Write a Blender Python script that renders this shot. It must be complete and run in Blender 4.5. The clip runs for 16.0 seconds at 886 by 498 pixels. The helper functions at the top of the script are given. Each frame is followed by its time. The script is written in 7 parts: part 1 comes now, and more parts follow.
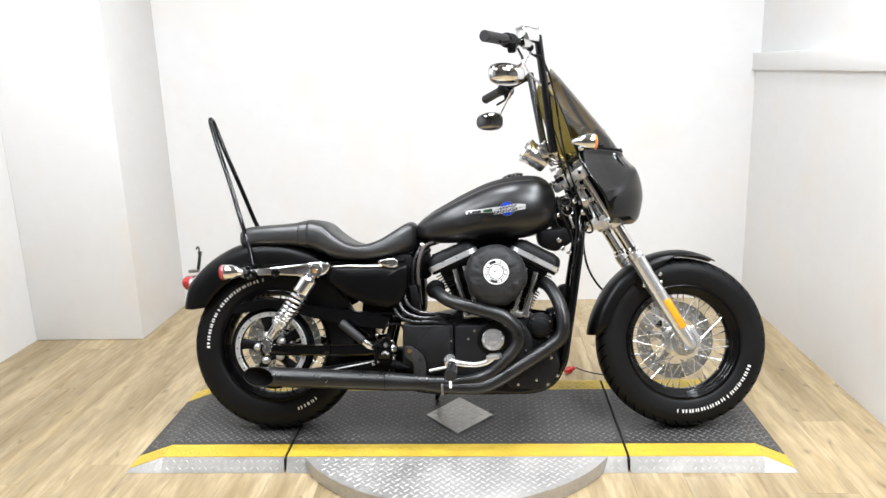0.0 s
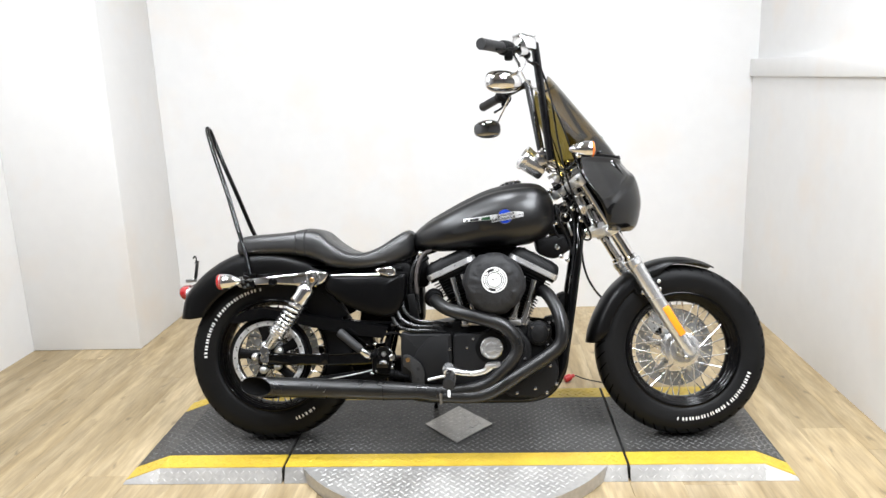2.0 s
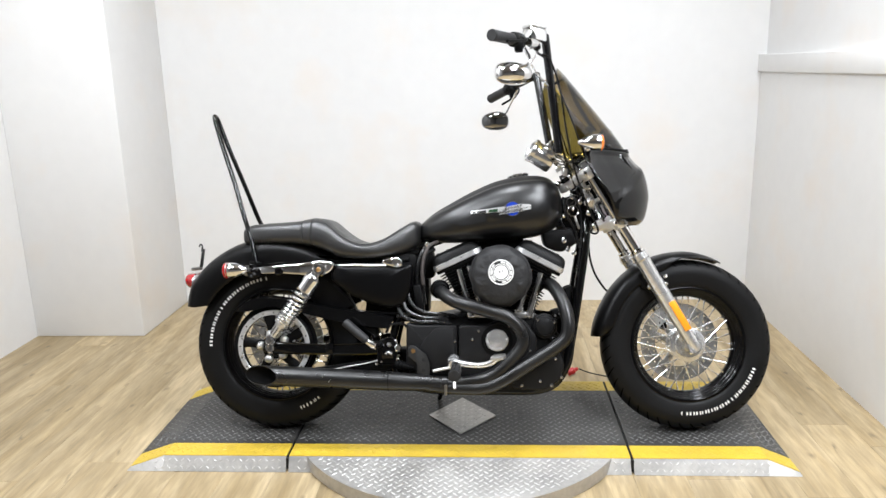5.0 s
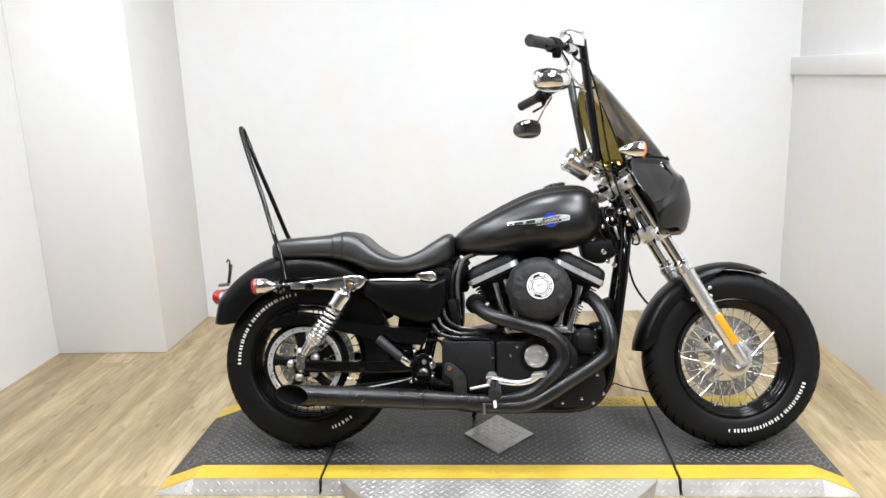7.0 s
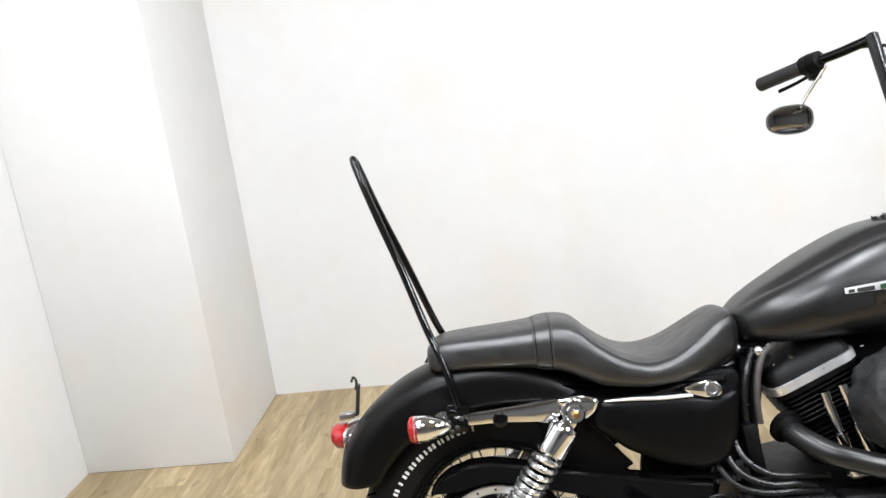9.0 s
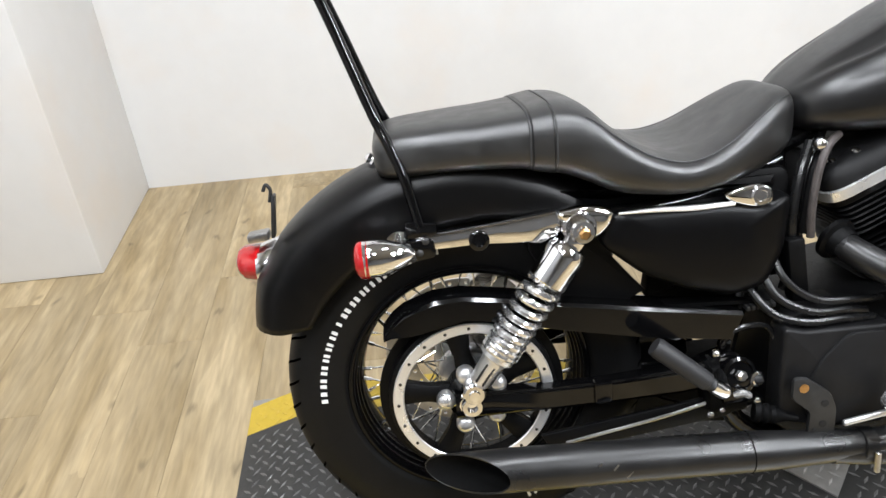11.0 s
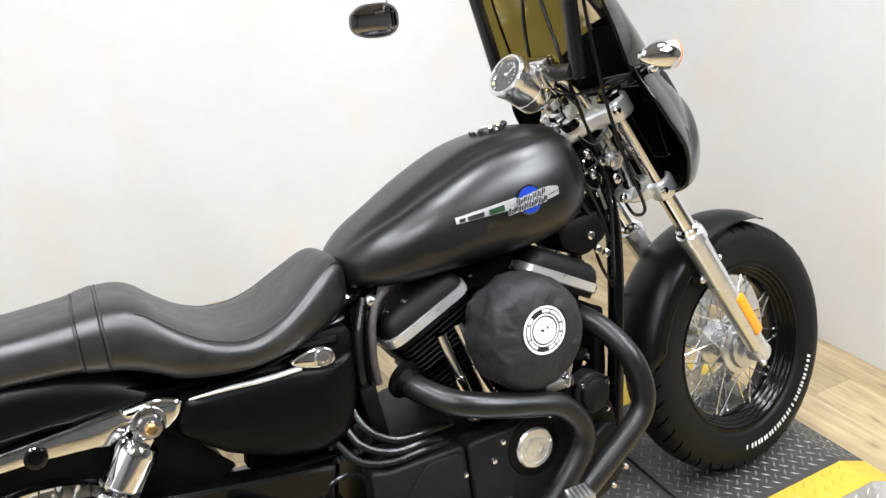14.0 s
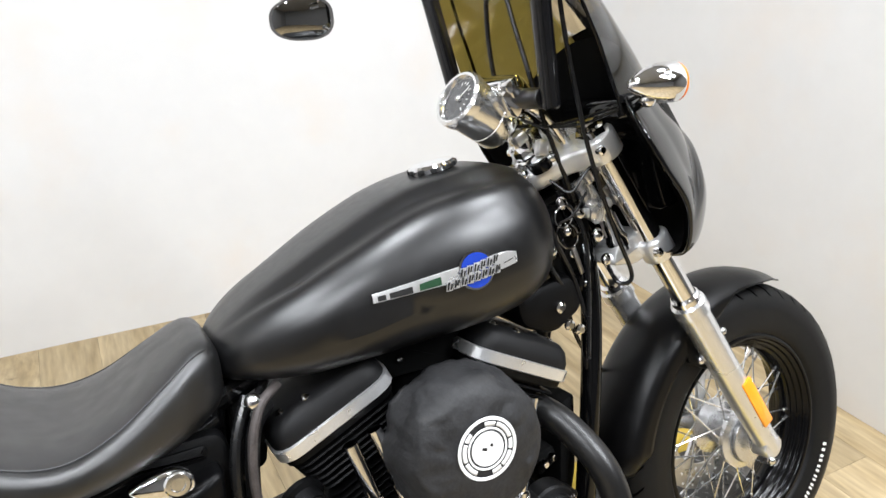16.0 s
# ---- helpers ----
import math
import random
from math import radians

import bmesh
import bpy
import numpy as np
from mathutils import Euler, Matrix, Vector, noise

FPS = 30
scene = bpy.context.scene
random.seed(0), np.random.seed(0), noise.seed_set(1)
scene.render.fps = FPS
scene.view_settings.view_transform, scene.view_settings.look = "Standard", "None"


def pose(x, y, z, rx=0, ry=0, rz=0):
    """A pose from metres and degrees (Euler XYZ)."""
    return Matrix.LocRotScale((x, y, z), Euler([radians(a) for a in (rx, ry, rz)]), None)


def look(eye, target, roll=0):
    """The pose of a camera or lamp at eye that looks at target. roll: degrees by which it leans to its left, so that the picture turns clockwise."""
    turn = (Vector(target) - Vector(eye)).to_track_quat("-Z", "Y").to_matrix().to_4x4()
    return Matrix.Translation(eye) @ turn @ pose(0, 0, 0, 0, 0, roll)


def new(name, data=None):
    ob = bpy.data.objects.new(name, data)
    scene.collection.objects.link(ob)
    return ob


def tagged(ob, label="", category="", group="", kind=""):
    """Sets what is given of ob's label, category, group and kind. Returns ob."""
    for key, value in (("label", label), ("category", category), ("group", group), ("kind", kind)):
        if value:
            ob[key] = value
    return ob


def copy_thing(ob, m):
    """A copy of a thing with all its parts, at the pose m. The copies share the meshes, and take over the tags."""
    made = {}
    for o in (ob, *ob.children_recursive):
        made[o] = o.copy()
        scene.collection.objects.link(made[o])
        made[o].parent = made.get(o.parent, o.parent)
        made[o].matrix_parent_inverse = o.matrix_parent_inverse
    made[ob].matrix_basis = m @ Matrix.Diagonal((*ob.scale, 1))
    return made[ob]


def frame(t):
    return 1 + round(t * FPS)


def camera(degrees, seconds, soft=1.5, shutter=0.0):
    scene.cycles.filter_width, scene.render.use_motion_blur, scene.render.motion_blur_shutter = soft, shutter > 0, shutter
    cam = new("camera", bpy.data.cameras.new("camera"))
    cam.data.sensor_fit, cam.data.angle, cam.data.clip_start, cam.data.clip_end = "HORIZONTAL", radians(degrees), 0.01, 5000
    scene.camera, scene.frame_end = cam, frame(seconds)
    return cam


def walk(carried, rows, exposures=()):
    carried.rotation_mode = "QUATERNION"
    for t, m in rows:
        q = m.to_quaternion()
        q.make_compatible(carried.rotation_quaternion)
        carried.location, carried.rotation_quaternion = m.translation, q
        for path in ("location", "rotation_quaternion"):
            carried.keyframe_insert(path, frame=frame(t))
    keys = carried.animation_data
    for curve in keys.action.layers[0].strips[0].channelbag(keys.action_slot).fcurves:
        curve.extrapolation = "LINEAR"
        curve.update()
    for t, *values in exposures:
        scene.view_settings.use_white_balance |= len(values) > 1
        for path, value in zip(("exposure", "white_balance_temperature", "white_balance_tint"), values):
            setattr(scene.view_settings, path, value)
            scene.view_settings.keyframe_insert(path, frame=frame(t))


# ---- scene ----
cam = camera(61.4, 16.0)
PATH = [
    (0, (0.182, -2.626, 1.374), (0.061, -0.686, 0.903), -1.9),
    (0.5, (0.192, -2.627, 1.368), (0.064, -0.683, 0.918), -2.0),
    (1, (0.194, -2.625, 1.378), (0.065, -0.68, 0.93), -2.1),
    (1.5, (0.199, -2.619, 1.37), (0.07, -0.675, 0.919), -2.2),
    (2, (0.187, -2.616, 1.375), (0.068, -0.672, 0.923), -2.2),
    (2.5, (0.189, -2.61, 1.375), (0.064, -0.668, 0.916), -2.1),
    (3, (0.183, -2.615, 1.374), (0.049, -0.677, 0.899), -1.7),
    (3.5, (0.176, -2.623, 1.372), (0.048, -0.684, 0.9), -1.9),
    (4, (0.169, -2.625, 1.378), (0.043, -0.685, 0.906), -1.5),
    (6.5, (0.136, -2.567, 1.371), (0.02, -0.629, 0.892), -1.4),
    (7, (0.069, -2.529, 1.375), (-0.077, -0.586, 0.922), -2.2),
    (7.5, (-0.03, -2.367, 1.338), (-0.264, -0.445, 0.837), -3.0),
    (7.6, (-0.054, -2.301, 1.335), (-0.34, -0.383, 0.844), -2.7),
    (7.8, (-0.096, -2.149, 1.339), (-0.479, -0.241, 0.877), -4.6),
    (8, (-0.167, -2.045, 1.377), (-0.594, -0.13, 0.991), -4.2),
    (8.3, (-0.276, -1.863, 1.392), (-0.728, 0.044, 0.994), -3.9),
    (8.5, (-0.358, -1.737, 1.38), (-0.711, 0.181, 0.936), -5.7),
    (8.7, (-0.444, -1.616, 1.405), (-0.702, 0.312, 0.937), -7.1),
    (10.8, (-0.718, -0.974, 1.288), (-0.628, 0.8, 0.369), -3.4),
    (11, (-0.707, -0.986, 1.261), (-0.622, 0.708, 0.2), -4.4),
    (11.5, (-0.701, -1.031, 1.216), (-0.589, 0.502, -0.064), -0.6),
    (12, (-0.689, -1.038, 1.2), (-0.554, 0.517, -0.051), -1.6),
    (12.5, (-0.652, -1.011, 1.228), (-0.267, 0.533, 0.016), -2.3),
    (13, (-0.574, -1.029, 1.26), (0.035, 0.566, 0.218), -3.0),
    (13.1, (-0.556, -1.038, 1.264), (0.099, 0.571, 0.272), -3.8),
    (13.5, (-0.499, -1.068, 1.304), (0.244, 0.567, 0.422), -5.2),
    (13.6, (-0.484, -1.078, 1.313), (0.261, 0.568, 0.455), -5.1),
    (14, (-0.475, -1.058, 1.346), (0.369, 0.568, 0.544), -2.0),
    (14.5, (-0.481, -1.054, 1.364), (0.463, 0.537, 0.602), 0.3),
    (15, (-0.463, -1.03, 1.358), (0.545, 0.505, 0.567), 0.4),
    (15.5, (-0.339, -1.018, 1.354), (0.539, 0.586, 0.543), 3.6),
    (16, (-0.21, -0.789, 1.323), (0.635, 0.826, 0.5), 0.4),
]
walk(cam, [(t, look(eye, target, roll)) for t, eye, target, roll in PATH],
     exposures=[(0.0, 0.0), (3.0, -0.04), (4.0, -0.15), (6.5, -0.14), (7.5, -0.09), (8.3, -0.05), (8.7, -0.05), (10.8, -0.03), (12.5, -0.22), (13.5, -0.12), (16.0, -0.03)])

# ---- light ----
world = bpy.data.worlds.new("world")
scene.world = world
world.use_nodes = True
world.node_tree.nodes["Background"].inputs[0].default_value = (0.9, 0.95, 1.0, 1)
world.node_tree.nodes["Background"].inputs[1].default_value = 0.2
LAMP = 27.0          # watts of each ceiling panel


# ---- materials ----
def material(name, color, rough=0.5, metal=0.0, vary=0.15, grain=60.0, bump=0.0, bump_scale=200.0, coat=0.0, ior=1.5,
             rough_vary=0.1, spec=0.5, stain_tint=0.0, stain_tint_color=(0.1, 0.09, 0.08)):
    m = bpy.data.materials.new(name)
    m.use_nodes = True
    nt = m.node_tree
    b = nt.nodes["Principled BSDF"]
    tc = nt.nodes.new("ShaderNodeTexCoord")
    n1 = nt.nodes.new("ShaderNodeTexNoise")
    n1.inputs["Scale"].default_value = grain
    n1.inputs["Detail"].default_value = 6
    nt.links.new(tc.outputs["Object"], n1.inputs["Vector"])
    n2 = nt.nodes.new("ShaderNodeTexNoise")
    n2.inputs["Scale"].default_value = grain * 0.08
    n2.inputs["Detail"].default_value = 3
    nt.links.new(tc.outputs["Object"], n2.inputs["Vector"])
    add = nt.nodes.new("ShaderNodeMath")
    add.operation = "ADD"
    nt.links.new(n1.outputs["Fac"], add.inputs[0])
    nt.links.new(n2.outputs["Fac"], add.inputs[1])
    rmp = nt.nodes.new("ShaderNodeMapRange")
    rmp.inputs["From Min"].default_value = 0.6
    rmp.inputs["From Max"].default_value = 1.4
    rmp.inputs["To Min"].default_value = 1 - vary
    rmp.inputs["To Max"].default_value = 1 + vary
    nt.links.new(add.outputs[0], rmp.inputs["Value"])
    mul = nt.nodes.new("ShaderNodeVectorMath")
    mul.operation = "SCALE"
    mul.inputs[0].default_value = color
    nt.links.new(rmp.outputs[0], mul.inputs["Scale"])
    out = mul.outputs[0]
    if stain_tint > 0:
        n3 = nt.nodes.new("ShaderNodeTexNoise")
        n3.inputs["Scale"].default_value = 3.1
        n3.inputs["Detail"].default_value = 8
        nt.links.new(tc.outputs["Object"], n3.inputs["Vector"])
        r3 = nt.nodes.new("ShaderNodeMapRange")
        r3.inputs["From Min"].default_value = 0.52
        r3.inputs["From Max"].default_value = 0.75
        r3.inputs["To Max"].default_value = stain_tint
        nt.links.new(n3.outputs["Fac"], r3.inputs["Value"])
        mx = nt.nodes.new("ShaderNodeMix")
        mx.data_type = "RGBA"
        nt.links.new(r3.outputs[0], mx.inputs[0])
        nt.links.new(out, mx.inputs[6])
        mx.inputs[7].default_value = (*stain_tint_color, 1)
        out = mx.outputs[2]
    nt.links.new(out, b.inputs["Base Color"])
    rr = nt.nodes.new("ShaderNodeMapRange")
    rr.inputs["From Min"].default_value = 0.3
    rr.inputs["From Max"].default_value = 0.7
    rr.inputs["To Min"].default_value = max(0.02, rough * (1 - rough_vary))
    rr.inputs["To Max"].default_value = min(1.0, rough * (1 + rough_vary))
    nt.links.new(n2.outputs["Fac"], rr.inputs["Value"])
    nt.links.new(rr.outputs[0], b.inputs["Roughness"])
    b.inputs["Metallic"].default_value = metal
    b.inputs["IOR"].default_value = ior
    b.inputs["Specular IOR Level"].default_value = spec
    b.inputs["Coat Weight"].default_value = coat
    b.inputs["Coat Roughness"].default_value = 0.05
    if bump > 0:
        n4 = nt.nodes.new("ShaderNodeTexNoise")
        n4.inputs["Scale"].default_value = bump_scale
        n4.inputs["Detail"].default_value = 5
        nt.links.new(tc.outputs["Object"], n4.inputs["Vector"])
        bp = nt.nodes.new("ShaderNodeBump")
        bp.inputs["Strength"].default_value = bump
        bp.inputs["Distance"].default_value = 0.002
        nt.links.new(n4.outputs["Fac"], bp.inputs["Height"])
        nt.links.new(bp.outputs[0], b.inputs["Normal"])
    return m


denim = material("denim_black_paint", (0.0028, 0.0028, 0.0032), 0.34, spec=0.7, vary=0.12, grain=900, bump=0.02, bump_scale=1500, rough_vary=0.08)
side_paint = material("satin_black_cover", (0.002, 0.002, 0.0023), 0.34, spec=0.17, vary=0.12, grain=900, bump=0.02, bump_scale=1500)
fender_paint = material("satin_black_fender", (0.002, 0.0019, 0.002), 0.34, spec=0.22, vary=0.15, grain=500, bump=0.02, bump_scale=1200)
bar_black = material("bar_black", (0.004, 0.004, 0.0046), 0.16, spec=0.6, vary=0.1, grain=80, rough_vary=0.2)
gloss = material("gloss_black", (0.002, 0.002, 0.0022), 0.09, spec=0.4, vary=0.1, grain=80, rough_vary=0.3)
rim_black = material("rim_black", (0.002, 0.002, 0.0022), 0.14, spec=0.22, vary=0.1, grain=80, rough_vary=0.2)
fairing_gloss = material("fairing_black", (0.0022, 0.0022, 0.0024), 0.07, spec=0.5, vary=0.1, grain=80, rough_vary=0.1)
cover_black = material("cover_black", (0.0055, 0.0055, 0.006), 0.5, spec=0.27, vary=0.25, grain=700, bump=0.2, bump_scale=1300)
wrinkle = material("wrinkle_black", (0.002, 0.002, 0.0022), 0.45, spec=0.14, vary=0.25, grain=700, bump=0.25, bump_scale=1300)
exhaust = material("ceramic_black", (0.008, 0.0079, 0.008), 0.33, ior=1.5, spec=0.55, vary=0.3, grain=120, bump=0.06, bump_scale=600, rough_vary=0.25,
                   stain_tint=0.2, stain_tint_color=(0.03, 0.029, 0.028))
soot = material("soot", (0.004, 0.004, 0.004), 0.85, spec=0.08, vary=0.3, grain=200)
chrome = material("chrome", (0.86, 0.86, 0.87), 0.05, metal=1.0, vary=0.03, grain=50, rough_vary=0.4)
satin = material("satin_aluminium", (0.78, 0.78, 0.78), 0.27, metal=0.86, vary=0.03, grain=90, rough_vary=0.12)
machined = material("machined_edge", (0.88, 0.88, 0.88), 0.32, metal=0.8, vary=0.08, grain=400, rough_vary=0.2)
steel = material("dull_steel", (0.42, 0.41, 0.4), 0.35, metal=1.0, vary=0.2, grain=150, rough_vary=0.3)
disc_steel = material("disc_steel", (0.72, 0.72, 0.72), 0.32, metal=1.0, vary=0.1, grain=300, rough_vary=0.2)
rubber = material("rubber", (0.0025, 0.0025, 0.0027), 0.5, spec=0.08, vary=0.25, grain=150, bump=0.12, bump_scale=500)
grip_rubber = material("grip_rubber", (0.012, 0.012, 0.013), 0.55, vary=0.15, grain=200, bump=0.1, bump_scale=800)
hose = material("hose_rubber", (0.007, 0.007, 0.0073), 0.27, spec=0.45, vary=0.2, grain=150)
vinyl = material("seat_vinyl", (0.003, 0.003, 0.0032), 0.4, ior=1.55, spec=0.95, vary=0.15, grain=400, bump=0.15, bump_scale=900, rough_vary=0.15)
braid = material("braid", (0.07, 0.06, 0.057), 0.45, metal=0.3, vary=0.6, grain=500, bump=0.5, bump_scale=700)
thread = material("seam_thread", (0.03, 0.03, 0.031), 0.5, vary=0.2, grain=600)
fabric = material("sock_fabric", (0.016, 0.016, 0.017), 0.6, spec=0.42, vary=0.55, grain=260, bump=1.0, bump_scale=55)
letter = material("white_letter", (0.8, 0.8, 0.78), 0.6, vary=0.08, grain=300)
badge_white = material("badge_white", (0.8, 0.8, 0.79), 0.5, vary=0.05, grain=300)
badge_dark = material("badge_dark", (0.012, 0.012, 0.012), 0.4, vary=0.1, grain=300)
badge_blue = material("badge_blue", (0.015, 0.045, 0.33), 0.12, vary=0.06, grain=200, coat=0.5)
badge_green = material("badge_green", (0.02, 0.055, 0.028), 0.2, vary=0.2, grain=500)
red_lens = material("red_lens", (0.36, 0.008, 0.01), 0.1, vary=0.1, grain=150, coat=0.6)
amber_lens = material("amber_lens", (0.95, 0.22, 0.02), 0.12, vary=0.05, grain=150, coat=0.6)
amber_refl = material("amber_reflector", (0.95, 0.33, 0.02), 0.2, vary=0.1, grain=300, coat=0.5)
spoke_steel = material("spoke_steel", (0.85, 0.85, 0.85), 0.16, metal=0.94, vary=0.05, grain=80)
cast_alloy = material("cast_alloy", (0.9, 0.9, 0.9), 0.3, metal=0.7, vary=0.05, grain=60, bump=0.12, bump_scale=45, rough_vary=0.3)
polished = material("polished_alloy", (0.8, 0.8, 0.81), 0.13, metal=1.0, vary=0.05, grain=80, rough_vary=0.3)
matt_black = material("matt_black_plastic", (0.003, 0.003, 0.003), 0.7, spec=0.1, vary=0.2, grain=200)
# tinted below true mirror glass, so that its reflection reads dark
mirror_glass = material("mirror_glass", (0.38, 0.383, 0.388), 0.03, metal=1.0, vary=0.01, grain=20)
dial = material("dial", (0.05, 0.05, 0.052), 0.14, vary=0.2, grain=60, coat=0.8)
brass = material("brass_bolt", (0.55, 0.33, 0.14), 0.35, metal=1.0, vary=0.2, grain=300)
red_plastic = material("red_plastic", (0.45, 0.02, 0.02), 0.35, vary=0.1, grain=200)
black_iron = material("black_iron", (0.03, 0.03, 0.03), 0.45, metal=0.4, vary=0.3, grain=60, rough_vary=0.2)
old_wood = material("rough_wood", (0.07, 0.05, 0.03), 0.7, vary=0.5, grain=40, bump=0.3, bump_scale=120, stain_tint=0.6, stain_tint_color=(0.04, 0.03, 0.02))
panel_back = material("panel_back", (0.16, 0.16, 0.165), 0.7, vary=0.1, grain=20)
mesh_grey = material("mesh_grey", (0.42, 0.42, 0.43), 0.4, metal=0.3, vary=0.2, grain=80)
# beige blotches put the light's uneven tint into the white paint
wall_paint = material("wall_paint", (0.72, 0.715, 0.705), 0.6, vary=0.025, grain=14, bump=0.08, bump_scale=250, stain_tint=0.55, stain_tint_color=(0.74, 0.67, 0.60))
# grey of added walls out of view, set by what the bike should reflect
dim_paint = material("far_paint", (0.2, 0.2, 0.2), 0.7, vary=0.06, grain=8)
# dark grey of the added unseen side walls, keeps the fairing's reflection dark
unseen_side_paint = material("side_room_paint", (0.12, 0.12, 0.118), 0.7, vary=0.06, grain=8)
# dark grey chosen so that the unseen ceiling reflects little on the bike
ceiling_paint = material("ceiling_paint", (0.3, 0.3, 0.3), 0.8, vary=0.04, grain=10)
deck_black = material("deck_black", (0.041, 0.04, 0.038), 0.42, spec=0.4, metal=0.0, vary=0.35, grain=70, bump=0.1, bump_scale=300, stain_tint=0.35, stain_tint_color=(0.06, 0.057, 0.054))
# lighter than the deck: worn bars, with their glints put into the colour
tread_worn = material("tread_worn", (0.17, 0.168, 0.165), 0.38, metal=0.3, vary=0.45, grain=90, rough_vary=0.3)
deck_yellow = material("deck_yellow", (0.56, 0.39, 0.038), 0.42, vary=0.12, grain=50, bump=0.1, bump_scale=300, stain_tint=0.4, stain_tint_color=(0.42, 0.28, 0.05))
bare_plate = material("bare_plate", (0.5, 0.485, 0.46), 0.46, metal=0.6, vary=0.18, grain=60, rough_vary=0.3, stain_tint=0.35, stain_tint_color=(0.3, 0.29, 0.28))
plate_bump = material("plate_bump", (0.66, 0.65, 0.63), 0.42, metal=0.6, vary=0.2, grain=90, rough_vary=0.3)
gap_dark = material("gap_dark", (0.003, 0.003, 0.003), 0.7, vary=0.2)


def plank_material():
    m = bpy.data.materials.new("vinyl_oak_plank")
    m.use_nodes = True
    nt = m.node_tree
    b = nt.nodes["Principled BSDF"]
    tc = nt.nodes.new("ShaderNodeTexCoord")
    info = nt.nodes.new("ShaderNodeObjectInfo")
    off = nt.nodes.new("ShaderNodeVectorMath")
    off.operation = "SCALE"
    off.inputs[0].default_value = (37.0, 91.0, 13.0)
    nt.links.new(info.outputs["Random"], off.inputs["Scale"])
    add = nt.nodes.new("ShaderNodeVectorMath")
    add.operation = "ADD"
    nt.links.new(tc.outputs["Object"], add.inputs[0])
    nt.links.new(off.outputs[0], add.inputs[1])
    mp = nt.nodes.new("ShaderNodeMapping")
    mp.inputs["Scale"].default_value = (1.0, 0.11, 1.0)
    nt.links.new(add.outputs[0], mp.inputs["Vector"])
    fine = nt.nodes.new("ShaderNodeTexNoise")
    fine.inputs["Scale"].default_value = 75
    fine.inputs["Detail"].default_value = 7
    nt.links.new(mp.outputs[0], fine.inputs["Vector"])
    broad = nt.nodes.new("ShaderNodeTexNoise")
    broad.inputs["Scale"].default_value = 13
    broad.inputs["Detail"].default_value = 4
    broad.inputs["Distortion"].default_value = 0.6
    nt.links.new(mp.outputs[0], broad.inputs["Vector"])
    ramp = nt.nodes.new("ShaderNodeValToRGB")
    ramp.color_ramp.elements[0].position = 0.32
    ramp.color_ramp.elements[0].color = (0.30, 0.222, 0.116, 1)
    ramp.color_ramp.elements[1].position = 0.65
    ramp.color_ramp.elements[1].color = (0.44, 0.345, 0.208, 1)
    nt.links.new(broad.outputs["Fac"], ramp.inputs[0])
    r2 = nt.nodes.new("ShaderNodeMapRange")
    r2.inputs["From Min"].default_value = 0.3
    r2.inputs["From Max"].default_value = 0.7
    r2.inputs["To Min"].default_value = 0.78
    r2.inputs["To Max"].default_value = 1.12
    nt.links.new(fine.outputs["Fac"], r2.inputs["Value"])
    r3 = nt.nodes.new("ShaderNodeMapRange")
    r3.inputs["To Min"].default_value = 0.86
    r3.inputs["To Max"].default_value = 1.1
    nt.links.new(info.outputs["Random"], r3.inputs["Value"])
    ml0 = nt.nodes.new("ShaderNodeMath")
    ml0.operation = "MULTIPLY"
    nt.links.new(r2.outputs[0], ml0.inputs[0])
    nt.links.new(r3.outputs[0], ml0.inputs[1])
    # long strips of differing tone within a plank
    wob = nt.nodes.new("ShaderNodeVectorMath")
    wob.operation = "MULTIPLY_ADD"
    wob.inputs[1].default_value = (0.045, 0.3, 0.0)
    nt.links.new(broad.outputs["Color"], wob.inputs[0])
    nt.links.new(add.outputs[0], wob.inputs[2])
    mp2 = nt.nodes.new("ShaderNodeMapping")
    mp2.inputs["Scale"].default_value = (15.0, 1.7, 1.0)
    nt.links.new(wob.outputs[0], mp2.inputs["Vector"])
    strip = nt.nodes.new("ShaderNodeTexVoronoi")
    strip.inputs["Scale"].default_value = 1.0
    strip.voronoi_dimensions = "2D"
    nt.links.new(mp2.outputs[0], strip.inputs["Vector"])
    sep = nt.nodes.new("ShaderNodeSeparateColor")
    nt.links.new(strip.outputs["Color"], sep.inputs[0])
    r4 = nt.nodes.new("ShaderNodeMapRange")
    r4.inputs["To Min"].default_value = 0.9
    r4.inputs["To Max"].default_value = 1.09
    nt.links.new(sep.outputs[0], r4.inputs["Value"])
    # small dark knots
    mp3 = nt.nodes.new("ShaderNodeMapping")
    mp3.inputs["Scale"].default_value = (3.6, 2.4, 1.0)
    nt.links.new(wob.outputs[0], mp3.inputs["Vector"])
    knot = nt.nodes.new("ShaderNodeTexVoronoi")
    knot.inputs["Scale"].default_value = 1.0
    knot.voronoi_dimensions = "2D"
    nt.links.new(mp3.outputs[0], knot.inputs["Vector"])
    r5 = nt.nodes.new("ShaderNodeMapRange")
    r5.inputs["From Min"].default_value = 0.012
    r5.inputs["From Max"].default_value = 0.06
    r5.inputs["To Min"].default_value = 0.62
    r5.inputs["To Max"].default_value = 1.0
    nt.links.new(knot.outputs["Distance"], r5.inputs["Value"])
    ml1 = nt.nodes.new("ShaderNodeMath")
    ml1.operation = "MULTIPLY"
    nt.links.new(r4.outputs[0], ml1.inputs[0])
    nt.links.new(r5.outputs[0], ml1.inputs[1])
    ml = nt.nodes.new("ShaderNodeMath")
    ml.operation = "MULTIPLY"
    nt.links.new(ml0.outputs[0], ml.inputs[0])
    nt.links.new(ml1.outputs[0], ml.inputs[1])
    sc = nt.nodes.new("ShaderNodeVectorMath")
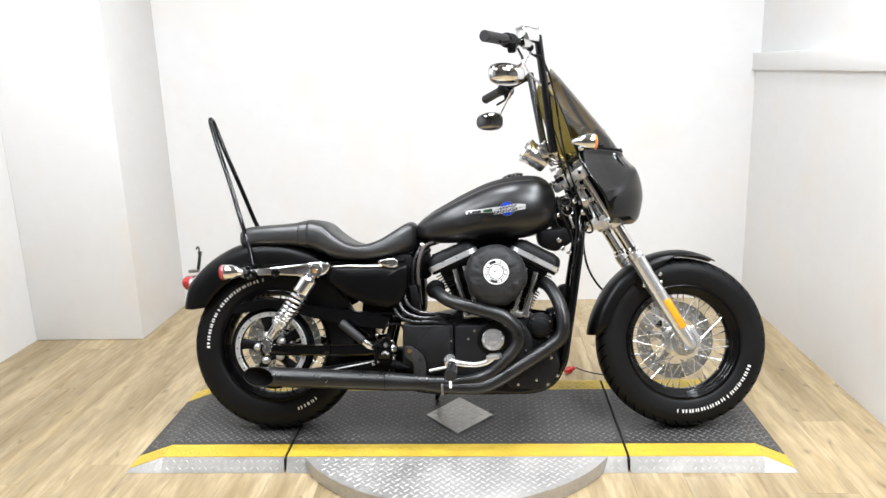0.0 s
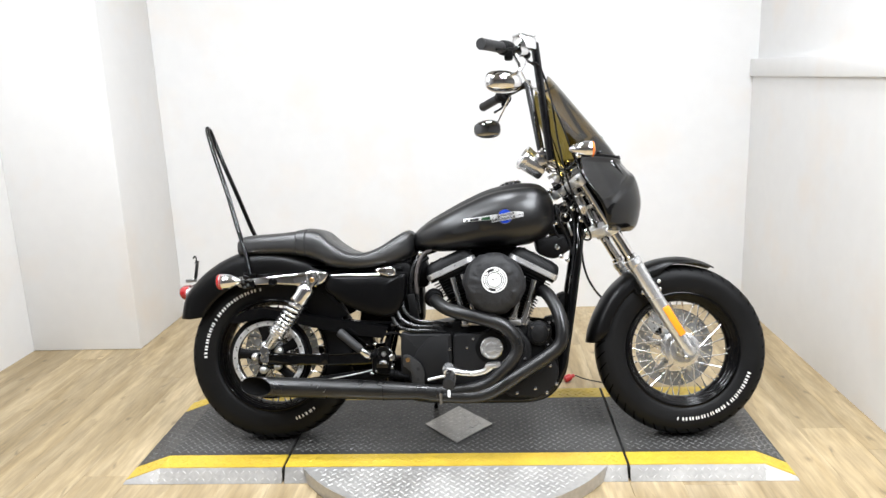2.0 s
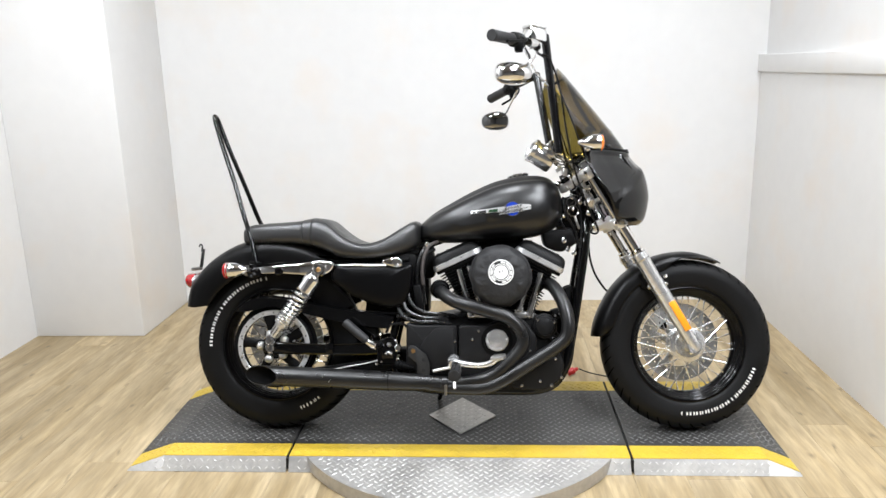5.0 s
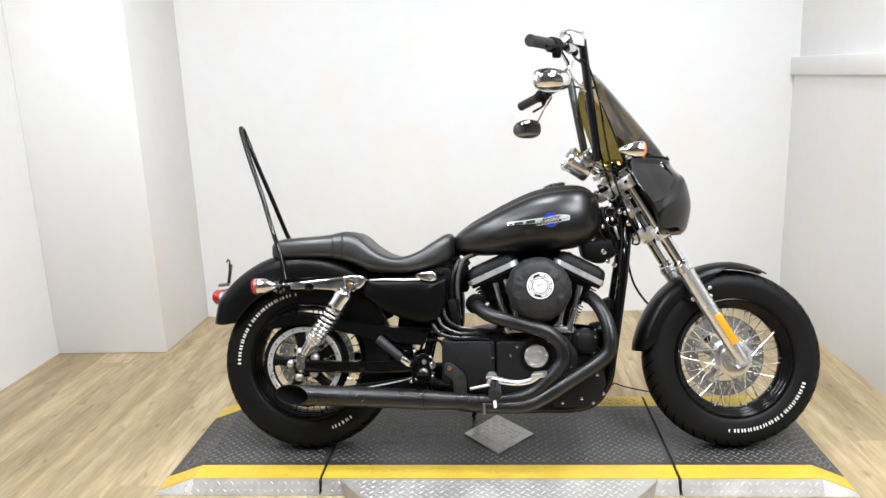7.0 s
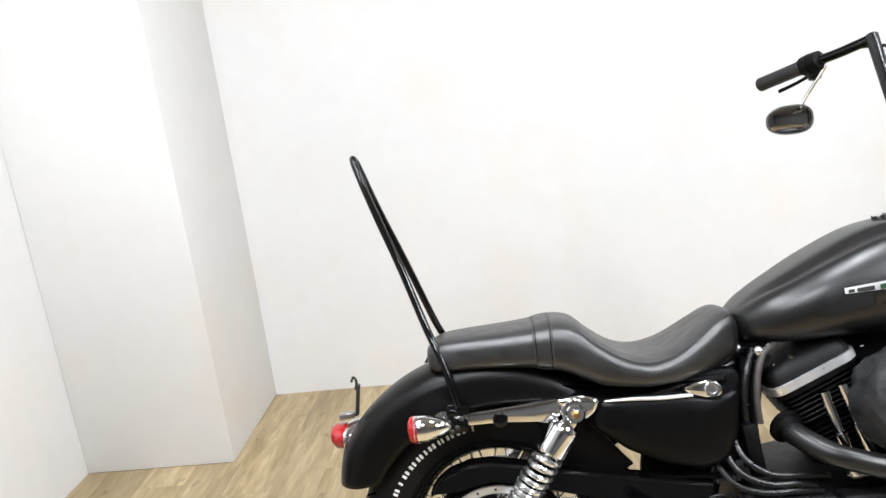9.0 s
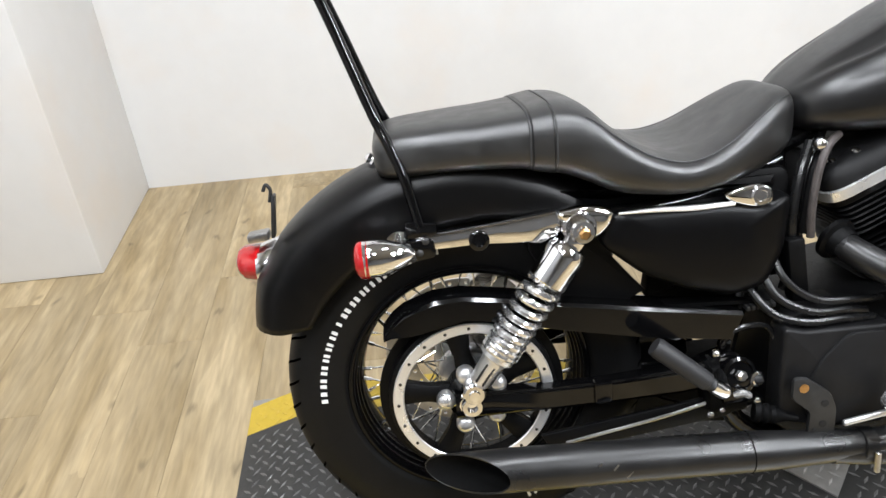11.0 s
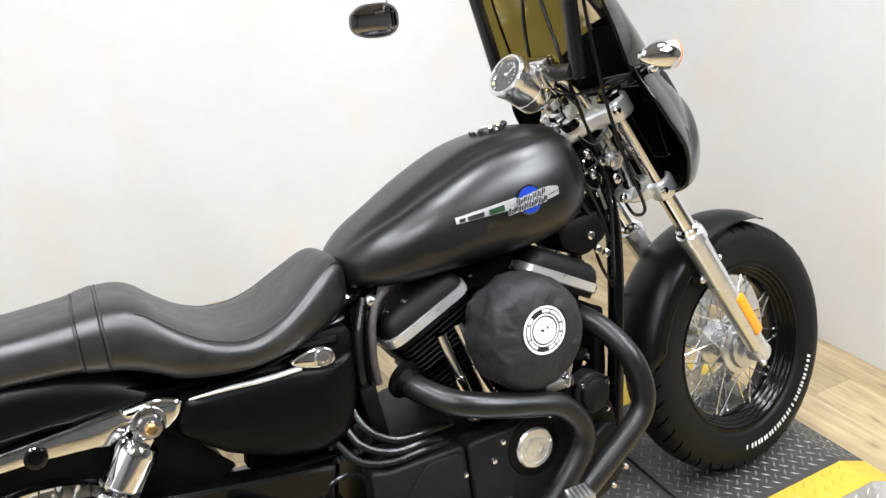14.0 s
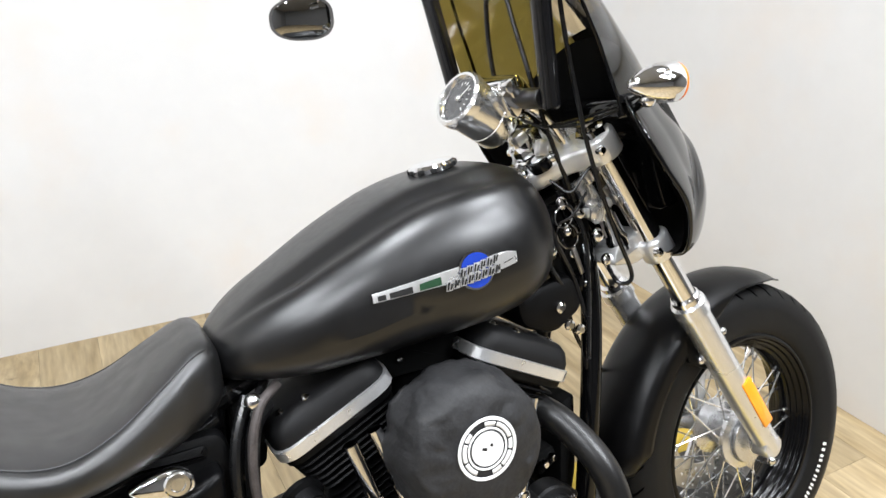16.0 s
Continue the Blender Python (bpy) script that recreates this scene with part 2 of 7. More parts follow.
    sc.operation = "SCALE"
    nt.links.new(ramp.outputs[0], sc.inputs[0])
    nt.links.new(ml.outputs[0], sc.inputs["Scale"])
    nt.links.new(sc.outputs[0], b.inputs["Base Color"])
    b.inputs["Roughness"].default_value = 0.42
    b.inputs["Specular IOR Level"].default_value = 0.35
    bp = nt.nodes.new("ShaderNodeBump")
    bp.inputs["Strength"].default_value = 0.12
    bp.inputs["Distance"].default_value = 0.002
    nt.links.new(fine.outputs["Fac"], bp.inputs["Height"])
    nt.links.new(bp.outputs[0], b.inputs["Normal"])
    return m


def shield_material():
    m = bpy.data.materials.new("smoked_acrylic")
    m.use_nodes = True
    nt = m.node_tree
    nt.nodes.remove(nt.nodes["Principled BSDF"])
    out = nt.nodes["Material Output"]
    tr = nt.nodes.new("ShaderNodeBsdfTransparent")
    tr.inputs[0].default_value = (0.17, 0.13, 0.03, 1)
    gl = nt.nodes.new("ShaderNodeBsdfGlossy")
    gl.inputs["Roughness"].default_value = 0.06
    gl.inputs["Color"].default_value = (1, 1, 1, 1)
    fr = nt.nodes.new("ShaderNodeFresnel")
    fr.inputs["IOR"].default_value = 1.49
    mx = nt.nodes.new("ShaderNodeMixShader")
    nt.links.new(fr.outputs[0], mx.inputs[0])
    nt.links.new(tr.outputs[0], mx.inputs[1])
    nt.links.new(gl.outputs[0], mx.inputs[2])
    nt.links.new(mx.outputs[0], out.inputs[0])
    return m


def lamp_material():
    m = bpy.data.materials.new("lamp_diffuser")
    m.use_nodes = True
    b = m.node_tree.nodes["Principled BSDF"]
    b.inputs["Base Color"].default_value = (0.9, 0.9, 0.9, 1)
    b.inputs["Emission Color"].default_value = (0.95, 0.99, 1.05, 1)
    b.inputs["Emission Strength"].default_value = 6.0
    return m


oak = plank_material()
shield_glass = shield_material()
diffuser = lamp_material()


# ---- mesh helpers ----
def finish(name, bm, mat, parent=None, label="", sharp=35, kind=""):
    bmesh.ops.recalc_face_normals(bm, faces=bm.faces[:])
    me = bpy.data.meshes.new(name)
    bm.to_mesh(me)
    bm.free()
    me.materials.append(mat)
    for p in me.polygons:
        p.use_smooth = True
    me.set_sharp_from_angle(angle=radians(sharp))
    ob = new(name, me)
    ob.parent = parent
    if label or kind:
        tagged(ob, label=label, kind=kind)
    return ob


part = finish


def again(ob, m, parent=None):
    """another part on the same mesh"""
    c = new(ob.name.split(".")[0], ob.data)
    c.parent = parent or ob.parent
    c.matrix_local = m
    if "label" in ob:
        c["label"] = ob["label"]
    return c


def thing(name, m, label, category, group=""):
    ob = new(name)
    ob.empty_display_size = 0.1
    ob.matrix_world = m
    return tagged(ob, label, category, group)


def smooth_path(pts, n=6, closed=False):
    P = [Vector(p) for p in pts]
    out = []
    k = len(P)
    for i in range(k if closed else k - 1):
        a = P[(i - 1) % k] if closed or i > 0 else P[0] * 2 - P[1]
        b, c = P[i], P[(i + 1) % k]
        d = P[(i + 2) % k] if closed or i + 2 < k else P[-1] * 2 - P[-2]
        for j in range(n):
            t = j / n
            out.append(0.5 * ((2 * b) + (c - a) * t + (2 * a - 5 * b + 4 * c - d) * t * t + (3 * b - a - 3 * c + d) * t ** 3))
    if not closed:
        out.append(P[-1])
    return out


def skin(bm, rings, closed=False, cap=True):
    vs = [[bm.verts.new(v) for v in r] for r in rings]
    n = len(vs[0])
    for a, b in zip(vs, vs[1:] + ([vs[0]] if closed else [])):
        for i in range(n):
            bm.faces.new((a[i], a[(i + 1) % n], b[(i + 1) % n], b[i]))
    if cap and not closed:
        bm.faces.new(vs[0][::-1])
        bm.faces.new(vs[-1])
    return vs


def tube(pts, r, seg=12, n=6, closed=False, smooth=True, bm=None, cap=True):
    bm = bm or bmesh.new()
    path = smooth_path(pts, n, closed) if smooth else [Vector(p) for p in pts]
    k = len(path)
    if isinstance(r, (int, float)):
        rad = [r] * k
    else:
        rad = [float(np.interp(i / (k - 1) * (len(r) - 1), range(len(r)), r)) for i in range(k)]
    rings = []
    up = None
    for i, p in enumerate(path):
        a = path[(i - 1) % k] if closed or i > 0 else path[0]
        b = path[(i + 1) % k] if closed or i < k - 1 else path[-1]
        t = (b - a).normalized()
        if up is None:
            up = t.orthogonal().normalized()
        up = (up - t * up.dot(t)).normalized()
        s = t.cross(up)
        rings.append([p + (up * math.cos(2 * math.pi * j / seg) + s * math.sin(2 * math.pi * j / seg)) * rad[i] for j in range(seg)])
    skin(bm, rings, closed, cap)
    return bm


def spin(p0, p1, prof, seg=24, bm=None, cap=True):
    """a turned piece from p0 towards p1: prof holds (metres along, radius)"""
    bm = bm or bmesh.new()
    p0, t = Vector(p0), (Vector(p1) - Vector(p0)).normalized()
    u = t.orthogonal().normalized()
    s = t.cross(u)
    rings = [[p0 + t * a + (u * math.cos(2 * math.pi * j / seg) + s * math.sin(2 * math.pi * j / seg)) * max(r, 1e-4) for j in range(seg)]
             for a, r in prof]
    skin(bm, rings, False, cap)
    return bm


def cyl(p0, p1, r, seg=20, c=0.0015, bm=None):
    d = (Vector(p1) - Vector(p0)).length
    c = min(c, r * 0.4, d * 0.4)
    return spin(p0, p1, [(0, r - c), (c, r), (d - c, r), (d, r - c)], seg, bm)


def turned_loop(center, prof, seg=72, bm=None):
    """a ring round the Y axis through center from a closed profile of (y, radius)"""
    bm = bm or bmesh.new()
    c = Vector(center)
    rings = []
    for j in range(seg):
        a = 2 * math.pi * j / seg
        rings.append([c + Vector((math.cos(a) * r, y, math.sin(a) * r)) for y, r in prof])
    skin(bm, rings, True)
    return bm


def slab(outline, y0, y1, bevel=0.004, seg=2, bm=None):
    """an XZ outline from y0 to y1 with rounded rims"""
    bm2 = bmesh.new()
    a = [bm2.verts.new((x, y0, z)) for x, z in outline]
    f = bm2.faces.new(a)
    ext = bmesh.ops.extrude_face_region(bm2, geom=[f])
    bmesh.ops.translate(bm2, verts=[v for v in ext["geom"] if isinstance(v, bmesh.types.BMVert)], vec=(0, y1 - y0, 0))
    if bevel:
        rim = [e for e in bm2.edges if abs(e.verts[0].co.y - e.verts[1].co.y) < 1e-6]
        bmesh.ops.bevel(bm2, geom=rim, offset=bevel, segments=seg, profile=0.5, affect="EDGES")
    return merge(bm, bm2)


def merge(bm, bm2):
    if bm is None:
        return bm2
    me = bpy.data.meshes.new("join")
    bm2.to_mesh(me)
    bm2.free()
    bm.from_mesh(me)
    bpy.data.meshes.remove(me)
    return bm


def box(size, m=None, bevel=0.003, seg=2, bm=None):
    bm2 = bmesh.new()
    bmesh.ops.create_cube(bm2, size=1, matrix=Matrix.Diagonal((*size, 1)))
    if bevel:
        bmesh.ops.bevel(bm2, geom=bm2.edges[:], offset=min(bevel, min(size) * 0.45), segments=seg, profile=0.5, affect="EDGES")
    if m is not None:
        bmesh.ops.transform(bm2, matrix=m, verts=bm2.verts[:])
    return merge(bm, bm2)


def ball(c, r, scale=(1, 1, 1), bm=None, m=None, u=20, v=12):
    bm2 = bmesh.new()
    bmesh.ops.create_uvsphere(bm2, u_segments=u, v_segments=v, radius=r, matrix=Matrix.Diagonal((*scale, 1)))
    bmesh.ops.transform(bm2, matrix=Matrix.Translation(c) @ (m or Matrix()), verts=bm2.verts[:])
    return merge(bm, bm2)


def rounded(pts, rad=0.02, n=5):
    """rounds the corners of a 2D outline"""
    out = []
    k = len(pts)
    for i in range(k):
        a, b, c = (Vector(pts[(i + j) % k]) for j in (-1, 0, 1))
        r = min(rad, (a - b).length * 0.45, (c - b).length * 0.45)
        p, q = b + (a - b).normalized() * r, b + (c - b).normalized() * r
        for j in range(n + 1):
            t = j / n
            out.append(tuple(p * (1 - t) ** 2 + b * 2 * t * (1 - t) + q * t * t))
    return out


def axes(u, n, origin):
    """a matrix whose X is u, Z is n, at origin"""
    u, n = Vector(u).normalized(), Vector(n).normalized()
    y = n.cross(u)
    m = Matrix((u, y, n)).transposed().to_4x4()
    m.translation = origin
    return m


# ---- the room ----
XL, XR, YB, YF, YS, H = -2.29, 1.67, 1.69, -6.0, -0.5, 3.0
def wall(name, a, b, z0=0.0, z1=H, thick=0.12, mat=None, side=1):
    a, b = Vector((*a, 0)), Vector((*b, 0))
    d = (b - a).normalized()
    nrm = Vector((-d.y, d.x, 0)) * side * thick
    bm = bmesh.new()
    lo = [bm.verts.new(p + Vector((0, 0, z0))) for p in (a, b, b + nrm, a + nrm)]
    hi = [bm.verts.new(p + Vector((0, 0, z1))) for p in (a, b, b + nrm, a + nrm)]
    bm.faces.new(lo[::-1]), bm.faces.new(hi)
    for i in range(4):
        bm.faces.new((lo[i], lo[(i + 1) % 4], hi[(i + 1) % 4], hi[i]))
    return tagged(finish(name, bm, mat or wall_paint, sharp=20), kind="structure")


tagged(wall("wall_north", (-1.72, YB), (XR + 0.16, YB)), label="smooth white painted back wall")
tagged(wall("wall_west", (XL, -1.1), (XL, 1.75)), label="white painted side wall with a mesh panel")
# added walls out of view, dark for the reflections in chrome and black paint
tagged(wall("wall_west_far", (XL, YF), (XL, -1.1), mat=dim_paint), label="unseen dark side wall added for reflections")
tagged(wall("wall_south", (XL, YF), (4.0, YF), side=-1, mat=dim_paint), label="unseen grey far wall added for reflections")
# added unseen side walls, there only to be reflected
tagged(wall("wall_outer", (4.0, YF), (4.0, YS), side=-1, mat=unseen_side_paint), label="unseen grey outer wall added for reflections")
tagged(wall("wall_return", (1.79, YS), (4.0, YS), side=1, mat=unseen_side_paint), label="unseen return wall added for reflections")
tagged(wall("wall_east", (XR, YS), (XR, YB), z1=1.31, side=-1), label="white painted side wall below a ledge")
tagged(wall("wall_east_upper", (XR + 0.025, YS), (XR + 0.025, YB), z0=1.40, side=-1), label="white painted side wall above a ledge")
bm = box((0.13, YB - YS, 0.092), Matrix.Translation((XR + 0.047, (YB + YS) / 2, 1.355)), 0.004)
tagged(finish("trim", bm, wall_paint), label="white ledge board along the side wall", kind="structure")
bm = box((0.60, 0.60, H), Matrix.Translation((XL + 0.30, 1.09 + 0.30, H / 2)), 0.006)
tagged(finish("wall_pier", bm, wall_paint), label="boxed white wall corner pier", kind="structure")
# ceiling out of view, darkened to keep reflections on black parts low
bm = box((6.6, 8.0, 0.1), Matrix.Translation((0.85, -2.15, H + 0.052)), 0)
tagged(finish("ceiling", bm, ceiling_paint), label="unseen ceiling, grey to dim reflections", kind="structure")

panel_light = bpy.data.lights.new("panel_light", "AREA")
panel_light.shape, panel_light.size, panel_light.energy = "SQUARE", 0.3, LAMP
panel_light.color = (0.95, 0.99, 1.05)
# unseen lamps placed by their highlights; (-1.6, -2.2) is added to brighten the pier
spots = [(-1.3, -0.1), (0.0, -0.1), (1.2, -0.1), (-1.5, -0.9), (-0.8, -1.5), (1.1, -1.6), (1.5, -0.9), (-1.6, -2.2), (1.4, -2.2), (2.4, -2.2), (1.9, -2.8), (1.9, -1.75)]
lamp_m = thing("ceiling_light", pose(*spots[0], H), "flat square white ceiling light panel", "ceiling light", "ceiling lights")
part("frame", box((0.38, 0.38, 0.04), Matrix.Translation((0, 0, -0.021)), 0.004), ceiling_paint, lamp_m)
part("diffuser", box((0.32, 0.32, 0.012), Matrix.Translation((0, 0, -0.044)), 0.002), diffuser, lamp_m, "glowing white diffuser")
glow = new("panel_light", panel_light)
glow.parent = lamp_m
glow.matrix_local = pose(0, 0, -0.056)
for x, y in spots[1:]:
    copy_thing(lamp_m, pose(x, y, H))

# ---- framed mesh panel on the side wall ----
PW, PH = 1.10, 1.275
panel = thing("mesh_panel", pose(XL + 0.004, 0.345, 0.078, 2.3), "expanded metal mesh panel in a rough wood frame, against the wall", "wall panel")
bm = box((0.012, PW, PH), Matrix.Translation((0.007, -PW / 2, PH / 2)), 0.001)
part("backing", bm, panel_back, panel)
for nm, sz, c in (("side_bar", (0.03, 0.05, PH - 0.05), (0.026, -0.055, PH / 2)), ("side_bar", (0.03, 0.05, PH - 0.05), (0.026, -PW + 0.055, PH / 2))):
    part(nm, box(sz, Matrix.Translation(c), 0.004), old_wood, panel)
for z in (0.016, PH - 0.03):
    part("rail", box((0.036, PW, 0.06), Matrix.Translation((0.028, -PW / 2, z + 0.016)), 0.003), black_iron, panel)
for y in (-0.012, -PW + 0.012):
    part("edge_bar", box((0.04, 0.022, PH - 0.12), Matrix.Translation((0.028, y, PH / 2)), 0.002), black_iron, panel)
for z in (0.05, 0.34, 0.63, 0.93, 1.23):
    part("screw", ball((0.05, -0.014, z), 0.009, (0.4, 1, 1), u=10, v=6), satin, panel)
bm = bmesh.new()
nz, ny, dz, dy = 80, 31, 0.0138, 0.031
for i in range(nz):
    for j in range(ny):
        y0, z0 = -0.09 - j * dy - (i % 2) * dy / 2, 0.09 + i * dz
        for sy in (-1, 1):
            a, b = Vector((0.022, y0, z0)), Vector((0.026, y0 + sy * dy / 2, z0 + dz))
            if not -PW + 0.07 < b.y < -0.07:
                continue
            d = (b - a).normalized()
            s = d.cross(Vector((1, 0, 0))).normalized() * 0.0026
            o = Vector((0.003, 0, 0))
            q = [bm.verts.new(v) for v in (a - s, a + s, b + s, b - s)]
            w = [bm.verts.new(v.co + o) for v in q]
            bm.faces.new(w)
            for k in range(4):
                bm.faces.new((q[k], q[(k + 1) % 4], w[(k + 1) % 4], w[k]))
part("mesh_grid", bm, mesh_grey, panel, "grey expanded diamond mesh", kind="stuff")

# ---- display platform ----
DZ = 0.05
platform = thing("motorcycle_platform", pose(0, 0, 0), "low black tread plate motorcycle platform with yellow edges on the floor", "platform")
YA, YC, YD, YE = -0.256, -0.168, 0.295, 0.388      # front rim, inner front, inner back, back rim


def ramp_z(x):
    if x < -1.0:
        return DZ + (x + 1.0) / 0.13 * (DZ - 0.004)
    if x > 1.11:
        return DZ - (x - 1.11) / 0.11 * (DZ - 0.004)
    return DZ


def deck(name, x0, x1, y0, y1, mat, label="", drop=0.03, lift=0.0):
    xs = sorted({x0, x1, *(x for x in (-1.0, 1.11) if x0 < x < x1)})
    bm = bmesh.new()
    rows = []
    for x in xs:
        z = ramp_z(x) + lift
        lo = max(0.001, z - drop)
        rows.append([bm.verts.new(v) for v in ((x, y0, lo), (x, y0, z), (x, y1, z), (x, y1, lo))])
    for a, b in zip(rows, rows[1:]):
        for i in range(4):
            bm.faces.new((a[i], b[i], b[(i + 1) % 4], a[(i + 1) % 4]))
    bm.faces.new(rows[0]), bm.faces.new(rows[-1][::-1])
    return part(name, bm, mat, platform, label, sharp=5)


SPANS = ((-1.13, -0.556), (-0.546, 0.648), (0.658, 1.22))
for k, (x0, x1) in enumerate(SPANS):
    nm = ("ramp", "deck", "ramp")[k]
    deck(nm, x0, x1, YC, YD, deck_black)
    deck("edge_strip", x0, x1, YA, YC - 0.0005, deck_yellow, "yellow painted tread edge")
    deck("edge_strip", x0, x1, YD + 0.0005, YE, deck_yellow, "yellow painted tread edge")
    # bare skirt under the rims
    for y0, y1 in ((YA, YA - 0.028), (YE, YE + 0.028)):
        xs = sorted({x0, x1, *(x for x in (-1.0, 1.11) if x0 < x < x1)})
        bm = bmesh.new()
        top = [bm.verts.new((x, y0, ramp_z(x) - 0.002)) for x in xs]
        low = [bm.verts.new((x, y1, 0.001)) for x in xs]
        inn = [bm.verts.new((x, (y0 + 0.03 if y0 < 0 else y0 - 0.03), 0.001)) for x in xs]
        for i in range(len(xs) - 1):
            bm.faces.new((top[i], top[i + 1], low[i + 1], low[i]))
            bm.faces.new((low[i], low[i + 1], inn[i + 1], inn[i]))
        bm.faces.new((top[0], low[0], inn[0])), bm.faces.new((top[-1], inn[-1], low[-1]))
        part("skirt", bm, bare_plate, platform, "bare tread plate skirt", sharp=5)
for x in (-0.551, 0.653):
    part("joint", box((0.010, YE - YA + 0.02, 0.04), Matrix.Translation((x, (YA + YE) / 2, 0.024)), 0), gap_dark, platform)

# the round turntable plate that shows in front
bm = bmesh.new()
cx, cy, rr = 0.05, 0.07, 0.625
arc = []
a0 = math.asin((YA - 0.004 - cy) / rr)
for j in range(41):
    a = math.pi - a0 + (math.pi + 2 * a0) * j / 40
    arc.append((cx + rr * math.cos(a), cy + rr * math.sin(a)))
top = [bm.verts.new((x, y, DZ - 0.001)) for x, y in arc]
low = [bm.verts.new((x, y, 0.002)) for x, y in arc]
bm.faces.new(top)
bm.faces.new(low[::-1])
for i in range(len(arc)):
    k = (i + 1) % len(arc)
    bm.faces.new((top[i], low[i], low[k], top[k]))
part("turntable_plate", bm, bare_plate, platform, "bare aluminium tread plate half disc", sharp=20)

# bare diamond on the deck
bm = bmesh.new()
dia = ((-0.072, 0.058), (0.056, -0.094), (0.19, 0.055), (0.054, 0.215))
t4 = [bm.verts.new((x, y, DZ + 0.0045)) for x, y in dia]
b4 = [bm.verts.new((x, y, DZ + 0.0005)) for x, y in dia]
bm.faces.new(t4)
for i in range(4):
    bm.faces.new((t4[i], b4[i], b4[(i + 1) % 4], t4[(i + 1) % 4]))
part("diamond_plate", bm, bare_plate, platform, "bare metal diamond plate", sharp=5)


def in_quad(x, y, q, grow=0.0):
    cxx, cyy = sum(p[0] for p in q) / 4, sum(p[1] for p in q) / 4
    return abs(x - cxx) / (0.131 + grow) + abs(y - cyy) / (0.154 + grow) < 1


def tread(name, test, zfun, mat, x0, x1, y0, y1, pitch=0.033, length=0.0125, half=0.0034, high=0.0019, label=""):
    V, F = [], []
    nx, ny = int((x1 - x0) / pitch) + 1, int((y1 - y0) / pitch) + 1
    for i in range(nx):
        for j in range(ny):
            for turn, off in ((45, 0.25), (-45, 0.75)):
                x, y = x0 + (i + off) * pitch, y0 + (j + off) * pitch
                if not test(x, y):
                    continue
                a = radians(turn + rng_t.uniform(-4, 4))
                ca, sa = math.cos(a), math.sin(a)
                hz = high * rng_t.uniform(0.6, 1.1)
                k = len(V)
                for lx, ly, lz in ((-length, 0, 0), (0, -half, 0), (length, 0, 0), (0, half, 0), (-length * 0.6, 0, hz), (length * 0.6, 0, hz)):
                    px, py = x + lx * ca - ly * sa, y + lx * sa + ly * ca
                    V.append((px, py, zfun(px) + lz))
                F += [(k, k + 1, k + 4), (k + 1, k + 2, k + 5), (k + 1, k + 5, k + 4), (k + 2, k + 3, k + 5), (k + 3, k + 4, k + 5), (k + 3, k, k + 4)]
    me = bpy.data.meshes.new(name)
    me.from_pydata(V, [], F)
    me.materials.append(mat)
    ob = new(name, me)
    ob.parent = platform
    return tagged(ob, label=label, kind="stuff")


rng_t = random.Random(11)


def on_span(x, pad=0.012):
    return any(a + pad < x < b - pad for a, b in SPANS)


# tread marks on the sloping front skirt
V, F = [], []
for i in range(100):
    x = -1.12 + i * 0.0235
    if not on_span(x, 0.02) or abs(x - cx) < 0.53:
        continue
    for j in (0, 1):
        t = 0.27 + 0.46 * j
        zt = ramp_z(x) - 0.004
        if zt < 0.03:
            continue
        ca, sa = (0.72, 0.69) if (i + j) % 2 else (0.72, -0.69)
        k = len(V)
        for lx, ly, lz in ((-0.009, 0, 0), (0, -0.0024, 0), (0.009, 0, 0), (0, 0.0024, 0), (-0.005, 0, 0.0011), (0.005, 0, 0.0011)):
            u, s = lx * ca - ly * sa, lx * sa + ly * ca
            tt = t + s / 0.056
            V.append((x + u, YA - 0.028 * tt - lz * 0.87 - 0.0005, (zt + 0.002) * (1 - tt) + 0.001 * tt + lz * 0.48))
        F += [(k, k + 1, k + 4), (k + 1, k + 2, k + 5), (k + 1, k + 5, k + 4), (k + 2, k + 3, k + 5), (k + 3, k + 4, k + 5), (k + 3, k, k + 4)]
me = bpy.data.meshes.new("skirt_tread")
me.from_pydata(V, [], F)
me.materials.append(plate_bump)
ob = new("skirt_tread", me)
ob.parent = platform
tagged(ob, kind="stuff")
tread("tread", lambda x, y: on_span(x) and YC + 0.01 < y < YD - 0.01 and not in_quad(x, y, dia, 0.015), ramp_z, tread_worn, -1.13, 1.22, YC, YD)
tread("edge_tread", lambda x, y: on_span(x) and YA + 0.01 < y < YC - 0.008, ramp_z, deck_yellow, -1.13, 1.22, YA, YC)
tread("edge_tread", lambda x, y: on_span(x) and YD + 0.008 < y < YE - 0.01, ramp_z, deck_yellow, -1.13, 1.22, YD, YE)
tread("plate_tread", lambda x, y: (x - cx) ** 2 + (y - cy) ** 2 < (rr - 0.02) ** 2 and y < YA - 0.014, lambda x: DZ - 0.001, plate_bump, -0.6, 0.7, -0.58, YA)
tread("plate_tread", lambda x, y: in_quad(x, y, dia, -0.02), lambda x: DZ + 0.0045, plate_bump, -0.08, 0.2, -0.1, 0.23)

# ---- the motorcycle: X ahead, Y to its left, Z up from the tyre contacts; it leans on its side stand ----
LEAN = 13.5
bike = thing("motorcycle", pose(0, -0.03, DZ, -LEAN), "satin black cruiser motorcycle leaning on its stand on a platform", "motorcycle")
FC, FR = Vector((0.889, 0, 0.314)), 0.312
RC, RR = Vector((-0.628, 0, 0.320)), 0.318


tyre_rubber = material("tyre_rubber", (0.004, 0.004, 0.0042), 0.5, spec=0.2, vary=0.25, grain=120, bump=0.1, bump_scale=500)
# black for the painted shade of the tyre grooves
groove_black = material("groove_black", (0.0008, 0.0008, 0.0008), 0.9, spec=0.0, vary=0.2)


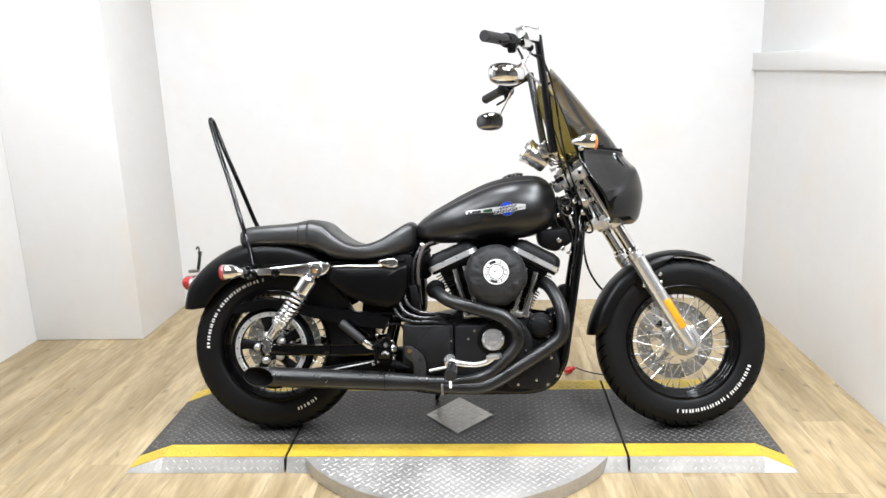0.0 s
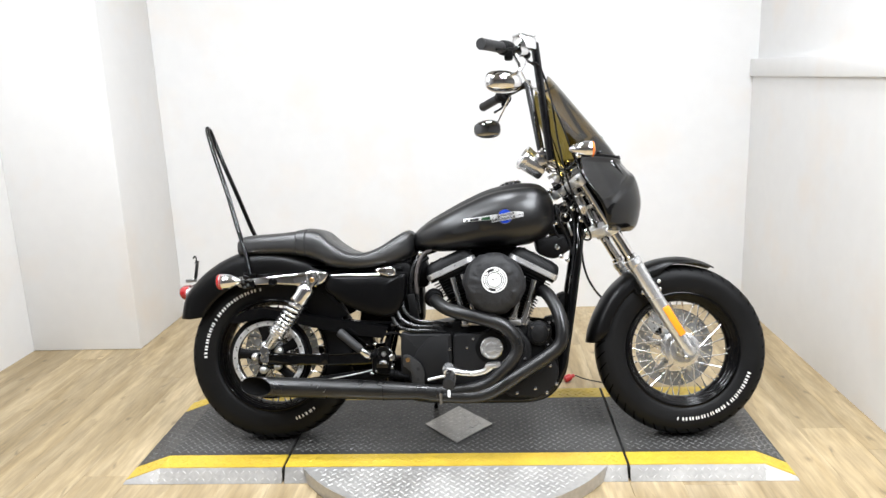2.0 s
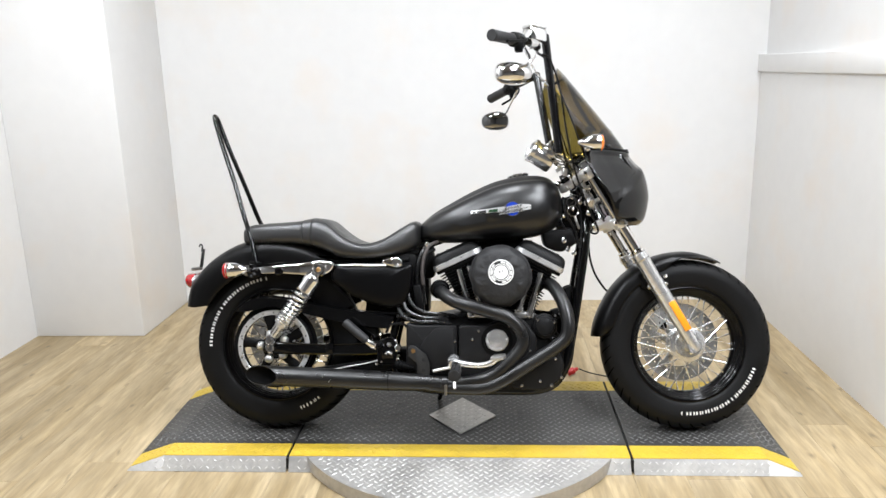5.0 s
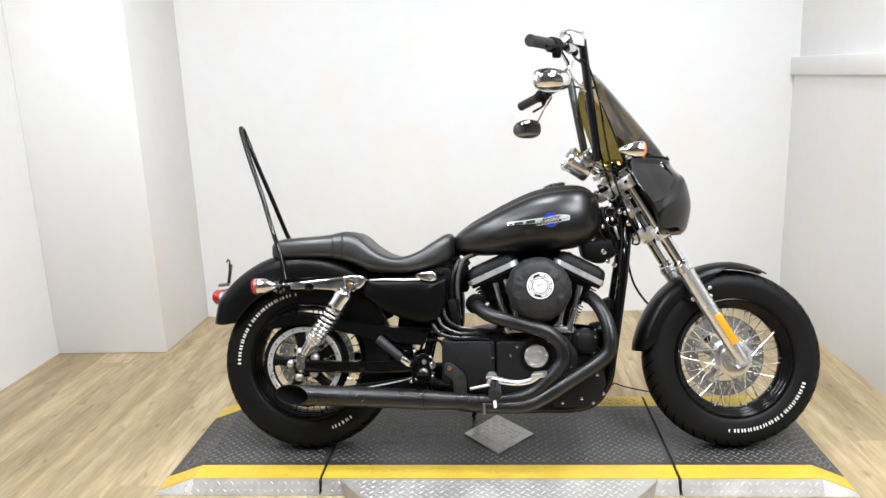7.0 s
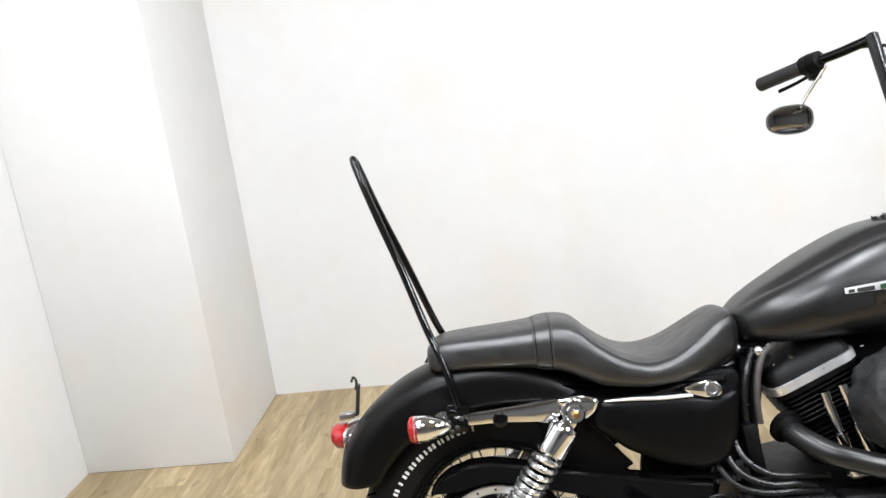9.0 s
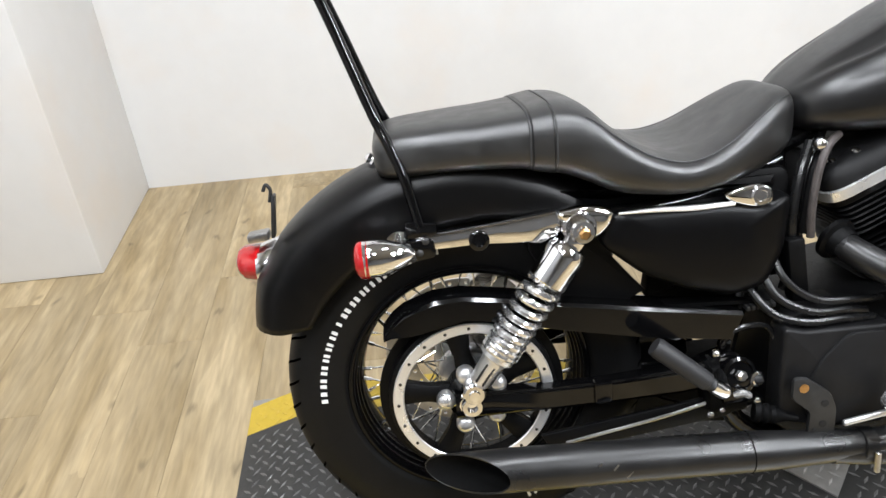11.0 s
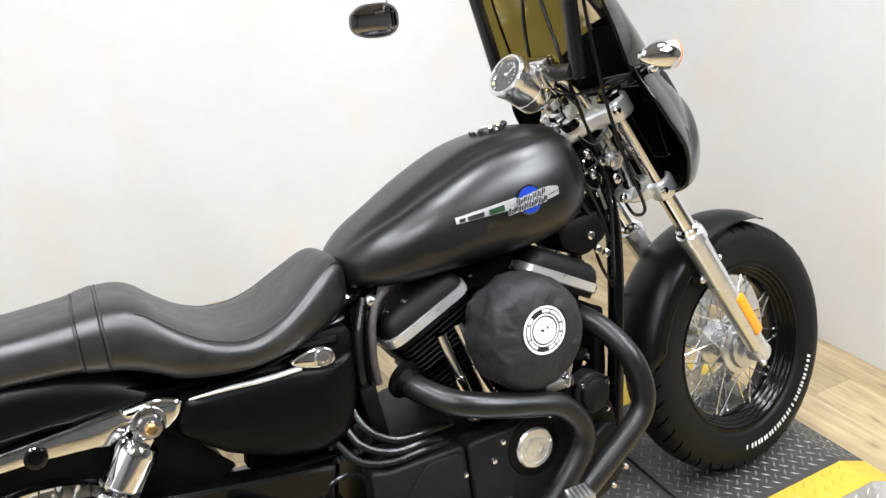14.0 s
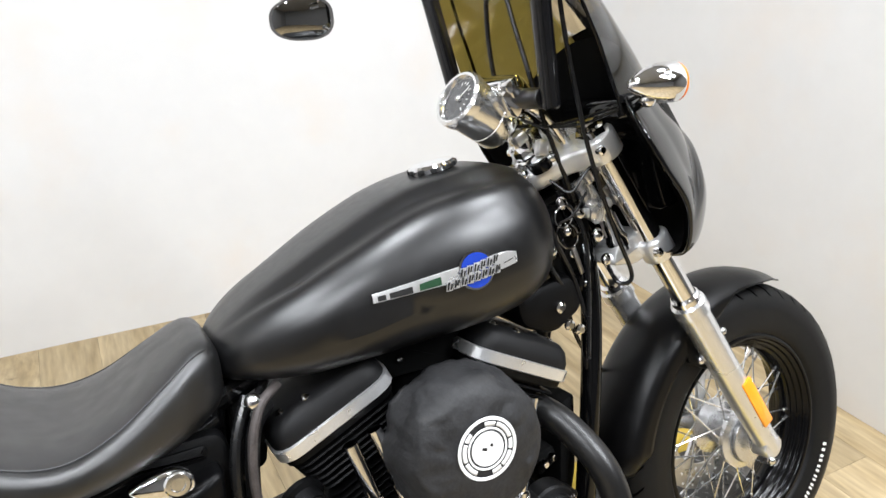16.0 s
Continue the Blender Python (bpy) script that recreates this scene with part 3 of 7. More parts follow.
def tyre_profile(R, w, bead=0.208):
    half = [(w * 0.36, bead), (w * 0.43, bead + 0.006), (w * 0.455, bead + 0.012), (w * 0.47, bead + 0.03), (w * 0.5, bead + 0.048),
            (w * 0.498, bead + 0.062), (w * 0.465, R - 0.026), (w * 0.40, R - 0.014), (w * 0.28, R - 0.006), (w * 0.14, R - 0.0015), (0.0, R)]
    return half + [(-y, r) for y, r in half[-2::-1]]


def wheel(C, R, w, name, n_spokes, rim_in):
    near = [(0.052, 0.212), (0.055, 0.207), (0.053, 0.202)]
    for k in range(17):        # three rolled ridges down to the well
        y = 0.048 - 0.002 * k
        r = 0.2 + (rim_in + 0.003 - 0.2) * k / 16
        near.append((y, r + 0.0014 * math.cos(2 * math.pi * k / 5)))
    prof = near + [(0.0, rim_in)] + [(-y, r) for y, r in near[::-1]] + [(-0.03, 0.207), (0, 0.2), (0.03, 0.207)]
    s = w / 0.13
    rim = part(name, turned_loop(C, [(y * s, r) for y, r in prof], 96), rim_black, bike, "gloss black laced rim", sharp=60)
    part("tyre", turned_loop(C, tyre_profile(R, w), 128), tyre_rubber, rim, "black rubber tyre with white sidewall lettering")
    # short slanting sipes: dark strips laid on the tread paint the grooves' shade
    bm = bmesh.new()
    for k in range(44):
        for sd in (-1, 1):
            a0 = 2 * math.pi * (k + (0.5 if sd > 0 else 0)) / 44
            pr = [(0.46, R - 0.025), (0.40, R - 0.0135), (0.28, R - 0.0055), (0.16, R - 0.0018)]
            vs = []
            for i, (y, r) in enumerate(pr):
                a = a0 + i * 0.035
                for da in (-0.0085, 0.0085):
                    vs.append(bm.verts.new(C + Vector((math.cos(a + da) * (r + 0.0006), sd * y * w, math.sin(a + da) * (r + 0.0006)))))
            for i in range(3):
                bm.faces.new((vs[2 * i], vs[2 * i + 1], vs[2 * i + 3], vs[2 * i + 2]))
    part("tread_groove", bm, groove_black, rim, kind="stuff")
    # spokes in four families
    hub_r, hub_y = 0.05, 0.036
    for sd in (-1, 1):
        for lean in (-1, 1):
            p = Vector((hub_r * math.cos(0.0), sd * hub_y, hub_r * math.sin(0.0)))
            a = lean * radians(38)
            q = Vector((math.cos(a) * (rim_in + 0.006), sd * 0.012, math.sin(a) * (rim_in + 0.006)))
            d = (q - p).normalized()
            base = cyl(p, q, 0.0016, 6, 0.0004)
            spin(q - d * 0.018, q + d * 0.004, [(0, 0.0032), (0.022, 0.0032)], 6, base)
            n = n_spokes // 4
            first = None
            for k in range(n):
                m = Matrix.Translation(C) @ Matrix.Rotation(2 * math.pi * (k + (0.25 if lean > 0 else 0) + (0.5 if sd > 0 else 0)) / n, 4, "Y")
                if first is None:
                    first = part("spoke", base, spoke_steel, rim)
                    first.matrix_local = m
                else:
                    again(first, m)
    return rim


def disc_with_holes(C, y, r0, r1, n, hole, rows):
    """a brake disc with real holes, ring by ring of cells"""
    bm = bmesh.new()
    edges = np.linspace(r0, r1, rows + 1)
    for i in range(rows):
        for k in range(n):
            a0 = 2 * math.pi * (k + 0.5 * (i % 2)) / n
            a1 = a0 + 2 * math.pi / n
            am, rm = (a0 + a1) / 2, (edges[i] + edges[i + 1]) / 2
            ri, ro = edges[i], edges[i + 1]
            outer = [(a0, ri), (am, ri), (a1, ri), (a1, rm), (a1, ro), (am, ro), (a0, ro), (a0, rm)]
            ov = [bm.verts.new(C + Vector((math.cos(a) * r, y, math.sin(a) * r))) for a, r in outer]
            cen = C + Vector((math.cos(am) * rm, y, math.sin(am) * rm))
            iv = [bm.verts.new(cen + (v.co - cen).normalized() * hole) for v in ov]
            for j in range(8):
                bm.faces.new((ov[j], ov[(j + 1) % 8], iv[(j + 1) % 8], iv[j]))
    bmesh.ops.remove_doubles(bm, verts=bm.verts[:], dist=1e-5)
    bmesh.ops.solidify(bm, geom=bm.faces[:], thickness=0.005)
    return bm


def thicken(ob, t, offset=0.0):
    md = ob.modifiers.new("thickness", "SOLIDIFY")
    md.thickness, md.offset = t, offset
    return ob


front = wheel(FC, FR, 0.122, "front_wheel", 40, 0.174)
rear = wheel(RC, RR, 0.146, "rear_wheel", 40, 0.184)


def arc_bars(C, y, r, a0, a1, widths, h, mat, rim, tilt=0.0):
    """raised white bars in place of lettering, along the sidewall"""
    total = sum(abs(w) for w in widths)
    a = a0
    for w in widths:
        da = (a1 - a0) * abs(w) / total
        # a broad sign is two slim strokes, a narrow one a single stroke
        for f0, f1 in () if w < 0 else ((0.06, 0.36), (0.6, 0.9)) if w > 0.4 else ((0.12, 0.82),):
            bm = bmesh.new()
            vs = []
            for i in range(3):
                aa = a + da * (f0 + (f1 - f0) * i / 2)
                for rr_, yy in ((r - h / 2, y), (r + h / 2, y + tilt)):
                    for dy in (0.0, -0.0012):
                        vs.append(bm.verts.new(C + Vector((math.cos(aa) * rr_, yy + dy, math.sin(aa) * rr_))))
            for b in (0, 4):
                bm.faces.new((vs[b + 1], vs[b + 5], vs[b + 7], vs[b + 3]))
                bm.faces.new((vs[b], vs[b + 1], vs[b + 5], vs[b + 4]))
                bm.faces.new((vs[b + 3], vs[b + 7], vs[b + 6], vs[b + 2]))
            bm.faces.new((vs[0], vs[1], vs[3], vs[2])), bm.faces.new((vs[-4], vs[-2], vs[-1], vs[-3]))
            part("sidewall_mark", bm, letter, rim, "white raised sidewall marking")
        a += da


WORD = (.3, -.12, .3, -.16, .62, -.16, .6, -.16, .5, -.16, .5, -.16, .55, -.3, .22, -.3, .62, -.16, .62, -.16, .55, -.16, .22, -.16, .62, -.16, .5, -.16, .62, -.16, .28, -.12, .28, -.4, .2)
arc_bars(RC, -0.0725, 0.254, radians(181), radians(98), WORD, 0.0148, letter, rear, 0.001)
arc_bars(RC, -0.0725, 0.252, radians(309), radians(290), (.3, -.3, .5, -.3, .4, -.3, .3, -.3, .3, -.2, .3), 0.015, letter, rear, 0.001)
arc_bars(FC, -0.0606, 0.251, radians(340), radians(262), WORD, 0.0142, letter, front, 0.001)

def disc_arms(C, y0, y1, rim):
    """five arms that carry the brake disc"""
    for k in range(5):
        a = radians(72 * k + 20)
        m = Matrix.Translation(C) @ Matrix.Rotation(-a, 4, "Y")
        bm = slab([(0.03, -0.017), (0.07, -0.011), (0.108, -0.015), (0.108, 0.015), (0.07, 0.011), (0.03, 0.017)], y0, y1, 0.002)
        bmesh.ops.transform(bm, matrix=m, verts=bm.verts[:])
        part("disc_arm", bm, satin, rim)


# hubs, discs, axles
bm = spin(FC + Vector((0, -0.062, 0)), FC + Vector((0, 0.06, 0)), [(0, 0.02), (0.002, 0.047), (0.01, 0.05), (0.014, 0.05), (0.018, 0.064), (0.026, 0.064), (0.036, 0.034),
          (0.085, 0.034), (0.093, 0.058), (0.099, 0.058), (0.108, 0.046), (0.122, 0.04)], 40)
part("hub", bm, satin, front, "polished aluminium hub")
part("brake_disc", disc_with_holes(FC, 0.062, 0.092, 0.146, 28, 0.0036, 3), disc_steel, front, "drilled steel brake disc")
disc_arms(FC, 0.056, 0.066, front)
bm = spin(RC + Vector((0, -0.05, 0)), RC + Vector((0, 0.06, 0)), [(0, 0.03), (0.003, 0.05), (0.02, 0.058), (0.026, 0.058), (0.034, 0.036), (0.075, 0.036), (0.084, 0.058), (0.092, 0.058), (0.11, 0.04)], 40)
part("hub", bm, satin, rear, "polished aluminium hub")
part("brake_disc", disc_with_holes(RC, 0.07, 0.092, 0.146, 28, 0.0036, 3), disc_steel, rear, "drilled steel brake disc")
disc_arms(RC, 0.064, 0.074, rear)

# ---- rear drive: pulley, belt, guards ----
PY = -0.098
pul = part("pulley", turned_loop(RC, [(PY - 0.012, 0.117), (PY - 0.014, 0.122), (PY - 0.014, 0.137), (PY - 0.01, 0.142), (PY + 0.012, 0.142), (PY + 0.0125, 0.157), (PY + 0.0165, 0.157), (PY + 0.017, 0.15), (PY + 0.012, 0.117)], 96),
           wrinkle, bike, "dark belt pulley with a machined ring")
part("pulley_ring", turned_loop(RC, [(PY - 0.0148, 0.1165), (PY - 0.0168, 0.1185), (PY - 0.0168, 0.133), (PY - 0.0148, 0.135)], 96), machined, pul, "bright machined ring")
# dark dots on the ring paint the shade of its holes
bm = cyl(RC + Vector((0.126, PY - 0.0164, 0)), RC + Vector((0.126, PY - 0.0176, 0)), 0.0028, 8, 0.0002)
bmesh.ops.translate(bm, verts=bm.verts[:], vec=-RC)
dot = part("rivet", bm, badge_dark, pul)
dot.matrix_local = Matrix.Translation(RC)
for k in range(1, 20):
    again(dot, Matrix.Translation(RC) @ Matrix.Rotation(2 * math.pi * k / 20, 4, "Y"))
for k in range(5):
    a = radians(72 * k + 100)
    m = Matrix.Translation(RC + Vector((0, PY + 0.002, 0))) @ Matrix.Rotation(-a, 4, "Y")
    bm = bmesh.new()
    ring = []
    for x, hw in ((0.03, 0.02), (0.075, 0.0145), (0.121, 0.021)):
        ring.append([Vector((x, -0.008, -hw)), Vector((x, -0.013, -hw * 0.5)), Vector((x, -0.013, hw * 0.5)), Vector((x, -0.008, hw)), Vector((x, 0.006, hw)), Vector((x, 0.006, -hw))])
    skin(bm, ring)
    bmesh.ops.transform(bm, matrix=m, verts=bm.verts[:])
    part("pulley_spoke", bm, wrinkle, pul)
part("pulley_hub", spin(RC + Vector((0, PY + 0.02, 0)), RC + Vector((0, PY - 0.03, 0)), [(0, 0.045), (0.03, 0.045), (0.036, 0.04), (0.045, 0.028), (0.05, 0.024)], 36), gloss, pul)
for k in range(5):
    a = radians(72 * k + 104)
    p = RC + Vector((math.cos(a) * 0.047, PY - 0.008, math.sin(a) * 0.047))
    part("cap_bolt", spin(p, p + Vector((0, -1, 0)), [(0, 0.0145), (0.014, 0.016), (0.02, 0.0145), (0.025, 0.0095), (0.027, 0.001)], 20), satin, pul, "satin domed cap")
# belt: two runs to the front sprocket
bm = bmesh.new()
for z0, z1, x1 in ((0.146, 0.43, -0.02), (-0.146, 0.265, -0.03)):
    a = RC + Vector((0.0, PY, z0))
    b = Vector((x1, PY, z1))
    d = (b - a).normalized()
    nrm = Vector((-d.z, 0, d.x)) * 0.003
    r0 = [a + nrm + Vector((0, s, 0)) for s in (-0.014, 0.014)]
    r1 = [a - nrm + Vector((0, s, 0)) for s in (0.014, -0.014)]
    off = b - a
    skin(bm, [r0 + r1, [v + off for v in r0 + r1]])
part("drive_belt", bm, rubber, bike, "black toothed drive belt")
# upper guard: a broad blade that starts in a point behind the pulley, arches over it and runs straight ahead
path, low = [], []
for a, ro, ri in ((136, 0.191, 0.188), (132, 0.193, 0.176), (128, 0.195, 0.166), (121, 0.196, 0.155), (106, 0.192, 0.147), (92, 0.187, 0.149)):
    path.append(RC + Vector((math.cos(radians(a)) * ro, 0, math.sin(radians(a)) * ro)))
    low.append(RC + Vector((math.cos(radians(a)) * ri, 0, math.sin(radians(a)) * ri)))
path += [Vector((-0.57, 0, 0.497)), Vector((-0.47, 0, 0.478)), Vector((-0.33, 0, 0.454)), Vector((-0.18, 0, 0.43))]
low += [Vector((-0.575, 0, 0.46)), Vector((-0.47, 0, 0.432)), Vector((-0.33, 0, 0.403)), Vector((-0.2, 0, 0.385))]
bm = bmesh.new()
rings = []
for a, b in zip(path, low):
    rings.append([Vector((a.x, -0.075, a.z)), Vector((a.x, -0.126, a.z)), Vector((a.x, -0.132, a.z - 0.005)), Vector((b.x, -0.133, b.z)), Vector((b.x, -0.128, b.z)), Vector((a.x, -0.126, a.z - 0.009)), Vector((a.x, -0.075, a.z - 0.005))])
skin(bm, rings)
part("belt_guard", bm, gloss, bike, "gloss black belt guard")
# lower guard
bm = slab([(-0.52, 0.238), (-0.18, 0.282), (-0.15, 0.262), (-0.2, 0.235), (-0.5, 0.2)], -0.125, -0.115, 0.003)
part("lower_belt_guard", bm, wrinkle, bike)
part("guard_rod", tube([(-0.48, -0.135, 0.226), (-0.3, -0.135, 0.258), (-0.16, -0.13, 0.29)], 0.003, 8), steel, bike)
# added slab that stands for the shade in the gap behind the engine
part("frame_tail", slab(rounded([(-0.42, 0.296), (-0.14, 0.3), (-0.13, 0.17), (-0.33, 0.19)], 0.01), -0.05, 0.05, 0.008), matt_black, bike, "added black slab that darkens the gap behind the engine")
part("inner_fender", slab([(-0.42, 0.41), (-0.25, 0.40), (-0.24, 0.33), (-0.27, 0.27), (-0.40, 0.26), (-0.43, 0.33)], -0.06, 0.06, 0.012), gloss, bike)

# ---- swingarm and shocks ----
for sd in (-1, 1):
    bm = bmesh.new()
    rings = []
    for x, z, y, h, w in ((-0.66, 0.318, 0.124, 0.022, 0.013), (-0.6, 0.317, 0.124, 0.022, 0.015), (-0.5, 0.313, 0.122, 0.02, 0.015), (-0.4, 0.31, 0.116, 0.02, 0.016),
                          (-0.28, 0.312, 0.11, 0.022, 0.018), (-0.2, 0.32, 0.1, 0.03, 0.02)):
        c = Vector((x, sd * y, z))
        rings.append([c + Vector((0, sy * w, sz * h)) for sy, sz in ((-1, -.7), (-.7, -1), (.7, -1), (1, -.7), (1, .7), (.7, 1), (-.7, 1), (-1, .7))])
    skin(bm, rings)
    sw = part("swingarm", bm, gloss, bike, "gloss black swingarm tube")
    if sd < 0:
        part("swingarm_edge", tube([(-0.6, -0.137, 0.336), (-0.5, -0.136, 0.332), (-0.4, -0.132, 0.329), (-0.28, -0.128, 0.333)], 0.0022, 6), gloss, sw)
        nut = RC + Vector((-0.006, -0.128, 0.0))
        part("axle_nut", spin(nut, nut + Vector((0, -1, 0)), [(0, 0.025), (0.006, 0.025), (0.009, 0.022), (0.0095, 0.018), (0.018, 0.0175), (0.02, 0.016), (0.0202, 0.009), (0.012, 0.008)], 24), chrome, sw, "chrome axle nut")
        part("axle_adjuster", cyl(nut + Vector((-0.055, 0.008, -0.004)), nut + Vector((-0.012, 0.008, -0.002)), 0.0055, 10), chrome, sw)
        part("pivot_cover", slab(rounded([(-0.43, 0.335), (-0.4, 0.335), (-0.4, 0.295), (-0.43, 0.295)], 0.006), -0.14, -0.12, 0.003), gloss, sw)


def shock(sd):
    a, b = Vector((-0.447, sd * 0.146, 0.604)), Vector((-0.63, sd * 0.142, 0.348))
    d = (b - a).normalized()
    L = (b - a).length
    s = part("shock_absorber", spin(a + d * 0.028, b, [(0, 0.018), (0.002, 0.026), (0.01, 0.031), (0.016, 0.032), (0.066, 0.032), (0.07, 0.029), (0.071, 0.014), (0.1, 0.012)], 32), chrome, bike, "chrome coil spring shock absorber")
    n = 9.5
    u = d.orthogonal().normalized()
    v = d.cross(u)
    s0, s1 = 0.096, 0.235
    pts = []
    for i in range(153):
        t = i / 152
        ang = 2 * math.pi * n * t
        pts.append(a + d * (s0 + (s1 - s0) * (1 - (1 - t) ** 1.35)) + (u * math.cos(ang) + v * math.sin(ang)) * 0.0265)
    part("spring", tube(pts, 0.0062, 10, smooth=False), spoke_steel, s)
    part("inner_rod", cyl(a + d * 0.09, a + d * 0.24, 0.0125, 16), gloss, s)
    part("damper_body", spin(a + d * 0.232, b, [(0, 0.024), (0.004, 0.029), (0.012, 0.029), (0.016, 0.023), (0.02, 0.0215), (0.06, 0.0185), (0.066, 0.015)], 28), satin, s, "brushed silver damper body")
    # dark bars laid on the damper body paint the shade in its slots
    for k in range(3):
        p = a + d * (0.252 + 0.0) + u * 0
        part("damper_slot", box((0.004, 0.002, 0.036), axes(v, d, p + d * 0.022 + (Matrix.Rotation(radians(-35 + 35 * k), 4, d) @ (Vector((0, sd, 0)) - d * d.y * sd)).normalized() * 0.0205), 0.0008), badge_dark, s)
    for p, r in ((a, 0.02), (b, 0.019)):
        part("shock_eye", spin(p + Vector((0, -sd * 0.014, 0)), p + Vector((0, sd * 0.02, 0)), [(0, r * 0.8), (0.003, r), (0.026, r), (0.03, r * 0.85), (0.0302, r * 0.5), (0.034, r * 0.45)], 24), chrome, s)
    part("shock_bolt", spin(a + Vector((0, sd * 0.018, 0)), a + Vector((0, sd, 0)), [(0, 0.0095), (0.006, 0.0095), (0.009, 0.006)], 6), brass, s, "copper coloured bolt head")
    part("top_clevis", box((0.022, 0.03, 0.03), axes(Vector((0, 1, 0)), d, a + d * 0.022), 0.006), chrome, s)


shock(-1)
shock(1)

# ---- rear fender, struts, lights ----
def fender(name, C, arcs, prof_fn, mat, label, n=40, thick=0.003):
    bm = bmesh.new()
    grid = []
    for i in range(n + 1):
        t = i / n
        a = radians(arcs[0] + (arcs[1] - arcs[0]) * t)
        grid.append([bm.verts.new(C + Vector((math.cos(a + dx) * r, y, math.sin(a + dx) * r))) for y, r, dx in prof_fn(t)])
    for p, q in zip(grid, grid[1:]):
        for j in range(len(p) - 1):
            bm.faces.new((p[j], p[j + 1], q[j + 1], q[j]))
    ob = part(name, bm, mat, bike, label, sharp=60)
    return thicken(ob, thick, 0)


def rear_prof(t):
    crown = 0.402 + 0.006 * math.sin(math.pi * min(1, t * 1.2)) - 0.022 * max(0, 0.12 - t) / 0.12
    low = 0.292 + (0.03 * max(0, t - 0.55) / 0.45)
    w = 0.103
    pts = []
    for u in np.linspace(-1, 1, 23):
        s = abs(u)
        if s > 0.55:
            k = (s - 0.55) / 0.45
            y, r = w * (1 + 0.02 * math.sin(k * math.pi)), crown - 0.048 - (crown - 0.048 - low) * k
        else:
            k = s / 0.55
            y, r = w * math.sin(k * math.pi / 2) ** 0.92, crown - 0.048 * (1 - math.cos(k * math.pi / 2)) ** 1.15
        dx = -0.16 * max(0, 0.25 - t) / 0.25 * s ** 1.5
        pts.append((math.copysign(y, u) if u else 0.0, r, dx))
    return pts


fender("rear_fender", RC, (158, 58), rear_prof, fender_paint, "satin black rear fender", 48)
for sd in (-1, 1):
    # chrome strut cover along the fender side
    out = [(-0.70, 0.612), (-0.62, 0.618), (-0.54, 0.625), (-0.46, 0.634), (-0.425, 0.63), (-0.44, 0.6), (-0.49, 0.588), (-0.505, 0.58), (-0.525, 0.585), (-0.57, 0.588), (-0.6, 0.59), (-0.70, 0.588)]
    y0, y1 = sorted((sd * 0.112, sd * 0.126))
    st = part("fender_strut", slab(out, y0, y1, 0.004), chrome, bike, "chrome fender strut cover")
    out = rounded([(-0.728, 0.606), (-0.672, 0.61), (-0.668, 0.578), (-0.715, 0.572)], 0.01)
    y0, y1 = sorted((sd * 0.108, sd * 0.130))
    part("strut_bracket", slab(out, y0, y1, 0.004), gloss, st)
    p = Vector((-0.602, sd * 0.126, 0.598))
    part("docking_point", spin(p, p + Vector((0, sd, 0)), [(0, 0.016), (0.006, 0.016), (0.008, 0.013), (0.0081, 0.009), (0.005, 0.008)], 24), gloss, st)
    # chrome shock mount block
    bm = slab(rounded([(-0.486, 0.633), (-0.43, 0.64), (-0.392, 0.627), (-0.4, 0.602), (-0.424, 0.582), (-0.45, 0.592), (-0.47, 0.61)], 0.017), *sorted((sd * 0.112, sd * 0.143)), 0.009, 3)
    part("shock_mount", bm, chrome, st, "bright chrome shock mount")
    part("shock_mount_cap", spin(Vector((-0.447, sd * 0.128, 0.606)), Vector((-0.447, sd, 0.606)), [(0, 0.028), (0.012, 0.028), (0.016, 0.024)], 24), chrome, st)
    # clutter of bolts and bracket under the sissy bar foot
    for dx, dz in ((0, 0), (0.018, -0.012), (0.028, 0.006), (0.006, -0.02)):
        part("bracket_bolt", spin(Vector((-0.712 + dx, sd * 0.128, 0.6 + dz)), Vector((-0.712 + dx, sd, 0.6 + dz)), [(0, 0.006), (0.004, 0.006), (0.006, 0.003)], 6), black_iron, st)
    # turn signal
    c = Vector((-0.782, sd * 0.182, 0.604))
    ts = part("turn_signal", spin(c, c + Vector((1, 0, 0.03)), [(0.004, 0.0275), (0.006, 0.0285), (0.03, 0.0275), (0.045, 0.024), (0.06, 0.0185), (0.072, 0.012), (0.079, 0.007), (0.081, 0.003)], 28), chrome, bike, "chrome bullet turn signal with a red lens")
    part("lens", spin(c + Vector((0.004, 0, 0)), c + Vector((-1, 0, -0.03)), [(-0.008, 0.0284), (0.003, 0.0284), (0.008, 0.0255), (0.0115, 0.018), (0.0135, 0.008), (0.014, 0.002)], 28), red_lens, ts, "red lens")
    part("stalk", cyl(c + Vector((0.05, 0, 0)), (-0.72, sd * 0.115, 0.6), 0.007, 12), chrome, ts)
    part("stalk_washer", spin((-0.725, sd * 0.108, 0.6), (-0.725, sd, 0.6), [(0, 0.02), (0.003, 0.02)], 16), steel, ts)

# tail lamp and plate bracket
bm = bmesh.new()
rings = []
for x, w, h0, h1 in ((-0.998, 0.022, 0.552, 0.576), (-0.994, 0.032, 0.54, 0.584), (-0.984, 0.04, 0.531, 0.589), (-0.955, 0.043, 0.526, 0.59)):
    rings.append([Vector((x, y * w, (h0 + h1) / 2 + z * (h1 - h0) / 2)) for y, z in [(math.cos(a), math.sin(a)) for a in np.linspace(0, 2 * math.pi, 20, endpoint=False)]])
skin(bm, rings)
tail = part("tail_lamp", bm, red_lens, bike, "red tail lamp in a chrome housing")
bm = bmesh.new()
rings = []
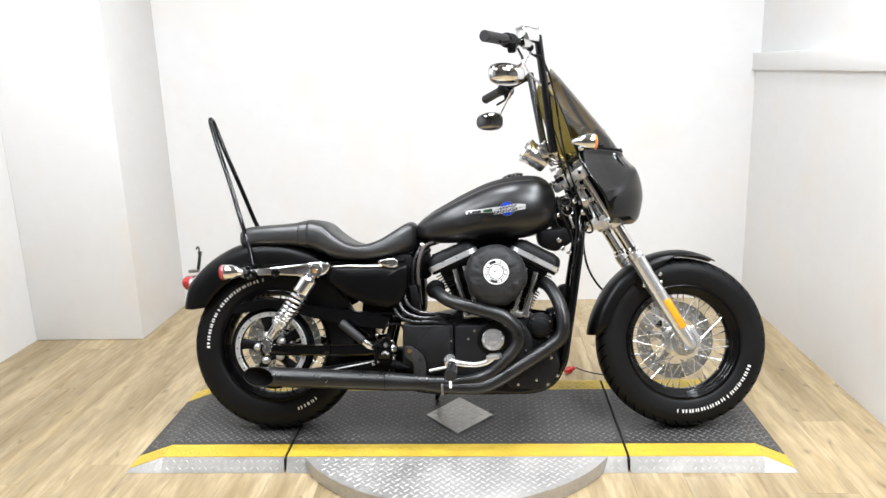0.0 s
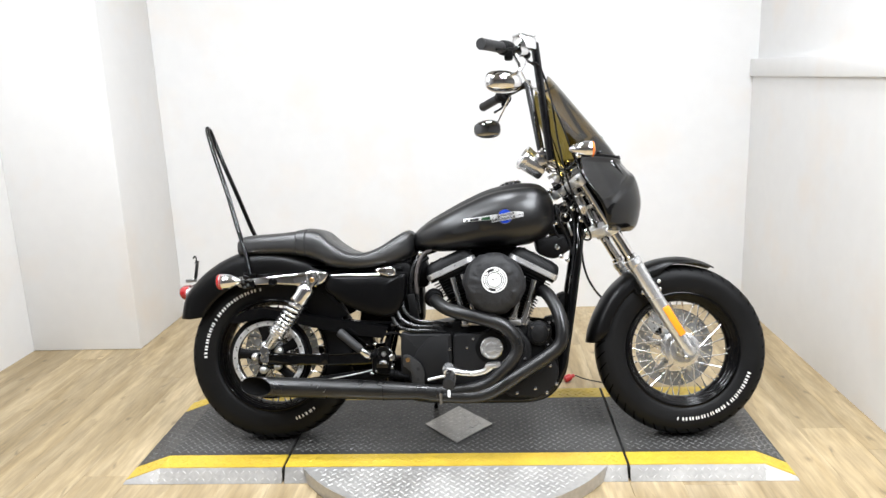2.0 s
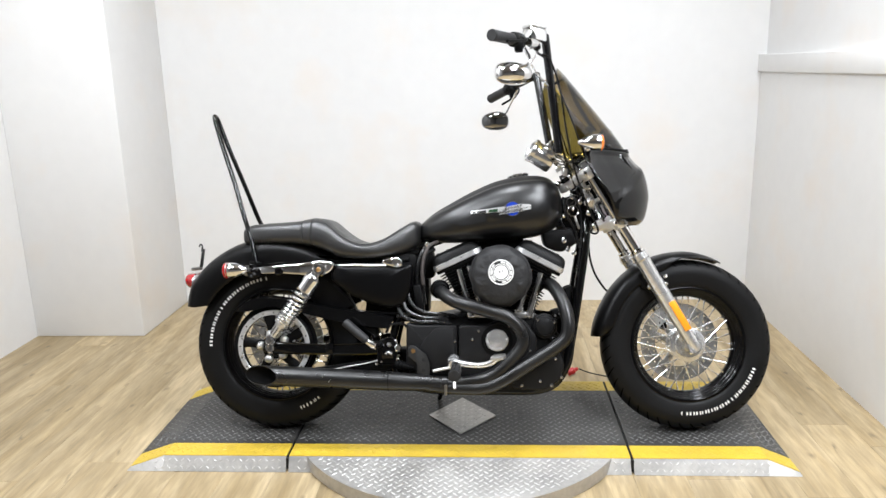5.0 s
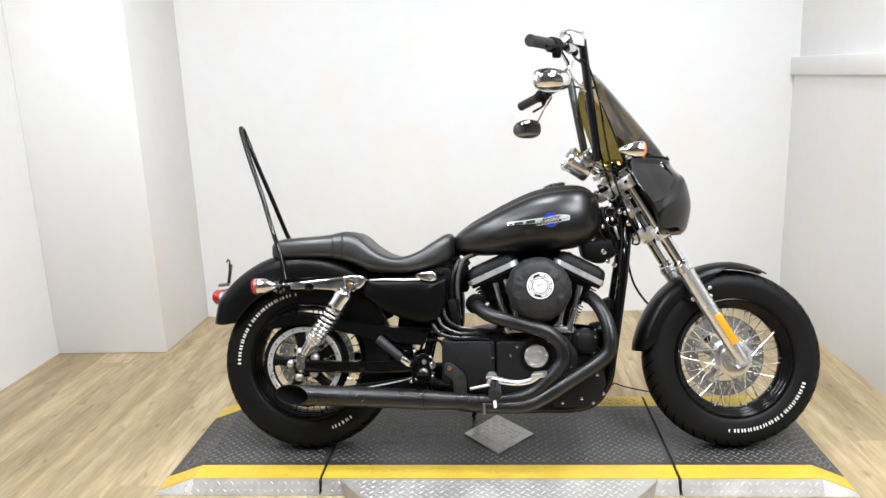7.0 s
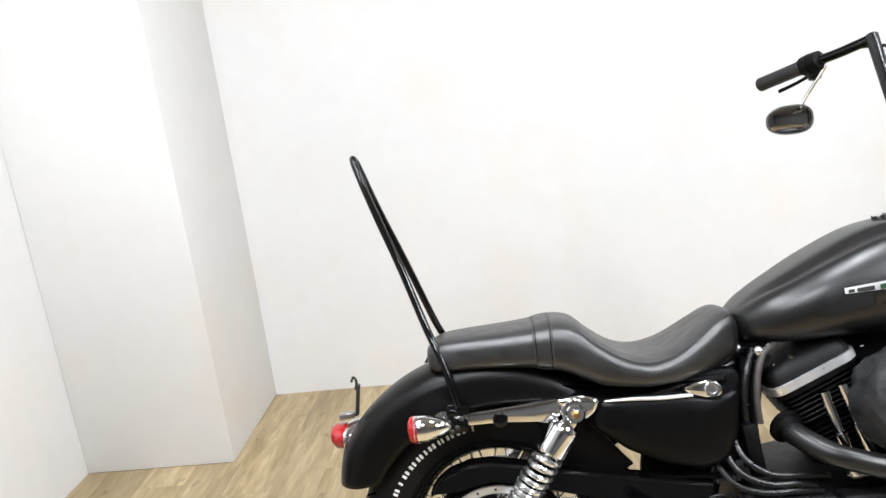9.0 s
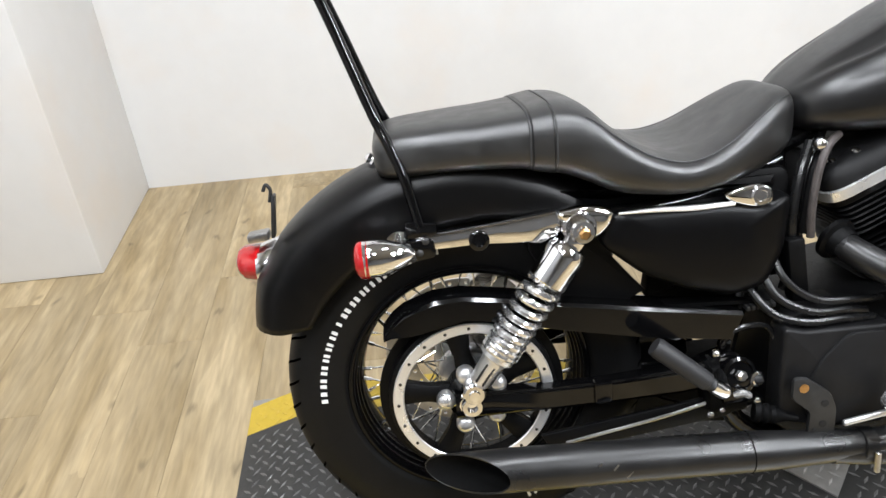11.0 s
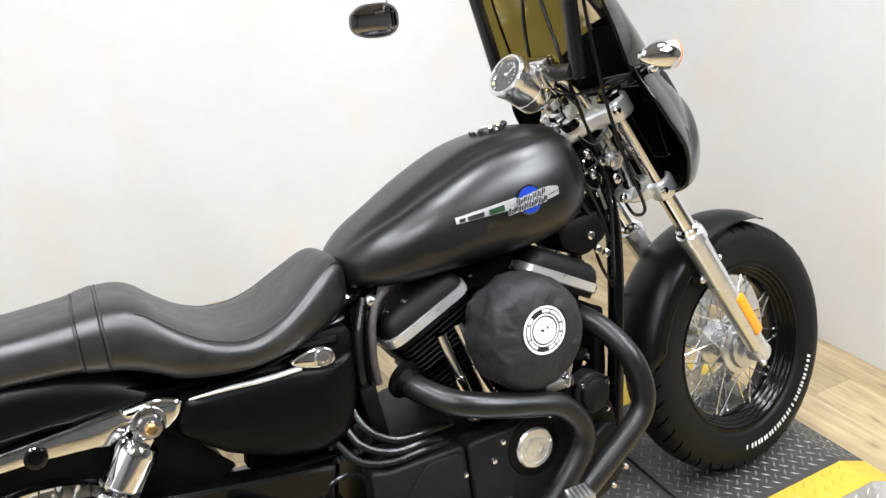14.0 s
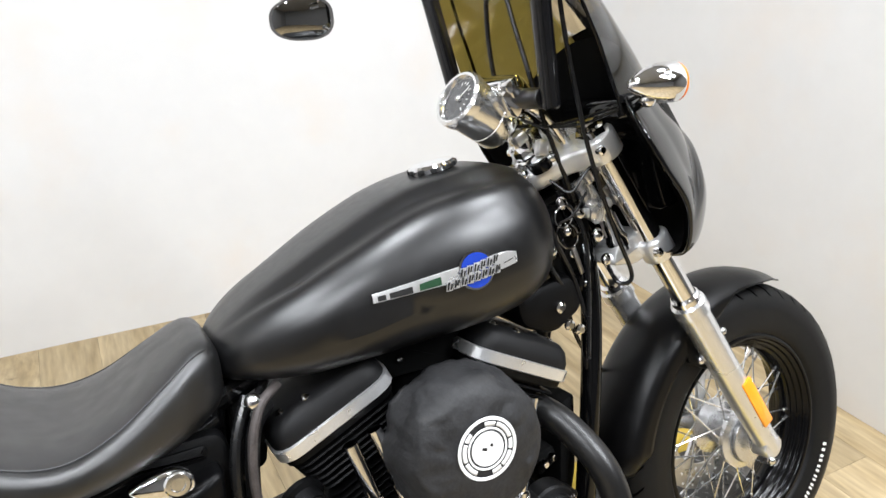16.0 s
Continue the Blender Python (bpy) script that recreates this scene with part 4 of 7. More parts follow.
for x, w, h0, h1 in ((-0.963, 0.046, 0.518, 0.588), (-0.95, 0.047, 0.52, 0.592), (-0.925, 0.04, 0.535, 0.6), (-0.90, 0.03, 0.55, 0.61)):
    rings.append([Vector((x, y * w, (h0 + h1) / 2 + z * (h1 - h0) / 2)) for y, z in [(math.cos(a), math.sin(a)) for a in np.linspace(0, 2 * math.pi, 20, endpoint=False)]])
skin(bm, rings)
part("housing", bm, chrome, tail, "chrome housing")
part("plate_clip", box((0.036, 0.03, 0.014), pose(-0.955, -0.01, 0.607, 0, -6, 0), 0.003), steel, tail)
part("plate_bracket", box((0.006, 0.022, 0.07), pose(-0.92, -0.045, 0.648, 0, 8, 0), 0.002), black_iron, tail, "thin black number plate bracket seen edge on")
part("bracket_hook", tube([(-0.922, -0.05, 0.672), (-0.918, -0.05, 0.69), (-0.924, -0.05, 0.7), (-0.93, -0.05, 0.69)], 0.003, 8), black_iron, tail)

# sissy bar
def sissy(sgn):
    o = 0.007
    return [(-0.69, o + sgn * 0.126, 0.628), (-0.706, o + sgn * 0.117, 0.7), (-0.722, o + sgn * 0.105, 0.745), (-0.745, o + sgn * 0.086, 0.8), (-0.79, o + sgn * 0.059, 0.93), (-0.842, o + sgn * 0.036, 1.07), (-0.874, o + sgn * 0.022, 1.165)]


pts = sissy(-1) + [(-0.881, -0.006, 1.187), (-0.884, 0.007, 1.194), (-0.881, 0.02, 1.187)] + sissy(1)[::-1]
sb = part("sissy_bar", tube(pts, 0.0085, 12, 5), gloss, bike, "thin black tube sissy bar")
for sd in (-1, 1):
    part("foot", box((0.05, 0.014, 0.028), pose(-0.69, sd * 0.118, 0.62, 0, 8, 0), 0.004), gloss, sb)

# ---- seat ----
def loft_x(stations, n=28, e_top=2.4, e_low=3.0):
    """stations: (x, z_low, z_top, half width, z of the widest line 0..1)"""
    bm = bmesh.new()
    rings = []
    for x, z0, z1, w, k in stations:
        zm = z0 + (z1 - z0) * k
        ring = []
        for j in range(n):
            a = 2 * math.pi * j / n
            c, s = math.cos(a), math.sin(a)
            e = e_top if s > 0 else e_low
            y = math.copysign(abs(c) ** (2 / e), c) * w
            z = zm + math.copysign(abs(s) ** (2 / e), s) * ((z1 - zm) if s > 0 else (zm - z0))
            ring.append(Vector((x, y, z)))
        rings.append(ring)
    skin(bm, rings)
    return bm


def stations(keys, n):
    xs = [k[0] for k in keys]
    out = []
    pts = smooth_path([(i, k[1], k[2]) for i, k in enumerate(keys)], n)
    pts2 = smooth_path([(k[0], k[3], k[4]) for k in keys], n)
    for p, q in zip(pts, pts2):
        out.append((q[0], p[1], p[2], q[1], q[2]))
    return out


seat_keys = [(-0.752, 0.725, 0.742, 0.0477, 0.5), (-0.746, 0.7, 0.757, 0.0848, 0.45), (-0.722, 0.692, 0.77, 0.1039, 0.4), (-0.66, 0.696, 0.776, 0.1166, 0.4), (-0.57, 0.695, 0.781, 0.1272, 0.4), (-0.51, 0.69, 0.787, 0.1336, 0.4), (-0.463, 0.678, 0.793, 0.1399, 0.4), (-0.423, 0.662, 0.782, 0.1463, 0.4), (-0.385, 0.645, 0.748, 0.1569, 0.45), (-0.335, 0.638, 0.713, 0.1643, 0.5), (-0.28, 0.636, 0.699, 0.1643, 0.5), (-0.222, 0.638, 0.714, 0.1484, 0.5), (-0.16, 0.646, 0.752, 0.1251, 0.5), (-0.121, 0.66, 0.775, 0.106, 0.5), (-0.097, 0.675, 0.777, 0.0901, 0.5), (-0.084, 0.69, 0.758, 0.0689, 0.5)]
SEAT_E = 4.0         # how square the top of the cushion is
st_list = stations(seat_keys, 4)
seat = part("seat", loft_x(st_list, 48, SEAT_E, 3.4), vinyl, bike, "black vinyl two-up seat with a stitched strap")


def seat_ring(x, grow, span):
    xs = [s[0] for s in st_list]
    vals = [float(np.interp(x, xs, [s[i] for s in st_list])) for i in (1, 2, 3, 4)]
    z0, z1, w, k = vals
    zm = z0 + (z1 - z0) * k
    out = []
    for a in np.linspace(-span, math.pi + span, 40):
        c, s = math.cos(a), math.sin(a)
        e = SEAT_E if s > 0 else 3.4
        out.append(Vector((x, math.copysign(abs(c) ** (2 / e), c) * (w + grow), zm + math.copysign(abs(s) ** (2 / e), s) * (((z1 - zm) if s > 0 else (zm - z0)) + grow))))
    return out


def strap(x0, x1, grow, mat, name, lean):
    bm = bmesh.new()
    rows = []
    for x, g in ((x0, 0.0), (x0 + 0.002, grow), (x1 - 0.002, grow), (x1, 0.0)):
        ring = seat_ring(x, g, 0.9)
        rows.append([bm.verts.new(v) for v in ring])
    for p, q in zip(rows, rows[1:]):
        for j in range(len(p) - 1):
            bm.faces.new((p[j], p[j + 1], q[j + 1], q[j]))
    return part(name, bm, mat, seat)


strap(-0.513, -0.48, 0.0025, vinyl, "seat_strap", 0)
for x in (-0.516, -0.4965, -0.477):
    part("seat_seam", tube(seat_ring(x, 0.0006, 0.9), 0.0016, 6, smooth=False), thread, seat, "stitched seam")
# seam lines that run along both flanks of the front seat
for sd in (-1, 1):
    pts = []
    for s in st_list:
        if -0.44 < s[0] < -0.1:
            x, z0, z1, w, k = s
            zm = z0 + (z1 - z0) * k
            a = radians(38)
            pts.append(Vector((x, sd * math.cos(a) ** (2 / SEAT_E) * (w + 0.0006), zm + math.sin(a) ** (2 / SEAT_E) * (z1 - zm + 0.0006))))
    part("seat_seam", tube(pts, 0.0013, 6, smooth=False), thread, seat)
part("seat_nut", spin((-0.745, 0, 0.708), (-0.79, 0, 0.735), [(0, 0.012), (0.01, 0.012), (0.014, 0.007), (0.02, 0.009), (0.024, 0.004)], 14), chrome, seat, "chrome seat nut")

# ---- fuel tank ----
tank_keys = [(-0.094, 0.725, 0.745, 0.02, .5), (-0.088, 0.712, 0.762, 0.05, .5), (-0.066, 0.704, 0.784, 0.088, .48), (-0.027, 0.698, 0.813, 0.116, .46), (0.03, 0.695, 0.845, 0.14, .45), (0.10, 0.698, 0.882, 0.156, .44),
             (0.19, 0.702, 0.921, 0.163, .44), (0.27, 0.706, 0.938, 0.168, .45), (0.34, 0.715, 0.942, 0.162, .47), (0.385, 0.73, 0.933, 0.145, .48), (0.415, 0.75, 0.908, 0.118, .5), (0.432, 0.775, 0.875, 0.085, .5), (0.438, 0.80, 0.848, 0.04, .5)]
tk = stations(tank_keys, 5)


def tank_point(x, a, grow=0.0):
    xs = [s[0] for s in tk]
    z0, z1, w, k = [float(np.interp(x, xs, [s[i] for s in tk])) for i in (1, 2, 3, 4)]
    zm = z0 + (z1 - z0) * k
    c, s = math.cos(a), math.sin(a)
    # the top carries a dome between two shoulders
    e = 3.1 if s > 0 else 3.0
    y = math.copysign(abs(c) ** (2 / e), c) * w
    z = zm + math.copysign(abs(s) ** (2 / e), s) * ((z1 - zm) if s > 0 else (zm - z0))
    if s > 0:
        q = abs(y) / max(w, 1e-4)
        dip = math.exp(-((q - 0.58) / 0.095) ** 2) * 0.0125 * min(1, max(0, (x + 0.08) / 0.1)) * min(1, max(0, (0.44 - x) / 0.12))
        side = max(0, (q - 0.6)) * 0.05 * (1 - q)
        z -= dip
        z -= max(0, q - 0.5) ** 1.2 * 0.045 * min(1, (x + 0.1) / 0.2)
    return Vector((x, y, z))


bm = bmesh.new()
skin(bm, [[tank_point(s[0], 2 * math.pi * j / 64) for j in range(64)] for s in tk])
tank = part("fuel_tank", bm, denim, bike, "matt black teardrop fuel tank with a winged badge", sharp=60)
# filler cap
p = Vector((0.281, -0.006, 0.932))
up = Vector((-0.16, 0, 1)).normalized()
cap = part("filler_cap", spin(p, p + up, [(0, 0.034), (0.006, 0.034), (0.008, 0.037), (0.014, 0.038), (0.019, 0.034), (0.021, 0.02), (0.0215, 0.002)], 32), chrome, tank, "chrome filler cap")
m = axes(Vector((1, 0, 0.16)).normalized(), up, p)
# dark boxes round the rim paint the shade of the grip notches
for k in range(12):
    a = radians(30 * k + 8)
    part("grip_notch", box((0.004, 0.011, 0.007), m @ pose(math.cos(a) * 0.0372, math.sin(a) * 0.0372, 0.012, 0, 0, math.degrees(a)), 0.001), badge_dark, cap)
# badge on each side
for sd in (-1, 1):
    def side_pt(x, z, lift=0.003):
        xs = [s[0] for s in tk]
        best, bd = None, 9
        for a in np.linspace(-0.9, 1.1, 140):
            q = tank_point(x, a if sd > 0 else math.pi - a)
            if abs(q.z - z) < bd:
                best, bd = q, abs(q.z - z)
        return Vector((x, best.y + sd * lift, z))

    def badge_sheet(name, outline_fn, x0, x1, mat, lift, nx=14, label="", parent=None):
        bm = bmesh.new()
        rows = []
        for i in range(nx + 1):
            x = x0 + (x1 - x0) * i / nx
            lo, hi = outline_fn(i / nx)
            if lift > 0.003:
                rows.append([side_pt(x, lo + (hi - lo) * t, lift) for t in (0, 1 / 3, 2 / 3, 1)])
            else:
                rows.append([side_pt(x, lo, 0.0)] + [side_pt(x, lo + (hi - lo) * t, lift) for t in (0.04, 1 / 3, 2 / 3, 0.96)] + [side_pt(x, hi, 0.0)])
        vs = [[bm.verts.new(v) for v in r] for r in rows]
        for p_, q_ in zip(vs, vs[1:]):
            for j in range(len(p_) - 1):
                bm.faces.new((p_[j], p_[j + 1], q_[j + 1], q_[j]))
        return part(name, bm, mat, parent or tank, label, sharp=25)

    def wing(t):
        tip = max(0.0, (t - 0.86) / 0.14)
        return 0.797 + 0.011 * t + 0.004 * tip, 0.8085 + 0.0255 * t - 0.006 * tip * tip
    bar = badge_sheet("badge", wing, 0.104, 0.318, machined, 0.003, 24, "chrome winged tank badge with a blue roundel")
    cxb, czb, rb = 0.252, 0.8145, 0.0245

    def disc(t, r):
        h = r * math.sqrt(max(1e-4, 1 - (2 * t - 1) ** 2))
        return czb - h, czb + h
    badge_sheet("roundel_rim", lambda t: disc(t, rb + 0.003), cxb - rb - 0.003, cxb + rb + 0.003, chrome, 0.0035, 14, parent=bar)
    badge_sheet("roundel", lambda t: disc(t, rb), cxb - rb, cxb + rb, badge_blue, 0.0042, 14, "blue roundel", parent=bar)
    # two rows of slanted dark strokes edged in chrome stand for the lettering
    def stroke(name, xa, wk, zc, hh, lift, mat, lean=0.0014):
        bm = bmesh.new()
        lo = [side_pt(xa + dx - lean, zc - hh, lift) for dx in (0, wk)]
        hi = [side_pt(xa + dx + lean, zc + hh, lift) for dx in (wk, 0)]
        bm.faces.new([bm.verts.new(v) for v in lo + hi])
        return part(name, bm, mat, bar)
    for dz, x0, x1, nk in ((0.0055, 0.226, 0.287, 6), (-0.0085, 0.205, 0.289, 8)):
        for k in range(nk):
            xa = x0 + (x1 - x0) * k / nk
            wk = (x1 - x0) / nk
            zc = czb + dz + 0.012 * ((k + 0.5) / nk - 0.5)
            stroke("name_edge", xa, wk * 0.9, zc, 0.0066, 0.0052, machined)
            stroke("name_mark", xa + wk * 0.1, wk * 0.26, zc, 0.0052, 0.006, badge_dark)
            stroke("name_mark", xa + wk * 0.5, wk * 0.26, zc + (0.0012 if k % 2 else -0.001), 0.0038, 0.006, badge_dark)
    badge_sheet("inlay", lambda t: (0.8025 + 0.002 * t, 0.8115 + 0.004 * t), 0.168, 0.199, badge_green, 0.0045, 5, "dark green inlay", parent=bar)
    for x0, x1 in ((0.110, 0.121), (0.126, 0.158)):
        badge_sheet("flute", lambda t, x0=x0, x1=x1: (0.7995 + 0.04 * (x0 + (x1 - x0) * t - 0.11), 0.8055 + 0.1 * (x0 + (x1 - x0) * t - 0.11)), x0, x1, badge_dark, 0.0045, 4, parent=bar)
    badge_sheet("flute", lambda t: (0.8155 + 0.004 * t, 0.817 + 0.004 * t), 0.294, 0.31, badge_dark, 0.0045, 3, parent=bar)

# ---- frame ----
fr = part("frame", tube([(0.5, 0, 0.905), (0.535, 0, 0.84), (0.575, 0, 0.765)], 0.034, 20), gloss, bike, "gloss black tube frame")
for sd in (-1, 1):
    part("down_tube", tube([(0.53, sd * 0.03, 0.80), (0.52, sd * 0.06, 0.70), (0.495, sd * 0.078, 0.54), (0.462, sd * 0.085, 0.34), (0.44, sd * 0.088, 0.24), (0.37, sd * 0.09, 0.165), (0.2, sd * 0.09, 0.155),
                             (-0.05, sd * 0.09, 0.16), (-0.16, sd * 0.09, 0.2), (-0.2, sd * 0.09, 0.3)], 0.0175, 14), gloss, fr)
    part("seat_post", tube([(-0.2, sd * 0.09, 0.3), (-0.17, sd * 0.085, 0.42), (-0.12, sd * 0.07, 0.56), (-0.1, sd * 0.05, 0.68)], 0.015, 12), gloss, fr)
    part("rear_rail", tube([(-0.1, sd * 0.06, 0.66), (-0.25, sd * 0.095, 0.622), (-0.42, sd * 0.108, 0.612), (-0.7, sd * 0.106, 0.6)], 0.013, 12), gloss, fr)
    part("tank_rail", tube([(0.5, sd * 0.02, 0.86), (0.3, sd * 0.02, 0.80), (0.05, sd * 0.03, 0.73), (-0.1, sd * 0.05, 0.68)], 0.016, 10), gloss, fr)
part("neck_gusset", slab(rounded([(0.42, 0.86), (0.54, 0.85), (0.53, 0.7), (0.46, 0.68), (0.42, 0.74)], 0.015), -0.05, 0.05, 0.01), wrinkle, fr)
part("coil_cover", slab(rounded([(0.36, 0.735), (0.47, 0.75), (0.49, 0.69), (0.43, 0.655), (0.37, 0.68)], 0.02), -0.085, 0.03, 0.012), wrinkle, fr)
for x, z in ((0.455, 0.667), (0.475, 0.655), (0.44, 0.70)):
    part("frame_bolt", spin((x, -0.085, z), (x, -1, z), [(0, 0.009), (0.005, 0.009), (0.008, 0.005)], 12), chrome, fr)
part("side_stand", tube([(0.02, 0.1, 0.19), (-0.02, 0.16, 0.12), (-0.04, 0.235, 0.06)], [0.012, 0.011, 0.009], 10), gloss, bike, "black side stand leg")

# ---- engine ----
eng = part("crankcase", slab(rounded([(-0.12, 0.41), (0.0, 0.43), (0.12, 0.45), (0.29, 0.45), (0.36, 0.42), (0.425, 0.36), (0.435, 0.24), (0.40, 0.175), (0.31, 0.15), (-0.05, 0.16), (-0.13, 0.22)], 0.03), -0.128, 0.13, 0.012), wrinkle, bike, "black powder coated engine cases")
out = rounded([(-0.13, 0.412), (-0.095, 0.402), (0.052, 0.402), (0.052, 0.218), (-0.05, 0.222), (-0.132, 0.245)], 0.012)
sc = part("sprocket_cover", slab(out, -0.17, -0.12, 0.006, 3), cover_black, eng, "black wrinkle sprocket cover")
part("raised_face", slab(rounded([(-0.026, 0.394), (0.044, 0.394), (0.044, 0.226), (-0.045, 0.23), (-0.088, 0.25), (-0.09, 0.305), (-0.07, 0.348)], 0.016, 4), -0.175, -0.165, 0.004), cover_black, sc)
out = rounded([(0.056, 0.402), (0.16, 0.402), (0.2, 0.42), (0.29, 0.42), (0.335, 0.36), (0.33, 0.29), (0.28, 0.235), (0.2, 0.215), (0.056, 0.218)], 0.02)
cc = part("cam_cover", slab(out, -0.172, -0.12, 0.007, 3), cover_black, eng, "black wrinkle cam cover")
c = Vector((0.193, -0.17, 0.349))
part("cover_recess", spin(c, c + Vector((0, -1, 0)), [(0, 0.058), (0.004, 0.056), (0.0045, 0.045)], 40), wrinkle, cc)
tc_ = part("timer_cover", spin(c + Vector((0, -0.001, 0)), c + Vector((0, -1, 0)), [(0, 0.04), (0.006, 0.04), (0.009, 0.037), (0.0092, 0.031), (0.0065, 0.030), (0.0065, 0.022), (0.0085, 0.021), (0.0092, 0.013), (0.0075, 0.012), (0.0075, 0.002)], 40), satin, cc, "round brushed silver timer cover")
for a in (8, 188):
    p = c + Vector((math.cos(radians(a)) * 0.034, -0.0085, math.sin(radians(a)) * 0.034))
    part("screw", spin(p, p + Vector((0, -1, 0)), [(0, 0.0032), (0.002, 0.0028)], 8), badge_white, tc_)
nc = part("nose_cover", spin((0.364, -0.11, 0.394), (0.364, -1, 0.394), [(0, 0.044), (0.03, 0.044), (0.034, 0.041), (0.036, 0.034), (0.044, 0.032), (0.046, 0.028), (0.0465, 0.002)], 36), cover_black, eng, "round black nose cover")
for x, z in ((0.339, 0.418), (0.398, 0.409), (0.393, 0.353)):
    part("ear", cyl((x, -0.115, z), (x, -0.143, z), 0.012, 16), cover_black, nc)
    part("cover_bolt", spin((x, -0.141, z), (x, -1, z), [(0, 0.0062), (0.005, 0.0062), (0.008, 0.0045), (0.0085, 0.002)], 12), chrome, nc)
out = rounded([(0.24, 0.25), (0.33, 0.3), (0.40, 0.33), (0.435, 0.26), (0.415, 0.2), (0.36, 0.165), (0.24, 0.17)], 0.025)
part("lower_cover", slab(out, -0.15, -0.12, 0.008, 3), cover_black, eng)
for x, z, y in ((0.044, 0.346, -0.170), (0.105, 0.352, -0.172), (0.128, 0.382, -0.172), (0.236, 0.4, -0.172), (0.262, 0.275, -0.172), (0.128, 0.262, -0.172), (0.3, 0.385, -0.172), (0.31, 0.31, -0.172),
                (0.06, 0.275, -0.172), (0.33, 0.41, -0.13), (0.40, 0.385, -0.13), (0.396, 0.345, -0.13)):
    part("case_bolt", spin((x, y + 0.003, z), (x, -1, z), [(0, 0.0062), (0.005, 0.0062), (0.008, 0.0045), (0.0085, 0.002)], 14), chrome, eng, "chrome bolt head")
for x, z in ((0.42, 0.215), (0.385, 0.185), (0.345, 0.2), (0.40, 0.28), (0.28, 0.185)):
    part("case_bolt", spin((x, -0.146, z), (x, -1, z), [(0, 0.0075), (0.005, 0.0075), (0.0085, 0.005), (0.009, 0.002)], 14), chrome, eng)


def rect_ring(m, hx, hy, z, r=0.03, n=4):
    pts = rounded([(-hx, -hy), (hx, -hy), (hx, hy), (-hx, hy)], r, n)
    return [m @ Vector((x, y, z)) for x, y in pts]


def cylinder(center, u, name, face):
    """one cylinder with its head: center is the middle of the bright rocker rim"""
    n = Vector((-u[1], 0, u[0])) if u[0] > 0 else Vector((u[1], 0, -u[0]))
    m = axes((u[0], 0, u[1]), n, center)
    barrel = part(name, spin(m @ Vector((0, 0, -0.27)), m @ Vector((0, 0, 0)), [(0, 0.062), (0.25, 0.062)], 32), wrinkle, bike, "black finned engine cylinder")

    def ring_body(nm, levels, mat, label="", parent=barrel):
        bm = bmesh.new()
        skin(bm, [rect_ring(m, hx, hy, z, r) for z, hx, hy, r in levels])
        return part(nm, bm, mat, parent, label)
    ring_body("rocker_rim", [(-0.010, 0.094, 0.098, 0.034), (-0.008, 0.0965, 0.1005, 0.035), (0.009, 0.0965, 0.1005, 0.035), (0.0105, 0.094, 0.098, 0.034)], machined, "bright machined rocker edge")
    ring_body("rocker_cover", [(0.0105, 0.093, 0.097, 0.034), (0.02, 0.0925, 0.0965, 0.034), (0.036, 0.087, 0.092, 0.034), (0.045, 0.078, 0.084, 0.034), (0.049, 0.06, 0.07, 0.03)], cover_black, "black rocker cover")
    ring_body("rocker_base", [(-0.022, 0.09, 0.094, 0.03), (-0.0105, 0.092, 0.096, 0.033)], wrinkle)
    for k in range(6):
        z = -0.032 - k * 0.0105
        hx, hy = 0.085 - 0.002 * k, 0.092 - 0.001 * k
        ring_body("head_fin", [(z - 0.002, hx - 0.002, hy - 0.002, 0.026), (z, hx, hy, 0.026), (z + 0.002, hx - 0.002, hy - 0.002, 0.026)], wrinkle)
    ring_body("head_core", [(-0.1, 0.06, 0.07, 0.02), (-0.02, 0.065, 0.078, 0.02)], wrinkle)
    for k in range(13):
        z = -0.104 - k * 0.0108
        ring_body("cylinder_fin", [(z - 0.0018, 0.072, 0.078, 0.03), (z, 0.075, 0.081, 0.03), (z + 0.0018, 0.072, 0.078, 0.03)], wrinkle)
    for x, y in ((-0.058, -0.066), (0.052, -0.066), (-0.02, -0.074)):
        p = m @ Vector((x, y, 0.040))
        part("rocker_bolt", spin(p, p + n, [(0, 0.0075), (0.007, 0.0075), (0.0105, 0.004)], 12), chrome, barrel)
    return barrel


cylinder(Vector((0.052, -0.01, 0.634)), (0.914, 0.406), "rear_cylinder", -1)
cylinder(Vector((0.352, -0.01, 0.63)), (0.886, -0.464), "front_cylinder", 1)
for a, b in (((0.058, -0.122, 0.6), (0.102, -0.128, 0.43)), ((0.094, -0.122, 0.612), (0.143, -0.128, 0.452)), ((0.314, -0.122, 0.6), (0.272, -0.128, 0.45)), ((0.352, -0.122, 0.585), (0.308, -0.128, 0.43))):
    a, b = Vector(a), Vector(b)
    d = b - a
    L = d.length
    pr = part("pushrod_tube", spin(a, b, [(0, 0.0105), (L * 0.5, 0.0105), (L * 0.51, 0.0135), (L * 0.9, 0.0135), (L * 0.91, 0.017), (L, 0.017)], 18), chrome, bike, "chrome pushrod tube")
    part("tappet_collar", ball(b, 0.016, (1.2, 1, 0.7), u=14, v=8), satin, pr)
for x, z in ((0.122, 0.432), (0.29, 0.43)):
    part("tappet_block", box((0.07, 0.04, 0.022), pose(x, -0.122, z + 0.004, 0, 0, 0), 0.006), steel, eng)

# intake and air cleaner with a fabric sock
AC = Vector((0.206, 0, 0.577))
part("throttle_body", slab(rounded([(0.09, 0.735), (0.29, 0.735), (0.30, 0.69), (0.26, 0.64), (0.15, 0.64), (0.11, 0.68)], 0.02), -0.045, 0.06, 0.012), matt_black, bike, "black intake parts under the tank")
